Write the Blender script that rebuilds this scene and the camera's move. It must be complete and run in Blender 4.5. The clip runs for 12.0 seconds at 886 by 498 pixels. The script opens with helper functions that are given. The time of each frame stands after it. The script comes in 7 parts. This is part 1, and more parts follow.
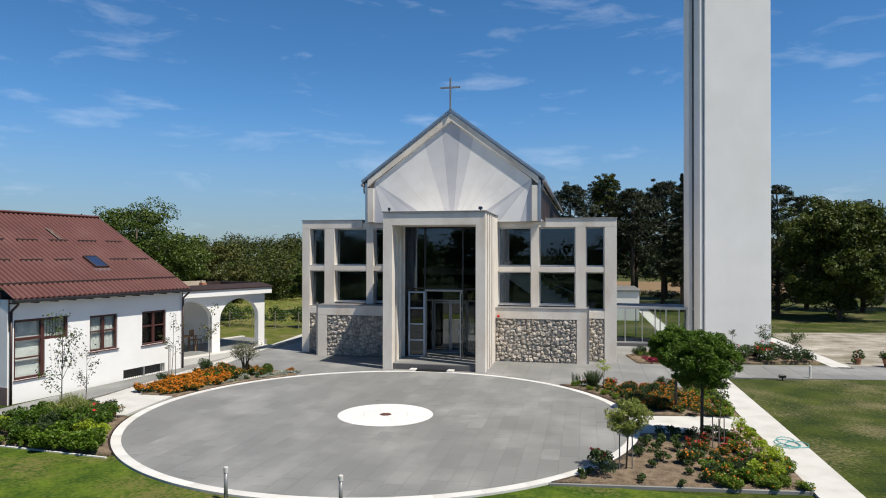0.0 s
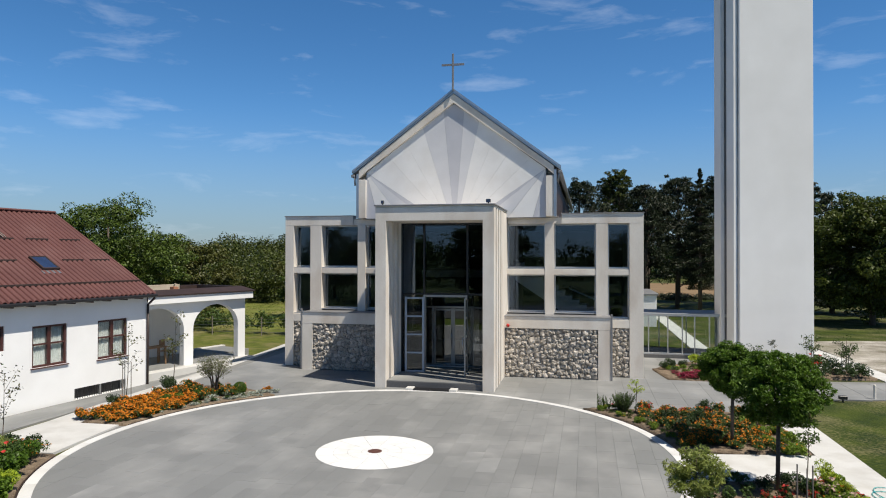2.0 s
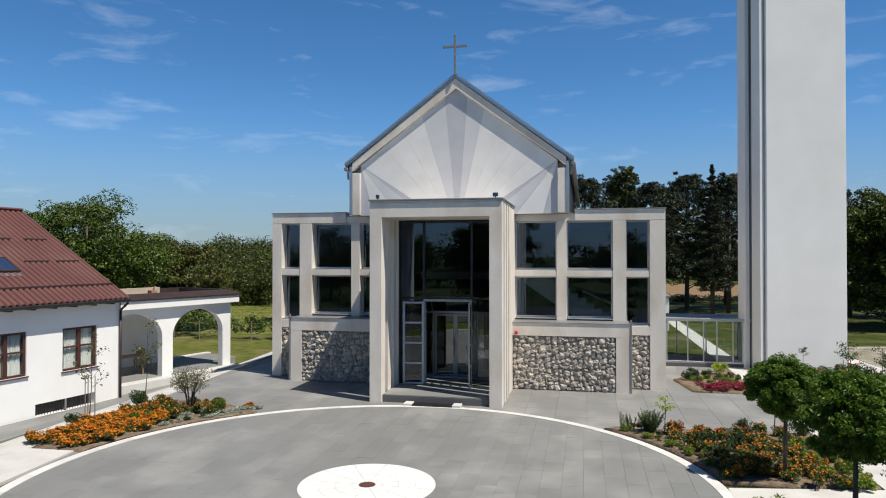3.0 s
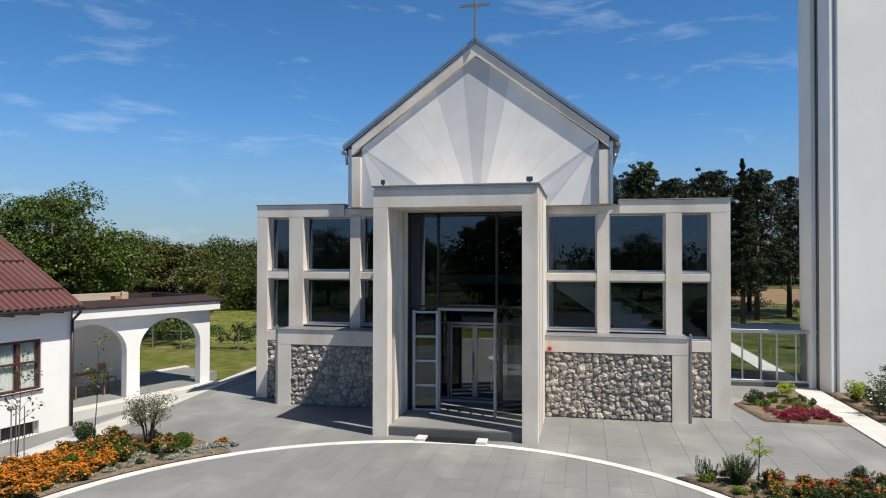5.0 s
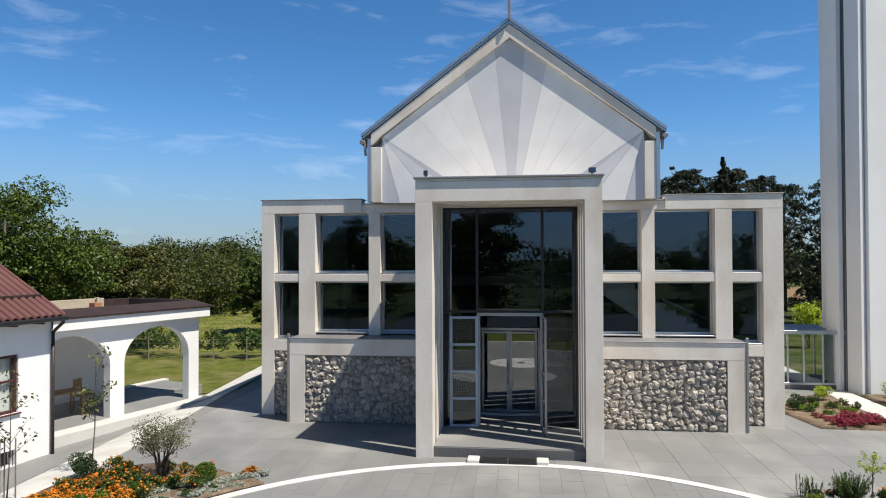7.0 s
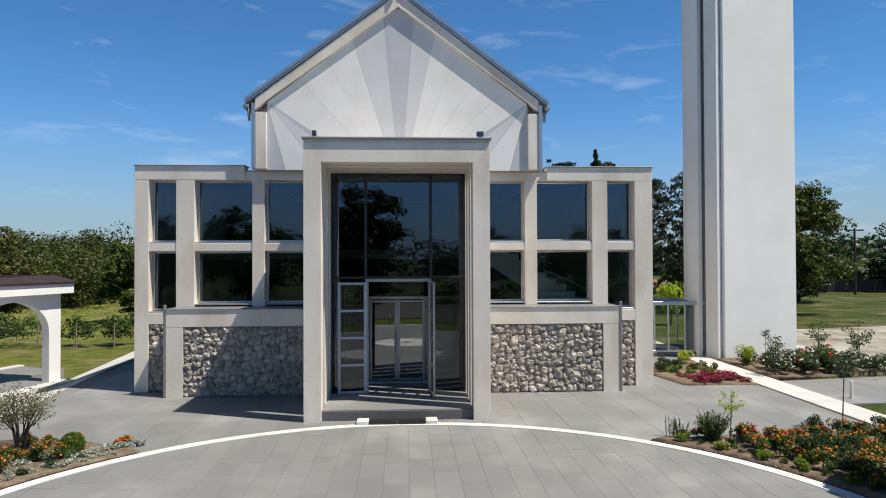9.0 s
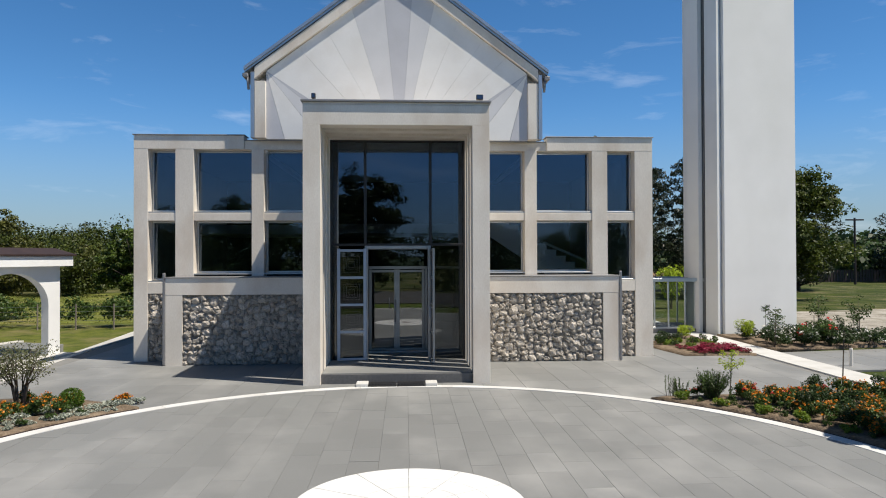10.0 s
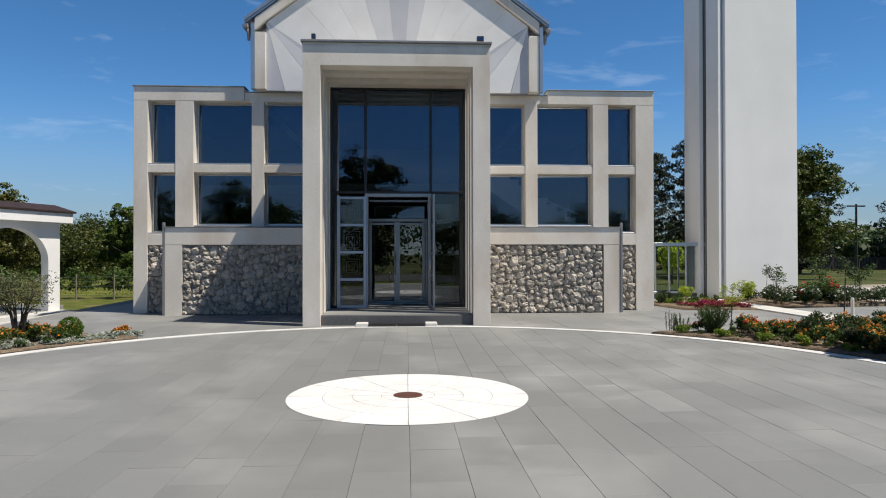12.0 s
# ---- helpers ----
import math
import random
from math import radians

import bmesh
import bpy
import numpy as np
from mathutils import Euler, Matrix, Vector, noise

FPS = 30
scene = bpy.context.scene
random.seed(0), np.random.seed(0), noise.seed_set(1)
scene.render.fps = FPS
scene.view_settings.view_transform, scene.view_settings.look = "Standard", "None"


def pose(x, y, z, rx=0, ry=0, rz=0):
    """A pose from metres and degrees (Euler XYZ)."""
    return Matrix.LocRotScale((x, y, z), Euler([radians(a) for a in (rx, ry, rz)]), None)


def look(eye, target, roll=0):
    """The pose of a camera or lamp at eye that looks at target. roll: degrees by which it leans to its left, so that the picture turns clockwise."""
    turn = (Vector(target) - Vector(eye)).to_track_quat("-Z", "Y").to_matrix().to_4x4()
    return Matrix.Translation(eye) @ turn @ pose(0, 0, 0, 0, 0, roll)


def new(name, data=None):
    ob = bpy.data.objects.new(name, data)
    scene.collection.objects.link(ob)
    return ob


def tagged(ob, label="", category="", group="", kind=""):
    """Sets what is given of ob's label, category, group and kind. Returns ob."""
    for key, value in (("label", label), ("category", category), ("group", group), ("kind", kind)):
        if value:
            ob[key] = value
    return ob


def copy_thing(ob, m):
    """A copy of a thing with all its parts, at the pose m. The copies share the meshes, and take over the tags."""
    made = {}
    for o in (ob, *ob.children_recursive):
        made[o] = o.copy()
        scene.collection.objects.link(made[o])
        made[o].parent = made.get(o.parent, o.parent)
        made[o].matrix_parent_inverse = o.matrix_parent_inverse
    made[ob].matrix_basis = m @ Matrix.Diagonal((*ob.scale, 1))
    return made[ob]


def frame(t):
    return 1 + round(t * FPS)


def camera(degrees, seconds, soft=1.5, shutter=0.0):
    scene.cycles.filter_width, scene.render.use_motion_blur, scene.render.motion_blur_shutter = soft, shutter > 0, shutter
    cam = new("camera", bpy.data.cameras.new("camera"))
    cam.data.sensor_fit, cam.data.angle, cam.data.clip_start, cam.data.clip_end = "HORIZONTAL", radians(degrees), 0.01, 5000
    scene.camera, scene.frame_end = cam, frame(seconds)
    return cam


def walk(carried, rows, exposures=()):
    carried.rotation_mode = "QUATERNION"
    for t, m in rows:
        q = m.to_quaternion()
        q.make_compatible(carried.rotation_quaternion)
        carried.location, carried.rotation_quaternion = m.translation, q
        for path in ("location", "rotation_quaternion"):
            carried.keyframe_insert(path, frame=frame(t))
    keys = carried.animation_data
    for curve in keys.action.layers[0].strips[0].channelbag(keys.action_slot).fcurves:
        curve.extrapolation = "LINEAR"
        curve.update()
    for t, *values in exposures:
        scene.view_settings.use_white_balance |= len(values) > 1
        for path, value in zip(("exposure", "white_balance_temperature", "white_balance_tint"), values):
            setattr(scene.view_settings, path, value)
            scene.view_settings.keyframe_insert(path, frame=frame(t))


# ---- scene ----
cam = camera(66.1, 12.0, soft=1.05)
PATH = [
    (0, (5.716, -25.307, 4.414), (5.303, -23.350, 4.430), 0.1),
    (0.5, (5.558, -24.607, 4.404), (5.145, -22.651, 4.421), 0.1),
    (1, (5.382, -23.777, 4.415), (4.967, -21.820, 4.431), 0.1),
    (1.5, (5.178, -22.842, 4.403), (4.763, -20.886, 4.422), 0.1),
    (2, (4.923, -21.827, 4.387), (4.510, -19.870, 4.406), 0.1),
    (2.5, (4.658, -20.746, 4.399), (4.245, -18.789, 4.418), 0.1),
    (3, (4.370, -19.639, 4.372), (3.960, -17.681, 4.393), -0.0),
    (3.2, (4.262, -19.205, 4.374), (3.852, -17.247, 4.395), 0.0),
    (4.8, (3.224, -16.170, 4.290), (2.816, -14.212, 4.320), 0.0),
    (5, (3.043, -15.957, 4.280), (2.638, -13.998, 4.310), 0.1),
    (5.5, (2.477, -15.410, 4.274), (2.127, -13.442, 4.305), 0.0),
    (6, (1.687, -15.065, 4.275), (1.397, -13.086, 4.304), -0.2),
    (6.5, (0.854, -14.831, 4.268), (0.559, -12.853, 4.300), -0.5),
    (7, (0.349, -14.657, 4.275), (0.113, -12.671, 4.306), -0.2),
    (7.5, (0.186, -14.648, 4.287), (0.295, -12.651, 4.312), -0.3),
    (7.7, (0.183, -14.647, 4.287), (0.293, -12.650, 4.312), -0.3),
    (9.3, (0.165, -14.647, 3.215), (0.276, -12.650, 3.242), -0.2),
    (9.5, (0.166, -14.645, 3.060), (0.277, -12.648, 3.085), -0.2),
    (10, (0.174, -14.613, 2.730), (0.285, -12.616, 2.750), -0.2),
    (10.5, (0.230, -14.570, 2.580), (0.339, -12.573, 2.599), -0.0),
    (11, (0.200, -14.559, 2.187), (0.312, -12.563, 2.210), -0.1),
    (11.5, (0.191, -14.573, 1.795), (0.302, -12.576, 1.813), -0.1),
    (12, (0.192, -14.563, 1.498), (0.300, -12.566, 1.515), -0.1),
]
walk(cam, [(t, look(eye, target, roll)) for t, eye, target, roll in PATH], [(0.0, 0.17, 6700, 9), (3.0, 0.15, 6700, 9), (5.5, 0.28, 6700, 9), (7.0, 0.36, 6700, 9), (9.5, 0.26, 6750, 9), (10.5, 0.2, 6750, 9), (12.0, 0.14, 6750, 9)])

# ---- world, sun, exposure ----
SUN_TO = Vector((3.1, -1.28, 6.05)).normalized()
world = bpy.data.worlds.new("sky_world")
scene.world = world
world.use_nodes = True
wn, wl = world.node_tree.nodes, world.node_tree.links
wn.clear()
w_out = wn.new("ShaderNodeOutputWorld")
w_bg = wn.new("ShaderNodeBackground")
w_sky = wn.new("ShaderNodeTexSky")
w_sky.sky_type = "NISHITA"
w_sky.sun_disc = False
w_sky.sun_elevation = math.asin(SUN_TO.z)
w_sky.sun_rotation = math.atan2(SUN_TO.x, SUN_TO.y)
w_sky.altitude = 300
w_sky.air_density, w_sky.dust_density, w_sky.ozone_density = 0.75, 0.0, 5.0
# thin streaks of fair-weather cloud
w_co = wn.new("ShaderNodeTexCoord")
w_map = wn.new("ShaderNodeMapping")
w_map.inputs["Scale"].default_value = (2.2, 2.2, 9.0)
w_map.inputs["Rotation"].default_value = (0.05, 0.12, 0.4)
w_noise = wn.new("ShaderNodeTexNoise")
w_noise.inputs["Scale"].default_value = 3.3
w_noise.inputs["Detail"].default_value = 7.0
w_noise.inputs["Roughness"].default_value = 0.58
w_noise.inputs["Distortion"].default_value = 0.35
w_ramp = wn.new("ShaderNodeValToRGB")
w_ramp.color_ramp.elements[0].position, w_ramp.color_ramp.elements[0].color = 0.555, (0, 0, 0, 1)
w_ramp.color_ramp.elements[1].position, w_ramp.color_ramp.elements[1].color = 0.92, (0.34, 0.34, 0.34, 1)
w_mix = wn.new("ShaderNodeMixRGB")
w_mix.inputs["Color2"].default_value = (7.0, 7.6, 8.6, 1)
wl.new(w_co.outputs["Generated"], w_map.inputs["Vector"])
wl.new(w_map.outputs["Vector"], w_noise.inputs["Vector"])
wl.new(w_noise.outputs["Fac"], w_ramp.inputs["Fac"])
wl.new(w_ramp.outputs["Color"], w_mix.inputs["Fac"])
w_hue = wn.new("ShaderNodeHueSaturation")
w_hue.inputs["Saturation"].default_value = 1.21
wl.new(w_sky.outputs["Color"], w_hue.inputs["Color"])
w_tint = wn.new("ShaderNodeMixRGB")
w_tint.blend_type = "MULTIPLY"
w_tint.inputs["Fac"].default_value = 1.0
w_tint.inputs["Color2"].default_value = (1.0, 1.0, 0.965, 1)
wl.new(w_hue.outputs["Color"], w_tint.inputs["Color1"])
# pale haze low over the horizon
w_sep = wn.new("ShaderNodeSeparateXYZ")
wl.new(w_co.outputs["Generated"], w_sep.inputs["Vector"])
w_low = wn.new("ShaderNodeMapRange")
w_low.interpolation_type = "SMOOTHSTEP"
w_low.inputs["From Min"].default_value, w_low.inputs["From Max"].default_value = -0.02, 0.22
w_low.inputs["To Min"].default_value, w_low.inputs["To Max"].default_value = 0.85, 0.0
wl.new(w_sep.outputs["Z"], w_low.inputs["Value"])
w_haze = wn.new("ShaderNodeMixRGB")
w_haze.inputs["Color2"].default_value = (1.50, 2.02, 2.62, 1)
wl.new(w_low.outputs["Result"], w_haze.inputs["Fac"])
wl.new(w_tint.outputs["Color"], w_haze.inputs["Color1"])
wl.new(w_haze.outputs["Color"], w_mix.inputs["Color1"])
# the clear sky deepens towards the zenith
w_high = wn.new("ShaderNodeMapRange")
w_high.inputs["From Min"].default_value, w_high.inputs["From Max"].default_value = 0.36, 0.85
w_high.inputs["To Min"].default_value, w_high.inputs["To Max"].default_value = 1.0, 0.42
wl.new(w_sep.outputs["Z"], w_high.inputs["Value"])
w_deep = wn.new("ShaderNodeMixRGB")
w_deep.blend_type = "MULTIPLY"
w_deep.inputs["Fac"].default_value = 1.0
wl.new(w_mix.outputs["Color"], w_deep.inputs["Color1"])
wl.new(w_high.outputs["Result"], w_deep.inputs["Color2"])
wl.new(w_deep.outputs["Color"], w_bg.inputs["Color"])
wl.new(w_bg.outputs["Background"], w_out.inputs["Surface"])
w_bg.inputs["Strength"].default_value = 0.125

sun_data = bpy.data.lights.new("sun", "SUN")
sun_data.energy, sun_data.angle, sun_data.color = 5.0, radians(0.53), (1.0, 0.94, 0.85)
sun = new("sun", sun_data)
sun.matrix_world = look(SUN_TO * 60, (0, 0, 0))
scene.view_settings.exposure = 0.0


# ---- materials ----
def mat(name, a, b, rough=0.7, scale=4.0, fine=60.0, bump=0.15, metal=0.0, spec=0.5, island=0.0, obj=0.0, stain=None, stain_scale=0.6, dist=0.01, coords="Object", stretch=(1, 1, 1), crumb=0.0):
    """A surface of two tones a and b, mixed at two scales, with fine relief; island and obj vary its value piece by piece."""
    m = bpy.data.materials.new(name)
    m.use_nodes = True
    n, l = m.node_tree.nodes, m.node_tree.links
    bs = n["Principled BSDF"]
    co = n.new("ShaderNodeTexCoord")
    mp = n.new("ShaderNodeMapping")
    mp.inputs["Scale"].default_value = stretch
    where = n.new("ShaderNodeNewGeometry").outputs["Position"] if coords == "World" else co.outputs[coords]
    l.new(where, mp.inputs["Vector"])
    n1 = n.new("ShaderNodeTexNoise")
    n1.inputs["Scale"].default_value, n1.inputs["Detail"].default_value = scale, 5.0
    n2 = n.new("ShaderNodeTexNoise")
    n2.inputs["Scale"].default_value, n2.inputs["Detail"].default_value = fine, 4.0
    l.new(mp.outputs["Vector"], n1.inputs["Vector"])
    l.new(mp.outputs["Vector"], n2.inputs["Vector"])
    add = n.new("ShaderNodeMath")
    add.operation = "MULTIPLY_ADD"
    add.inputs[1].default_value = 0.45
    l.new(n2.outputs["Fac"], add.inputs[0])
    half = n.new("ShaderNodeMath")
    half.operation = "MULTIPLY"
    half.inputs[1].default_value = 0.6
    l.new(n1.outputs["Fac"], half.inputs[0])
    l.new(half.outputs[0], add.inputs[2])
    ramp = n.new("ShaderNodeMapRange")
    ramp.inputs["From Min"].default_value, ramp.inputs["From Max"].default_value = 0.36, 0.70
    l.new(add.outputs[0], ramp.inputs["Value"])
    mix = n.new("ShaderNodeMixRGB")
    mix.inputs["Color1"].default_value, mix.inputs["Color2"].default_value = (*a, 1), (*b, 1)
    l.new(ramp.outputs["Result"], mix.inputs["Fac"])
    col = mix.outputs["Color"]
    if stain:
        n3 = n.new("ShaderNodeTexNoise")
        n3.inputs["Scale"].default_value, n3.inputs["Detail"].default_value = stain_scale, 6.0
        l.new(mp.outputs["Vector"], n3.inputs["Vector"])
        r3 = n.new("ShaderNodeMapRange")
        r3.inputs["From Min"].default_value, r3.inputs["From Max"].default_value = 0.48 + 0.5 * crumb, 0.72 + 0.5 * crumb
        r3.inputs["To Max"].default_value = 0.8
        frayed = n.new("ShaderNodeMath")
        frayed.operation = "MULTIPLY_ADD"
        frayed.inputs[1].default_value = crumb
        l.new(n2.outputs["Fac"], frayed.inputs[0])
        l.new(n3.outputs["Fac"], frayed.inputs[2])
        l.new(frayed.outputs[0], r3.inputs["Value"])
        m3 = n.new("ShaderNodeMixRGB")
        m3.inputs["Color2"].default_value = (*stain, 1)
        l.new(r3.outputs["Result"], m3.inputs["Fac"])
        l.new(col, m3.inputs["Color1"])
        col = m3.outputs["Color"]
    for amount, kind, socket in ((island, "ShaderNodeNewGeometry", "Random Per Island"), (obj, "ShaderNodeObjectInfo", "Random")):
        if amount:
            src = n.new(kind)
            rg = n.new("ShaderNodeMapRange")
            rg.inputs["To Min"].default_value, rg.inputs["To Max"].default_value = 1 - amount, 1 + amount
            l.new(src.outputs[socket], rg.inputs["Value"])
            hs = n.new("ShaderNodeHueSaturation")
            l.new(rg.outputs["Result"], hs.inputs["Value"])
            l.new(col, hs.inputs["Color"])
            col = hs.outputs["Color"]
    l.new(col, bs.inputs["Base Color"])
    bs.inputs["Roughness"].default_value = rough
    bs.inputs["Metallic"].default_value = metal
    bs.inputs["Specular IOR Level"].default_value = spec
    if bump:
        bp = n.new("ShaderNodeBump")
        bp.inputs["Strength"].default_value, bp.inputs["Distance"].default_value = bump, dist
        l.new(add.outputs[0], bp.inputs["Height"])
        l.new(bp.outputs["Normal"], bs.inputs["Normal"])
    return m


def leaf_mat(name, a, b, through_light=0.35, rough=0.5, vary=0.35):
    """A leaf: green by piece, partly lit through."""
    m = mat(name, a, b, rough=rough, scale=1.5, fine=8.0, bump=0, island=vary, obj=0.12, spec=0.3)
    n, l = m.node_tree.nodes, m.node_tree.links
    bs, out = n["Principled BSDF"], n["Material Output"]
    tr = n.new("ShaderNodeBsdfTranslucent")
    src = bs.inputs["Base Color"].links[0].from_socket
    l.new(src, tr.inputs["Color"])
    ms = n.new("ShaderNodeMixShader")
    ms.inputs["Fac"].default_value = through_light
    l.new(bs.outputs[0], ms.inputs[1])
    l.new(tr.outputs[0], ms.inputs[2])
    l.new(ms.outputs[0], out.inputs["Surface"])
    return m


def glass_mat(name, tint=(0.72, 0.78, 0.8), gloss=1.5, coat=(1, 1, 1)):
    """A thin pane: clear with its mirror image, as a single sheet."""
    m = bpy.data.materials.new(name)
    m.use_nodes = True
    n, l = m.node_tree.nodes, m.node_tree.links
    n.remove(n["Principled BSDF"])
    tr = n.new("ShaderNodeBsdfTransparent")
    tr.inputs["Color"].default_value = (*tint, 1)
    gl = n.new("ShaderNodeBsdfGlossy")
    gl.inputs["Roughness"].default_value = 0.008
    gl.inputs["Color"].default_value = (*coat, 1)
    fr = n.new("ShaderNodeFresnel")
    fr.inputs["IOR"].default_value = gloss
    ms = n.new("ShaderNodeMixShader")
    l.new(fr.outputs[0], ms.inputs["Fac"])
    l.new(tr.outputs[0], ms.inputs[1])
    l.new(gl.outputs[0], ms.inputs[2])
    l.new(ms.outputs[0], n["Material Output"].inputs["Surface"])
    return m


M_CONCRETE = mat("pale_concrete", (0.675, 0.622, 0.548), (0.81, 0.757, 0.678), 0.85, 1.3, 38, 0.25, stain=(0.575, 0.485, 0.395), stain_scale=1.1, stretch=(1, 1, 0.45))
M_PLASTER = mat("white_plaster", (0.79, 0.79, 0.78), (0.86, 0.86, 0.85), 0.9, 1.2, 70, 0.10, stain=(0.74, 0.73, 0.71), stain_scale=0.35)
M_TOWER = mat("tower_render", (0.70, 0.70, 0.69), (0.78, 0.78, 0.77), 0.9, 0.7, 55, 0.08, stain=(0.67, 0.67, 0.65), stain_scale=0.3)
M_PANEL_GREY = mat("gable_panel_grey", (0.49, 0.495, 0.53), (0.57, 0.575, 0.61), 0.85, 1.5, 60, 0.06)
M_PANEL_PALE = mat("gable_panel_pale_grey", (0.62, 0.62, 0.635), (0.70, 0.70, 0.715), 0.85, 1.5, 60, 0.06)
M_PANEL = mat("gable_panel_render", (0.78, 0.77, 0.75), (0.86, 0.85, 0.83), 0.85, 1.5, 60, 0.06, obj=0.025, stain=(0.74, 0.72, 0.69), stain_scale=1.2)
M_JOINT = mat("panel_joint_filler", (0.24, 0.24, 0.25), (0.32, 0.32, 0.33), 0.9, 6, 60, 0.1)
M_ZINC = mat("grey_zinc_sheet", (0.40, 0.42, 0.45), (0.50, 0.52, 0.55), 0.32, 1.5, 30, 0.04, metal=0.75)
M_CAP = mat("dark_metal_capping", (0.23, 0.23, 0.235), (0.30, 0.30, 0.305), 0.5, 2, 30, 0.05, metal=0.4)
M_ALU = mat("brushed_aluminium", (0.50, 0.51, 0.52), (0.62, 0.63, 0.64), 0.35, 3, 80, 0.02, metal=0.85)
M_FRAME = mat("grey_door_profile", (0.36, 0.365, 0.37), (0.44, 0.445, 0.45), 0.35, 3, 80, 0.02, metal=0.7)
M_DOORBLUE = mat("pale_blue_coated_frame", (0.33, 0.40, 0.50), (0.40, 0.47, 0.57), 0.4, 3, 60, 0.02, metal=0.3)
M_BLACK = mat("black_metal", (0.012, 0.012, 0.013), (0.025, 0.025, 0.027), 0.4, 3, 60, 0.03)
M_STONE = mat("fieldstone", (0.46, 0.41, 0.35), (0.76, 0.695, 0.61), 0.9, 9, 30, 1.0, obj=0.25, stain=(0.38, 0.335, 0.27), stain_scale=4, dist=0.05)
M_MORTAR = mat("grey_mortar", (0.28, 0.26, 0.232), (0.38, 0.355, 0.322), 0.95, 8, 60, 0.4)
M_SLAB = mat("grey_stone_slab", (0.185, 0.188, 0.184), (0.214, 0.217, 0.212), 0.62, 0.8, 70, 0.10, obj=0.065, stain=(0.315, 0.313, 0.303), stain_scale=0.62, coords="World", stretch=(1, 0.7, 1))
M_SLABS = mat("grey_stone_paving", (0.184, 0.188, 0.184), (0.218, 0.222, 0.217), 0.62, 0.8, 70, 0.10, island=0.055, stain=(0.315, 0.313, 0.303), stain_scale=0.62, coords="World", stretch=(1, 0.7, 1))
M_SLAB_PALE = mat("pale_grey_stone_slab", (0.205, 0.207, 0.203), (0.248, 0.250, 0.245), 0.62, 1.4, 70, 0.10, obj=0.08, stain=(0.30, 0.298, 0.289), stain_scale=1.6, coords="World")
M_GROUT = mat("paving_joint", (0.18, 0.179, 0.173), (0.22, 0.218, 0.21), 0.95, 6, 60, 0.2)
M_WHITE = mat("white_concrete_slab", (0.52, 0.513, 0.49), (0.61, 0.602, 0.578), 0.85, 1.5, 60, 0.12, obj=0.05, stain=(0.44, 0.425, 0.39), stain_scale=1.3)
M_KERB = mat("white_kerb_concrete", (0.58, 0.575, 0.558), (0.67, 0.665, 0.648), 0.85, 1.5, 60, 0.12, obj=0.05, stain=(0.50, 0.485, 0.455), stain_scale=1.3)
M_MARBLE = mat("white_inlay_stone", (0.68, 0.675, 0.66), (0.76, 0.755, 0.74), 0.7, 1.5, 40, 0.10, obj=0.03, stain=(0.63, 0.615, 0.58), stain_scale=2.2)
M_GRANITE = mat("dark_granite", (0.085, 0.085, 0.086), (0.135, 0.135, 0.136), 0.5, 20, 160, 0.03)
M_RUST = mat("rusty_bronze_plate", (0.10, 0.04, 0.03), (0.16, 0.07, 0.05), 0.6, 12, 80, 0.1, metal=0.3)
M_GRASS = mat("mown_lawn", (0.010, 0.024, 0.002), (0.066, 0.086, 0.009), 0.9, 0.9, 15, 1.0, stain=(0.185, 0.158, 0.085), stain_scale=0.38, crumb=0.65, dist=0.04, spec=0.2, stretch=(1, 1.05, 1))
M_LAWN = mat("dry_mown_lawn", (0.045, 0.066, 0.008), (0.14, 0.152, 0.030), 0.9, 1.8, 10, 0.9, stain=(0.20, 0.165, 0.08), stain_scale=0.6, dist=0.03, spec=0.2)
M_MEADOW = mat("meadow_ground", (0.085, 0.105, 0.016), (0.19, 0.20, 0.045), 0.95, 0.6, 9, 0.8, stain=(0.22, 0.18, 0.085), stain_scale=0.3, dist=0.05, spec=0.2)
M_TURF = mat("green_front_lawn", (0.016, 0.046, 0.003), (0.108, 0.158, 0.012), 0.9, 1.6, 16, 1.0, stain=(0.150, 0.132, 0.045), stain_scale=0.6, crumb=0.9, dist=0.03, spec=0.2)
M_PLINTH = mat("mauve_plinth_render", (0.17, 0.115, 0.11), (0.23, 0.16, 0.15), 0.85, 2, 50, 0.1)
M_GRAVEL = mat("pale_gravel", (0.13, 0.11, 0.078), (0.54, 0.505, 0.45), 0.95, 0.9, 13, 1.0, stain=(0.10, 0.095, 0.04), stain_scale=0.35, crumb=0.8, spec=0.2)
M_SOIL = mat("dry_brown_soil", (0.095, 0.070, 0.047), (0.27, 0.205, 0.145), 0.95, 5, 28, 1.0, dist=0.06, spec=0.2)
M_ASPHALT = mat("asphalt", (0.042, 0.042, 0.043), (0.065, 0.064, 0.062), 0.9, 3, 90, 0.2)
M_FIELD = mat("stubble_field", (0.17, 0.115, 0.062), (0.25, 0.172, 0.095), 0.95, 0.4, 10, 0.3, spec=0.2)
M_ROOF = mat("brown_red_sheet_roof", (0.103, 0.040, 0.035), (0.138, 0.055, 0.048), 0.55, 1.2, 40, 0.06, stain=(0.15, 0.070, 0.062), stain_scale=0.8)
M_BROWN = mat("dark_brown_metal", (0.028, 0.017, 0.014), (0.050, 0.030, 0.025), 0.5, 3, 50, 0.04)
M_WOODFRAME = mat("mahogany_window_wood", (0.048, 0.015, 0.012), (0.080, 0.026, 0.021), 0.5, 4, 60, 0.05, stretch=(1, 1, 0.15))
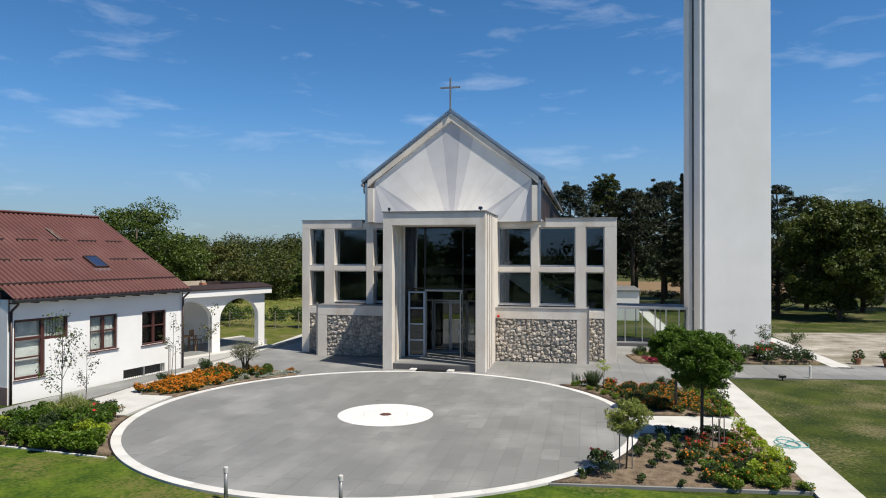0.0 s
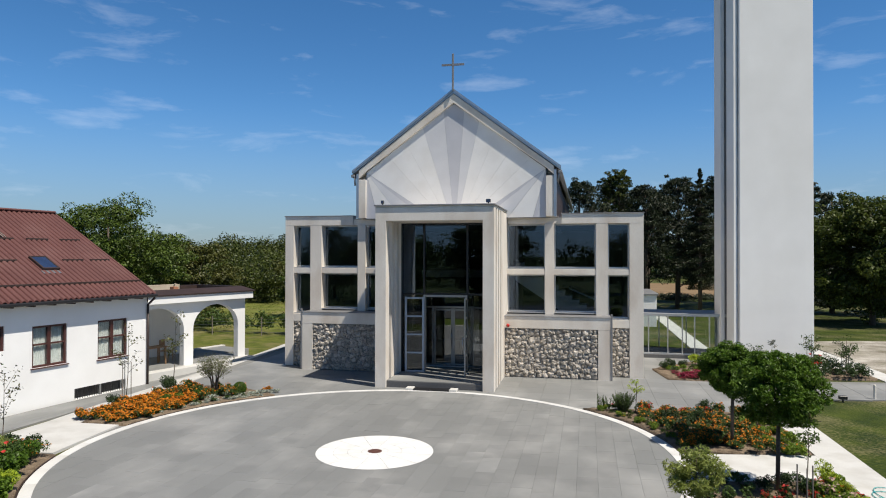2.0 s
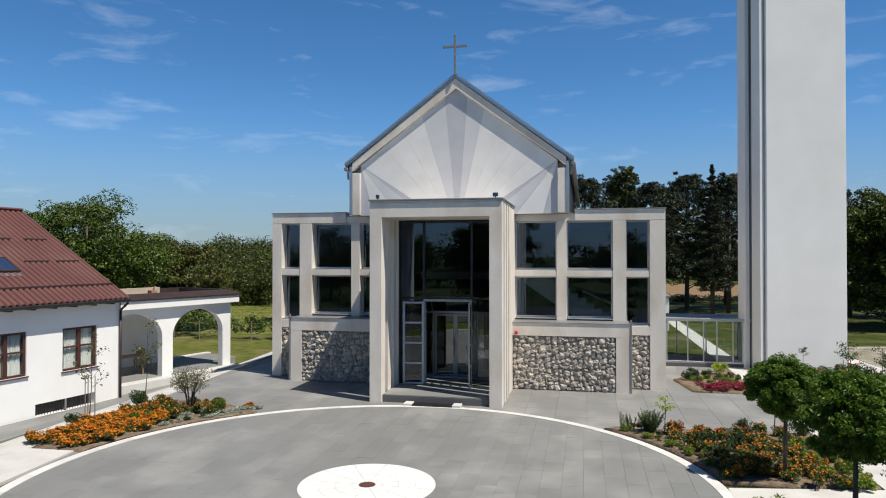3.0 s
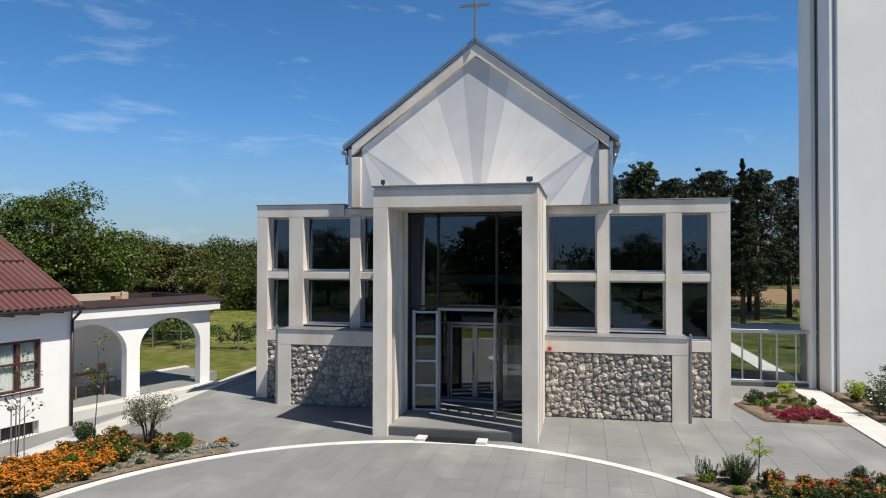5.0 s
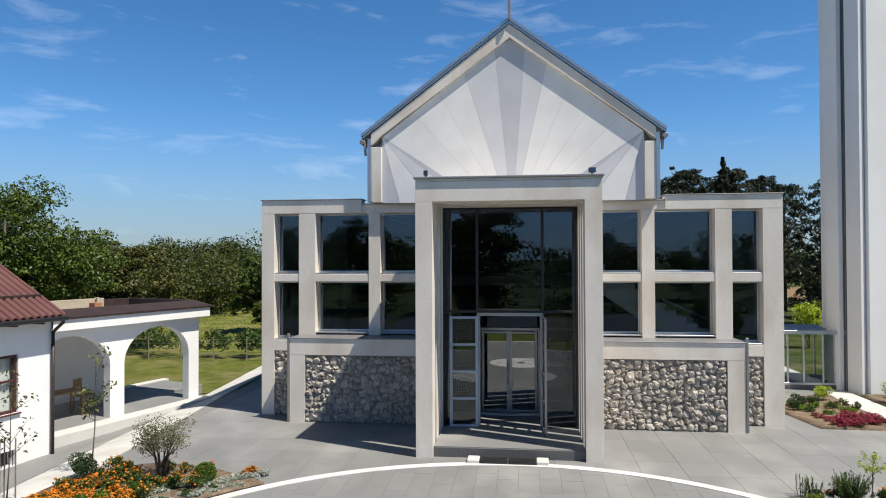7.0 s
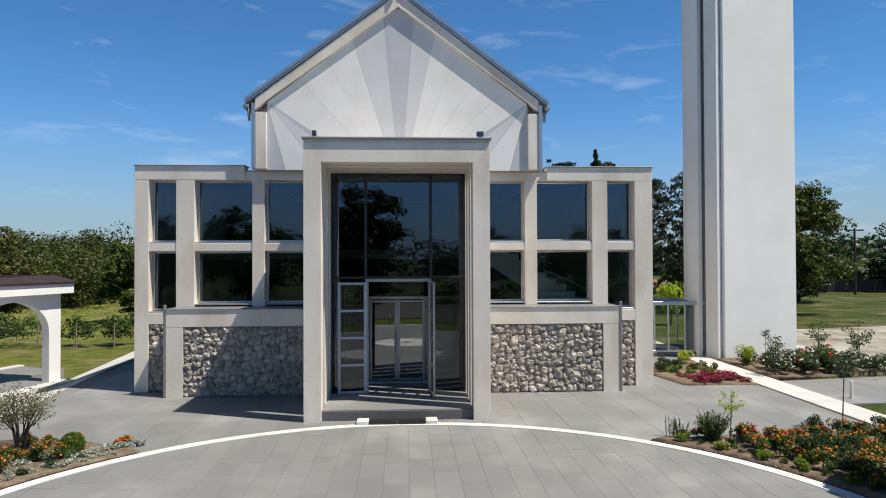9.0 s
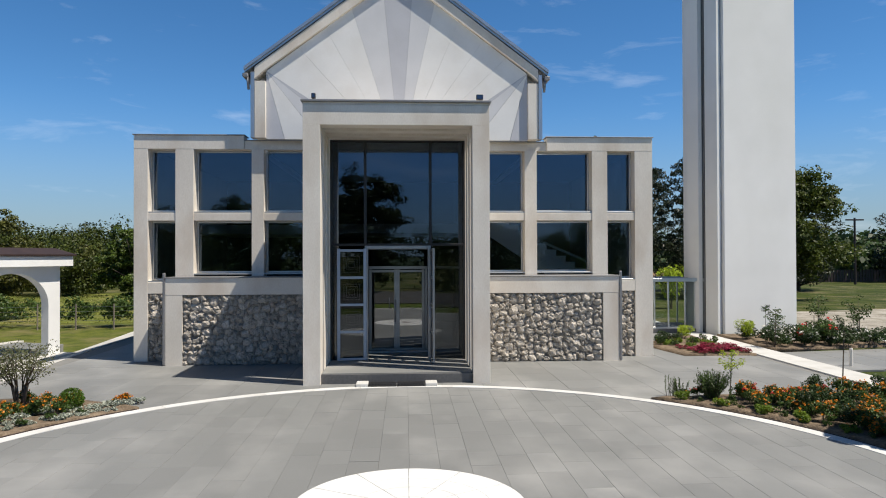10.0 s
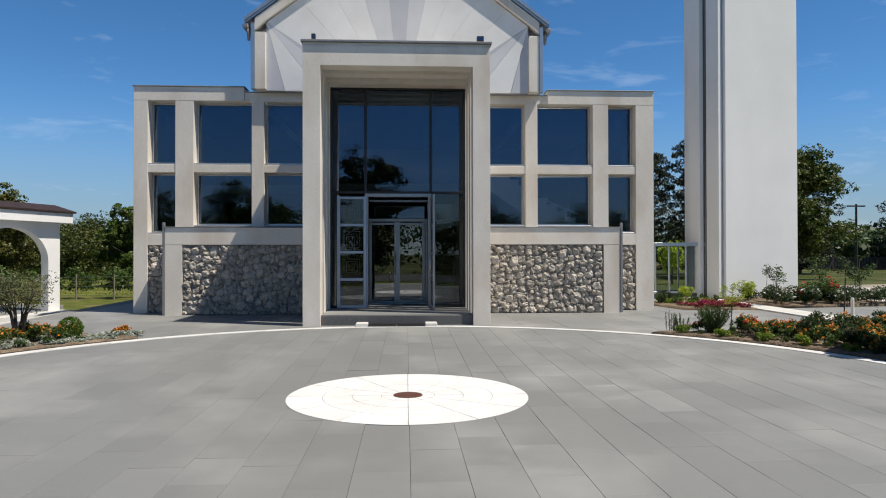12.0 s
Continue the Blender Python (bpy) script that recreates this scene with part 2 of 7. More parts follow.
M_TIMBER = mat("brown_timber", (0.20, 0.11, 0.05), (0.32, 0.19, 0.10), 0.6, 4, 60, 0.1, stretch=(0.2, 1, 1))
M_TIMBERBOARD = mat("pale_timber_board", (0.34, 0.28, 0.21), (0.46, 0.39, 0.30), 0.85, 5, 60, 0.15, stretch=(0.2, 1, 1))
M_CURTAIN = mat("white_net_curtain", (0.62, 0.62, 0.60), (0.78, 0.78, 0.76), 0.95, 30, 200, 0.3, stretch=(3, 3, 0.1))
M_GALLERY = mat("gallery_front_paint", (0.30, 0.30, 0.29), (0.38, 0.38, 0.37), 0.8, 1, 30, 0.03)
# near-black: the gloom of unlit rooms is put into the colour
M_INTERIOR = mat("unlit_interior_dark", (0.018, 0.018, 0.018), (0.030, 0.030, 0.029), 0.9, 1, 30, 0.03)
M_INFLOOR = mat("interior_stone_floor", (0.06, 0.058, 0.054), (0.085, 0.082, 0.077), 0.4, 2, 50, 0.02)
M_BARK = mat("grey_brown_bark", (0.055, 0.042, 0.032), (0.12, 0.095, 0.07), 0.95, 12, 60, 0.6, stretch=(1, 1, 0.3))
M_TERRACOTTA = mat("terracotta", (0.32, 0.13, 0.07), (0.42, 0.19, 0.11), 0.85, 6, 60, 0.15)
M_RED = mat("red_plastic", (0.48, 0.015, 0.012), (0.56, 0.02, 0.016), 0.35, 5, 60, 0.0)
M_HOSE = mat("turquoise_hose", (0.05, 0.36, 0.36), (0.09, 0.46, 0.45), 0.4, 5, 60, 0.0)
M_STEEL = mat("stainless_steel", (0.50, 0.51, 0.52), (0.60, 0.61, 0.62), 0.28, 4, 80, 0.02, metal=0.95)
M_PVC = mat("dark_solar_glass", (0.02, 0.035, 0.08), (0.03, 0.05, 0.11), 0.08, 3, 40, 0.0, spec=0.8)
M_WEATHERED = mat("weathered_wood", (0.16, 0.14, 0.12), (0.26, 0.23, 0.20), 0.9, 6, 60, 0.3, stretch=(1, 1, 0.2))
G_PANE = glass_mat("window_glass", (0.80, 0.83, 0.84), 2.1, (0.36, 0.46, 0.62))
G_DOOR = glass_mat("door_glass", (0.64, 0.66, 0.66), 2.0, (0.48, 0.50, 0.52))
G_INNER = glass_mat("reflective_door_glass", (0.66, 0.68, 0.68), 2.45, (0.86, 0.87, 0.87))
G_CLEAR = glass_mat("clear_glass", (0.85, 0.89, 0.89), 1.45)
L_GLOBE = leaf_mat("bright_green_leaf", (0.050, 0.110, 0.009), (0.105, 0.180, 0.022), 0.33)
L_SHRUB = leaf_mat("mid_green_leaf", (0.045, 0.085, 0.018), (0.09, 0.14, 0.035), 0.3)
L_DARK = leaf_mat("dark_green_leaf", (0.028, 0.052, 0.016), (0.05, 0.085, 0.025), 0.25)
L_LIME = leaf_mat("lime_green_leaf", (0.26, 0.36, 0.02), (0.40, 0.47, 0.045), 0.35)
L_GREY = leaf_mat("silver_grey_leaf", (0.30, 0.33, 0.27), (0.46, 0.49, 0.42), 0.2)
L_WOOD = leaf_mat("woodland_leaf", (0.021, 0.034, 0.004), (0.074, 0.090, 0.010), 0.12, vary=0.4)
L_WALNUT = leaf_mat("walnut_leaf", (0.032, 0.060, 0.008), (0.104, 0.150, 0.019), 0.16, vary=0.35)
L_PINE = leaf_mat("pine_needle", (0.013, 0.022, 0.010), (0.038, 0.050, 0.022), 0.12, vary=0.3)
L_AUTUMN = leaf_mat("yellowing_leaf", (0.040, 0.050, 0.010), (0.108, 0.110, 0.022), 0.14, vary=0.3)
L_ORANGE = leaf_mat("orange_petal", (0.58, 0.175, 0.012), (0.76, 0.31, 0.03), 0.3, vary=0.25)
L_BRIGHT = leaf_mat("lush_bright_leaf", (0.075, 0.145, 0.012), (0.16, 0.25, 0.03), 0.35)
L_LINDEN = leaf_mat("linden_leaf", (0.028, 0.050, 0.007), (0.095, 0.118, 0.018), 0.3, vary=0.45)
L_OLIVE = leaf_mat("olive_brown_leaf", (0.05, 0.055, 0.015), (0.10, 0.10, 0.03), 0.3)
L_SAGE = leaf_mat("sage_grey_leaf", (0.10, 0.115, 0.05), (0.22, 0.225, 0.115), 0.35)
L_FEATHER = leaf_mat("feathery_grass_blade", (0.17, 0.22, 0.04), (0.32, 0.35, 0.10), 0.4)
L_DARKRED = leaf_mat("dark_red_petal", (0.10, 0.008, 0.012), (0.18, 0.015, 0.02), 0.2)
L_RED = leaf_mat("red_petal", (0.50, 0.03, 0.025), (0.62, 0.06, 0.04), 0.3, vary=0.3)
L_ROSE = leaf_mat("pale_rose_head", (0.40, 0.27, 0.22), (0.55, 0.40, 0.33), 0.25, vary=0.2)
L_PINK = leaf_mat("crimson_pink_petal", (0.24, 0.018, 0.045), (0.40, 0.045, 0.10), 0.3, vary=0.3)
L_WHITE = leaf_mat("white_petal", (0.72, 0.70, 0.66), (0.85, 0.83, 0.78), 0.3, vary=0.1)
L_GROUND = leaf_mat("yellow_green_leaf", (0.105, 0.180, 0.016), (0.23, 0.31, 0.045), 0.35)
L_MEADOW = leaf_mat("meadow_blade", (0.13, 0.165, 0.025), (0.24, 0.265, 0.06), 0.35)


# ---- building helpers ----
def link(name, bm, material, parent=None, smooth=False):
    me = bpy.data.meshes.new(name)
    bm.to_mesh(me)
    bm.free()
    for mm in material if isinstance(material, (list, tuple)) else [material]:
        me.materials.append(mm)
    if smooth:
        for p in me.polygons:
            p.use_smooth = True
    ob = new(name, me)
    if parent:
        ob.parent = parent
    return ob


def part(name, bm, material, parent, label="", smooth=False):
    """One mesh object under a thing or a part, in the parent's own axes."""
    ob = link(name, bm, material, parent, smooth)
    return tagged(ob, label) if label else ob


def thing(name, label, category, m=None, group="", kind=""):
    ob = tagged(new(name), label, category, group, kind)
    ob.empty_display_size = 0.2
    if m:
        ob.matrix_basis = m
    return ob


def box(bm, x0, x1, y0, y1, z0, z1, bevel=0.0, m=None):
    """An axis-aligned block, its edges rounded by bevel, turned by m."""
    vs = [bm.verts.new((x, y, z)) for z in (z0, z1) for y in (y0, y1) for x in (x0, x1)]
    fs = [bm.faces.new([vs[i] for i in f]) for f in ((0, 2, 3, 1), (4, 5, 7, 6), (0, 1, 5, 4), (2, 6, 7, 3), (0, 4, 6, 2), (1, 3, 7, 5))]
    if bevel:
        es = list({e for f in fs for e in f.edges})
        out = bmesh.ops.bevel(bm, geom=es, offset=bevel, segments=1, affect="EDGES", profile=0.5)
        vs = list({v for f in out["faces"] for v in f.verts} | {v for v in vs if v.is_valid})
    if m:
        bmesh.ops.transform(bm, matrix=m, verts=[v for v in vs if v.is_valid])
    return bm


def boxes(*rows, bevel=0.0):
    bm = bmesh.new()
    for r in rows:
        box(bm, *r, bevel=bevel)
    return bm


def prism(bm, outline, z0, z1):
    """A flat outline raised from z0 to z1."""
    lo = [bm.verts.new((x, y, z0)) for x, y in outline]
    hi = [bm.verts.new((x, y, z1)) for x, y in outline]
    n = len(outline)
    bm.faces.new(hi)
    bm.faces.new(lo[::-1])
    for i in range(n):
        bm.faces.new((lo[i], lo[(i + 1) % n], hi[(i + 1) % n], hi[i]))
    return bm


def slab_y(bm, outline, y0, y1):
    """An outline in x and z, given thickness from y0 (front) to y1."""
    a = [bm.verts.new((x, y0, z)) for x, z in outline]
    b = [bm.verts.new((x, y1, z)) for x, z in outline]
    n = len(outline)
    bm.faces.new(a)
    bm.faces.new(b[::-1])
    for i in range(n):
        bm.faces.new((a[i], b[i], b[(i + 1) % n], a[(i + 1) % n]))
    bmesh.ops.recalc_face_normals(bm, faces=bm.faces[:])
    return bm


def limb(bm, p0, p1, r0, r1, n=7):
    """A tapered round bar."""
    p0, p1 = Vector(p0), Vector(p1)
    q = (p1 - p0).to_track_quat("Z", "Y").to_matrix()
    rings = []
    for p, r in ((p0, r0), (p1, r1)):
        rings.append([bm.verts.new(p + q @ Vector((r * math.cos(6.2832 * i / n), r * math.sin(6.2832 * i / n), 0))) for i in range(n)])
    for i in range(n):
        bm.faces.new((rings[0][i], rings[0][(i + 1) % n], rings[1][(i + 1) % n], rings[1][i]))
    bm.faces.new(rings[0][::-1])
    bm.faces.new(rings[1])
    return bm


def turned(bm, profile, n=20, cx=0, cy=0):
    """A profile of (radius, height) turned round the upright axis."""
    rings = [[bm.verts.new((cx + r * math.cos(6.2832 * i / n), cy + r * math.sin(6.2832 * i / n), z)) for i in range(n)] for r, z in profile]
    for a, b in zip(rings, rings[1:]):
        for i in range(n):
            bm.faces.new((a[i], a[(i + 1) % n], b[(i + 1) % n], b[i]))
    bm.faces.new(rings[0][::-1])
    bm.faces.new(rings[-1])
    return bm


def leaves(name, at, size, material, parent=None, aspect=0.6, up=0.5, rng=None, shape=None, out=None):
    """A mesh of small folded leaves at the points given (n x 3)."""
    rng = rng or np.random.default_rng(1)
    at = np.asarray(at, float)
    n = len(at)
    nor = rng.normal(size=(n, 3))
    nor[:, 2] = np.abs(nor[:, 2]) + up
    if out is not None:
        nor = nor * 0.55 + out
    nor /= np.linalg.norm(nor, axis=1)[:, None]
    d = rng.normal(size=(n, 3)) if shape is None else rng.normal(size=(n, 3)) * 0.35 + np.asarray(shape)
    d -= nor * (d * nor).sum(1)[:, None]
    d /= np.linalg.norm(d, axis=1)[:, None] + 1e-9
    w = np.cross(nor, d)
    s = (size * rng.uniform(0.6, 1.35, n))[:, None]
    co = np.empty((n, 4, 3))
    co[:, 0] = at - d * s * 0.5
    co[:, 1] = at + w * s * 0.5 * aspect + nor * s * 0.08
    co[:, 2] = at + d * s * 0.5 - nor * s * 0.12
    co[:, 3] = at - w * s * 0.5 * aspect + nor * s * 0.08
    me = bpy.data.meshes.new(name)
    me.vertices.add(n * 4)
    me.vertices.foreach_set("co", co.reshape(-1))
    me.loops.add(n * 4)
    me.loops.foreach_set("vertex_index", np.arange(n * 4, dtype=np.int32))
    me.polygons.add(n)
    me.polygons.foreach_set("loop_start", np.arange(0, n * 4, 4, dtype=np.int32))
    me.update(calc_edges=True)
    me.materials.append(material)
    ob = new(name, me)
    if parent:
        ob.parent = parent
    return ob


def clumps(rng, centres, radii, per, flat=0.8):
    """Points scattered in and mostly near the skin of ball-like clumps."""
    out = []
    for c, r in zip(centres, radii):
        v = rng.normal(size=(per, 3))
        v /= np.linalg.norm(v, axis=1)[:, None]
        v *= (r * rng.uniform(0.35, 1.0, per) ** 0.5)[:, None]
        v[:, 2] *= flat
        out.append(v + np.asarray(c))
    return np.concatenate(out)


def dish(x, y):
    """The plaza falls gently to its middle."""
    return -0.085 * max(0.0, 1 - max(1.45, math.hypot(x - 0.2, y + 7.06)) / 6.62)


def ground_z(x, y=0.0):
    """The ground falls gently towards the parish house."""
    t = min(1.0, max(0.0, (-8.6 - x) / 2.6))
    return -0.42 * t * t * (3 - 2 * t)


# ---- ground and paving ----
def ground_sheet():
    xs = [-2500, -900, -300, -120, -60, -35, -24, -18] + [-14 + 0.25 * i for i in range(0, 25)] + [-7 + i for i in range(0, 31)] + [30, 45, 80, 150, 400, 1000, 2500]
    ys = [-2500, -900, -300, -120, -60, -40, -30] + [-26 + i for i in range(0, 53)] + [30, 36, 45, 60, 90, 150, 300, 900, 2500]
    bm = bmesh.new()
    grid = [[bm.verts.new((x, y, ground_z(x) - (0.35 if math.hypot(x - 0.2, y + 7.06) < 5.9 else 0.05) + (0.02 * math.sin(0.9 * x + 0.3 * y) if abs(x) < 30 and abs(y) < 30 and (x > 10.8 or y < -13) else 0.0))) for x in xs] for y in ys]
    for j in range(len(ys) - 1):
        for i in range(len(xs) - 1):
            bm.faces.new((grid[j][i], grid[j][i + 1], grid[j + 1][i + 1], grid[j + 1][i]))
    return tagged(link("ground", bm, M_GRASS, smooth=True), "mown green lawn with dry straw patches", "lawn", kind="structure")


def ribbon(name, rows, material, label, category, dz=0.0, depth=0.12, steps=6):
    """A strip of paving between two edges, given as rows of (x left, y left, x right, y right), laid on the ground."""
    bm = bmesh.new()
    fine = []
    for a, b in zip(rows, rows[1:]):
        for k in range(steps):
            f = k / steps
            fine.append([p + (q - p) * f for p, q in zip(a, b)])
    fine.append(list(rows[-1]))
    cross = 5
    top = [[bm.verts.new((r[0] + (r[2] - r[0]) * i / cross, r[1] + (r[3] - r[1]) * i / cross, 0)) for i in range(cross + 1)] for r in fine]
    for row in top:
        for v in row:
            v.co.z = ground_z(v.co.x) + dz
    faces = []
    for a, b in zip(top, top[1:]):
        for i in range(cross):
            faces.append(bm.faces.new((a[i], a[i + 1], b[i + 1], b[i])))
    bmesh.ops.recalc_face_normals(bm, faces=faces)
    if faces[0].normal.z < 0:
        bmesh.ops.reverse_faces(bm, faces=faces)
    ext = bmesh.ops.extrude_face_region(bm, geom=faces)
    bmesh.ops.translate(bm, vec=(0, 0, -depth), verts=[v for v in ext["geom"] if isinstance(v, bmesh.types.BMVert)])
    bmesh.ops.recalc_face_normals(bm, faces=bm.faces[:])
    return tagged(link(name, bm, material), label, category, kind="structure")


CX, CY, R_IN, R_OUT = 0.2, -7.06, 6.62, 6.85


def arc(r, a0, a1, n):
    return [(CX + r * math.cos(radians(a0 + (a1 - a0) * i / n)), CY + r * math.sin(radians(a0 + (a1 - a0) * i / n))) for i in range(n + 1)]


def clip_circle(poly, r, n=120):
    """The part of a convex outline inside the plaza's circle."""
    for i in range(n):
        a, b = 6.28318 * i / n, 6.28318 * (i + 1) / n
        p = (CX + r * math.cos(a), CY + r * math.sin(a))
        d = (math.cos(b) - math.cos(a), math.sin(b) - math.sin(a))
        side = [d[0] * (y - p[1]) - d[1] * (x - p[0]) for x, y in poly]
        if all(s >= 0 for s in side):
            continue
        out = []
        for k in range(len(poly)):
            s0, s1 = side[k - 1], side[k]
            q0, q1 = poly[k - 1], poly[k]
            if (s0 >= 0) != (s1 >= 0):
                f = s0 / (s0 - s1)
                out.append((q0[0] + (q1[0] - q0[0]) * f, q0[1] + (q1[1] - q0[1]) * f))
            if s1 >= 0:
                out.append(q1)
        poly = out
        if len(poly) < 3:
            return []
    return poly


ground_sheet()

bm = prism(bmesh.new(), [(-8.75, -6.3), (-6, -8), (-3, -2), (3, -2), (6, -4), (9.9, -3), (9.9, 9.4), (6, 12), (-6.5, 16), (-9.4, 16), (-9.0, 4.4), (-8.75, 0.8)], -0.2, -0.024)
prism(bm, [(10.6, 0.95), (26, 2.9), (26, 6.2), (10.6, 4.0)], -0.2, -0.020)
pavement = tagged(link("pavement", bm, M_GROUT), "grey stone paving in front of the church", "paving", kind="structure")

lawn_path = ribbon("white_path", [(9.85, -17.6, 10.68, -17.6), (9.85, -8.0, 10.68, -8.0), (9.80, 0.0, 10.62, 0.0), (9.78, 8.85, 10.60, 8.85)], M_WHITE,
                   "straight white concrete path beside the lawn", "path", 0.012)
cross_path = ribbon("white_path", [(6.99, -7.80, 6.99, -5.95), (9.84, -7.25, 9.84, -5.48)], M_WHITE, "short white concrete path from the plaza to the long path", "path", 0.010)
rear_path = ribbon("white_path", [(9.78, 11.3, 10.60, 11.3), (9.7, 34.0, 10.5, 34.0)], M_WHITE, "white path behind the glazed link", "path", -0.01)
yard_path = ribbon("white_path", [(15.2, 3.9, 15.95, 4.0), (15.0, 10.6, 15.7, 10.6), (14.9, 14.0, 15.5, 14.0)], M_WHITE, "narrow white concrete path beside the gravel yard", "path", -0.01)
house_path = ribbon("white_path", [(-11.25, -17.6, -10.45, -17.6), (-10.9, -16.0, -10.1, -16.0), (-9.75, -10.6, -8.95, -10.6), (-9.15, -8.6, -8.15, -8.6), (-9.1, -6.3, -8.05, -6.3), (-9.4, -3.9, -8.25, -3.9), (-9.65, -1.2, -8.45, -1.2), (-9.95, 1.6, -8.72, 1.4), (-10.2, 4.8, -9.0, 4.4), (-10.55, 7.6, -9.45, 7.4), (-11.05, 12.0, -9.95, 11.4), (-11.6, 18.0, -10.6, 18.0)], M_WHITE,
                    "white concrete path along the parish house", "path", 0.0)
link_path = ribbon("white_path", [(-8.18, -9.0, -8.12, -6.4), (-6.62, -8.9, -6.88, -6.3)], M_WHITE, "white concrete apron between two flower beds", "path", 0.012)
house_strip = ribbon("paved_strip", [(-13.1, -17.6, -11.27, -17.6), (-12.9, -16.0, -10.92, -16.0), (-11.9, -4.0, -9.42, -3.9), (-11.25, 0.0, -9.75, -0.5), (-11.3, 1.6, -9.97, 1.65), (-10.9, 3.2, -10.1, 3.4), (-10.35, 4.9, -10.22, 4.9)], M_SLABS,
                     "grey paving strip at the foot of the parish house", "paving", -0.004)
house_corner = ribbon("paved_strip", [(-13.6, 1.32, -13.6, 2.4), (-11.4, 0.95, -11.4, 3.0), (-10.3, 1.3, -10.3, 3.6)], M_SLABS, "grey paving between the parish house and the arcade", "paving", -0.009)
gravel = ribbon("gravel_yard", [(15.95, 4.6, 15.6, 16.5), (24.0, 6.0, 22.0, 18.0), (40.0, 9.0, 36.0, 20.0)], M_GRAVEL, "pale gravel yard with thin grass", "gravel yard", -0.025, steps=8)
# unseen dark strip, added so that the glass mirrors less bright lawn
road = ribbon("road", [(-120.0, -31.0, -120.0, -17.6), (120.0, -31.0, 120.0, -17.6)], M_ASPHALT, "unseen asphalt strip added to darken the glass reflections", "road", 0.0, steps=60)
front = prism(bmesh.new(), arc(R_OUT + 0.02, 227.5, 316.0, 40) + [(9.78, -12.06), (9.78, -17.5), (-10.0, -17.5), (-10.0, -11.84), (-4.66, -12.27)], -0.2, -0.03)
bmesh.ops.recalc_face_normals(front, faces=front.faces[:])
front_lawn = tagged(link("lawn", front, M_TURF), "short green lawn before the plaza", "lawn", kind="structure")
back_lawn = ribbon("lawn", [(-45.0, 6.0, -45.0, 19.0), (-14.5, 9.5, -14.5, 19.0), (-9.6, 8.0, -9.6, 19.0), (-7.2, 16.2, -7.2, 19.0)], M_LAWN, "dry mown lawn behind the arcade", "lawn", -0.03, steps=10)
meadow = ribbon("meadow", [(-90.0, 19.0, -90.0, 46.0), (-7.0, 19.0, -7.0, 46.0)], M_MEADOW, "rough yellow-green meadow before the wood", "meadow", -0.02, steps=14)
field = ribbon("stubble_field", [(-5.0, 55.0, -5.0, 92.0), (90.0, 55.0, 90.0, 92.0)], M_FIELD, "brown stubble field behind the pines", "field", 0.0)

# the round plaza
bm = prism(bmesh.new(), arc(R_IN + 0.01, 0, 356.25, 95), -0.3, -0.008)
bmesh.ops.poke(bm, faces=[f for f in bm.faces if len(f.verts) > 4 and f.calc_center_median().z > -0.1])
for v in bm.verts:
    if math.hypot(v.co.x - CX, v.co.y - CY) < 1:
        v.co.z -= 0.085
plaza = tagged(link("plaza", bm, M_GROUT), "round plaza of grey stone slabs", "paving", kind="structure")


# ---- church ----
church = thing("church", "pale concrete church with a gabled nave and glazed porch", "church")
Y_WING, Y_POD, HALF = 3.65, 2.87, 6.93


def add_window(parent, x0, x1, y, z0, z1, frame=M_ALU, pane=G_PANE, w=0.05, sill=True, bars=()):
    """A window in an opening: frame, pane and sill; the frame is the part, the others hang on it."""
    bm = boxes((x0, x0 + w, y, y + 0.07, z0, z1), (x1 - w, x1, y, y + 0.07, z0, z1), (x0 + w, x1 - w, y, y + 0.07, z1 - w, z1), (x0 + w, x1 - w, y, y + 0.07, z0, z0 + w), bevel=0.006)
    for b in bars:
        box(bm, *b)
    ob = part("window", bm, frame, parent)
    part("pane", boxes((x0 + w, x1 - w, y + 0.03, y + 0.04, z0 + w, z1 - w)), pane, ob).visible_shadow = False
    if sill:
        part("sill", boxes((x0 - 0.02, x1 + 0.02, y - 0.30, y, z0 - 0.035, z0 - 0.002), bevel=0.006), M_CAP if sill == "dark" else M_ALU, ob)
    return ob


LEFT_SPANS = [(-6.57, -5.86), (-5.39, -3.88), (-3.56, -2.0)]
RIGHT_SPANS = [(2.0, 3.41), (3.74, 5.26), (5.68, 6.44)]
for x0, x1 in [(-HALF, -6.57), (-5.86, -5.39), (-3.88, -3.56), (3.41, 3.74), (5.26, 5.68), (6.44, HALF)]:
    part("column", boxes((x0, x1, Y_WING, Y_WING + 0.4, -0.1, 5.57), bevel=0.003), M_CONCRETE, church)
for x0, x1 in ((-HALF, -4.08), (4.02, HALF)):
    part("parapet_beam", boxes((x0, x1, Y_WING - 0.003, Y_WING + 0.4, 5.572, 5.93), bevel=0.003), M_CONCRETE, church)
    part("capping", boxes((x0 - 0.03, x1 + 0.03, Y_WING - 0.035, Y_WING + 0.45, 5.932, 5.958), bevel=0.006), M_CAP, church)
for x0, x1 in ((-4.078, -2.0), (2.0, 4.018)):
    part("parapet_beam", boxes((x0, x1, Y_WING + 0.05, Y_WING + 0.4, 5.572, 5.80), bevel=0.003), M_CONCRETE, church)
    part("capping", boxes((x0, x1, Y_WING + 0.02, Y_WING + 0.45, 5.802, 5.826), bevel=0.006), M_CAP, church)
for a, b in LEFT_SPANS + RIGHT_SPANS:
    part("cross_beam", boxes((a, b, Y_WING + 0.015, Y_WING + 0.4, 3.68, 3.885), bevel=0.008), M_CONCRETE, church)
    low = 2.06 if b - a < 0.9 else 2.25
    add_window(church, a, b, Y_WING + 0.32, 3.925, 5.57, sill="light")
    add_window(church, a, b, Y_WING + 0.32, low + 0.04, 3.68, sill="light")
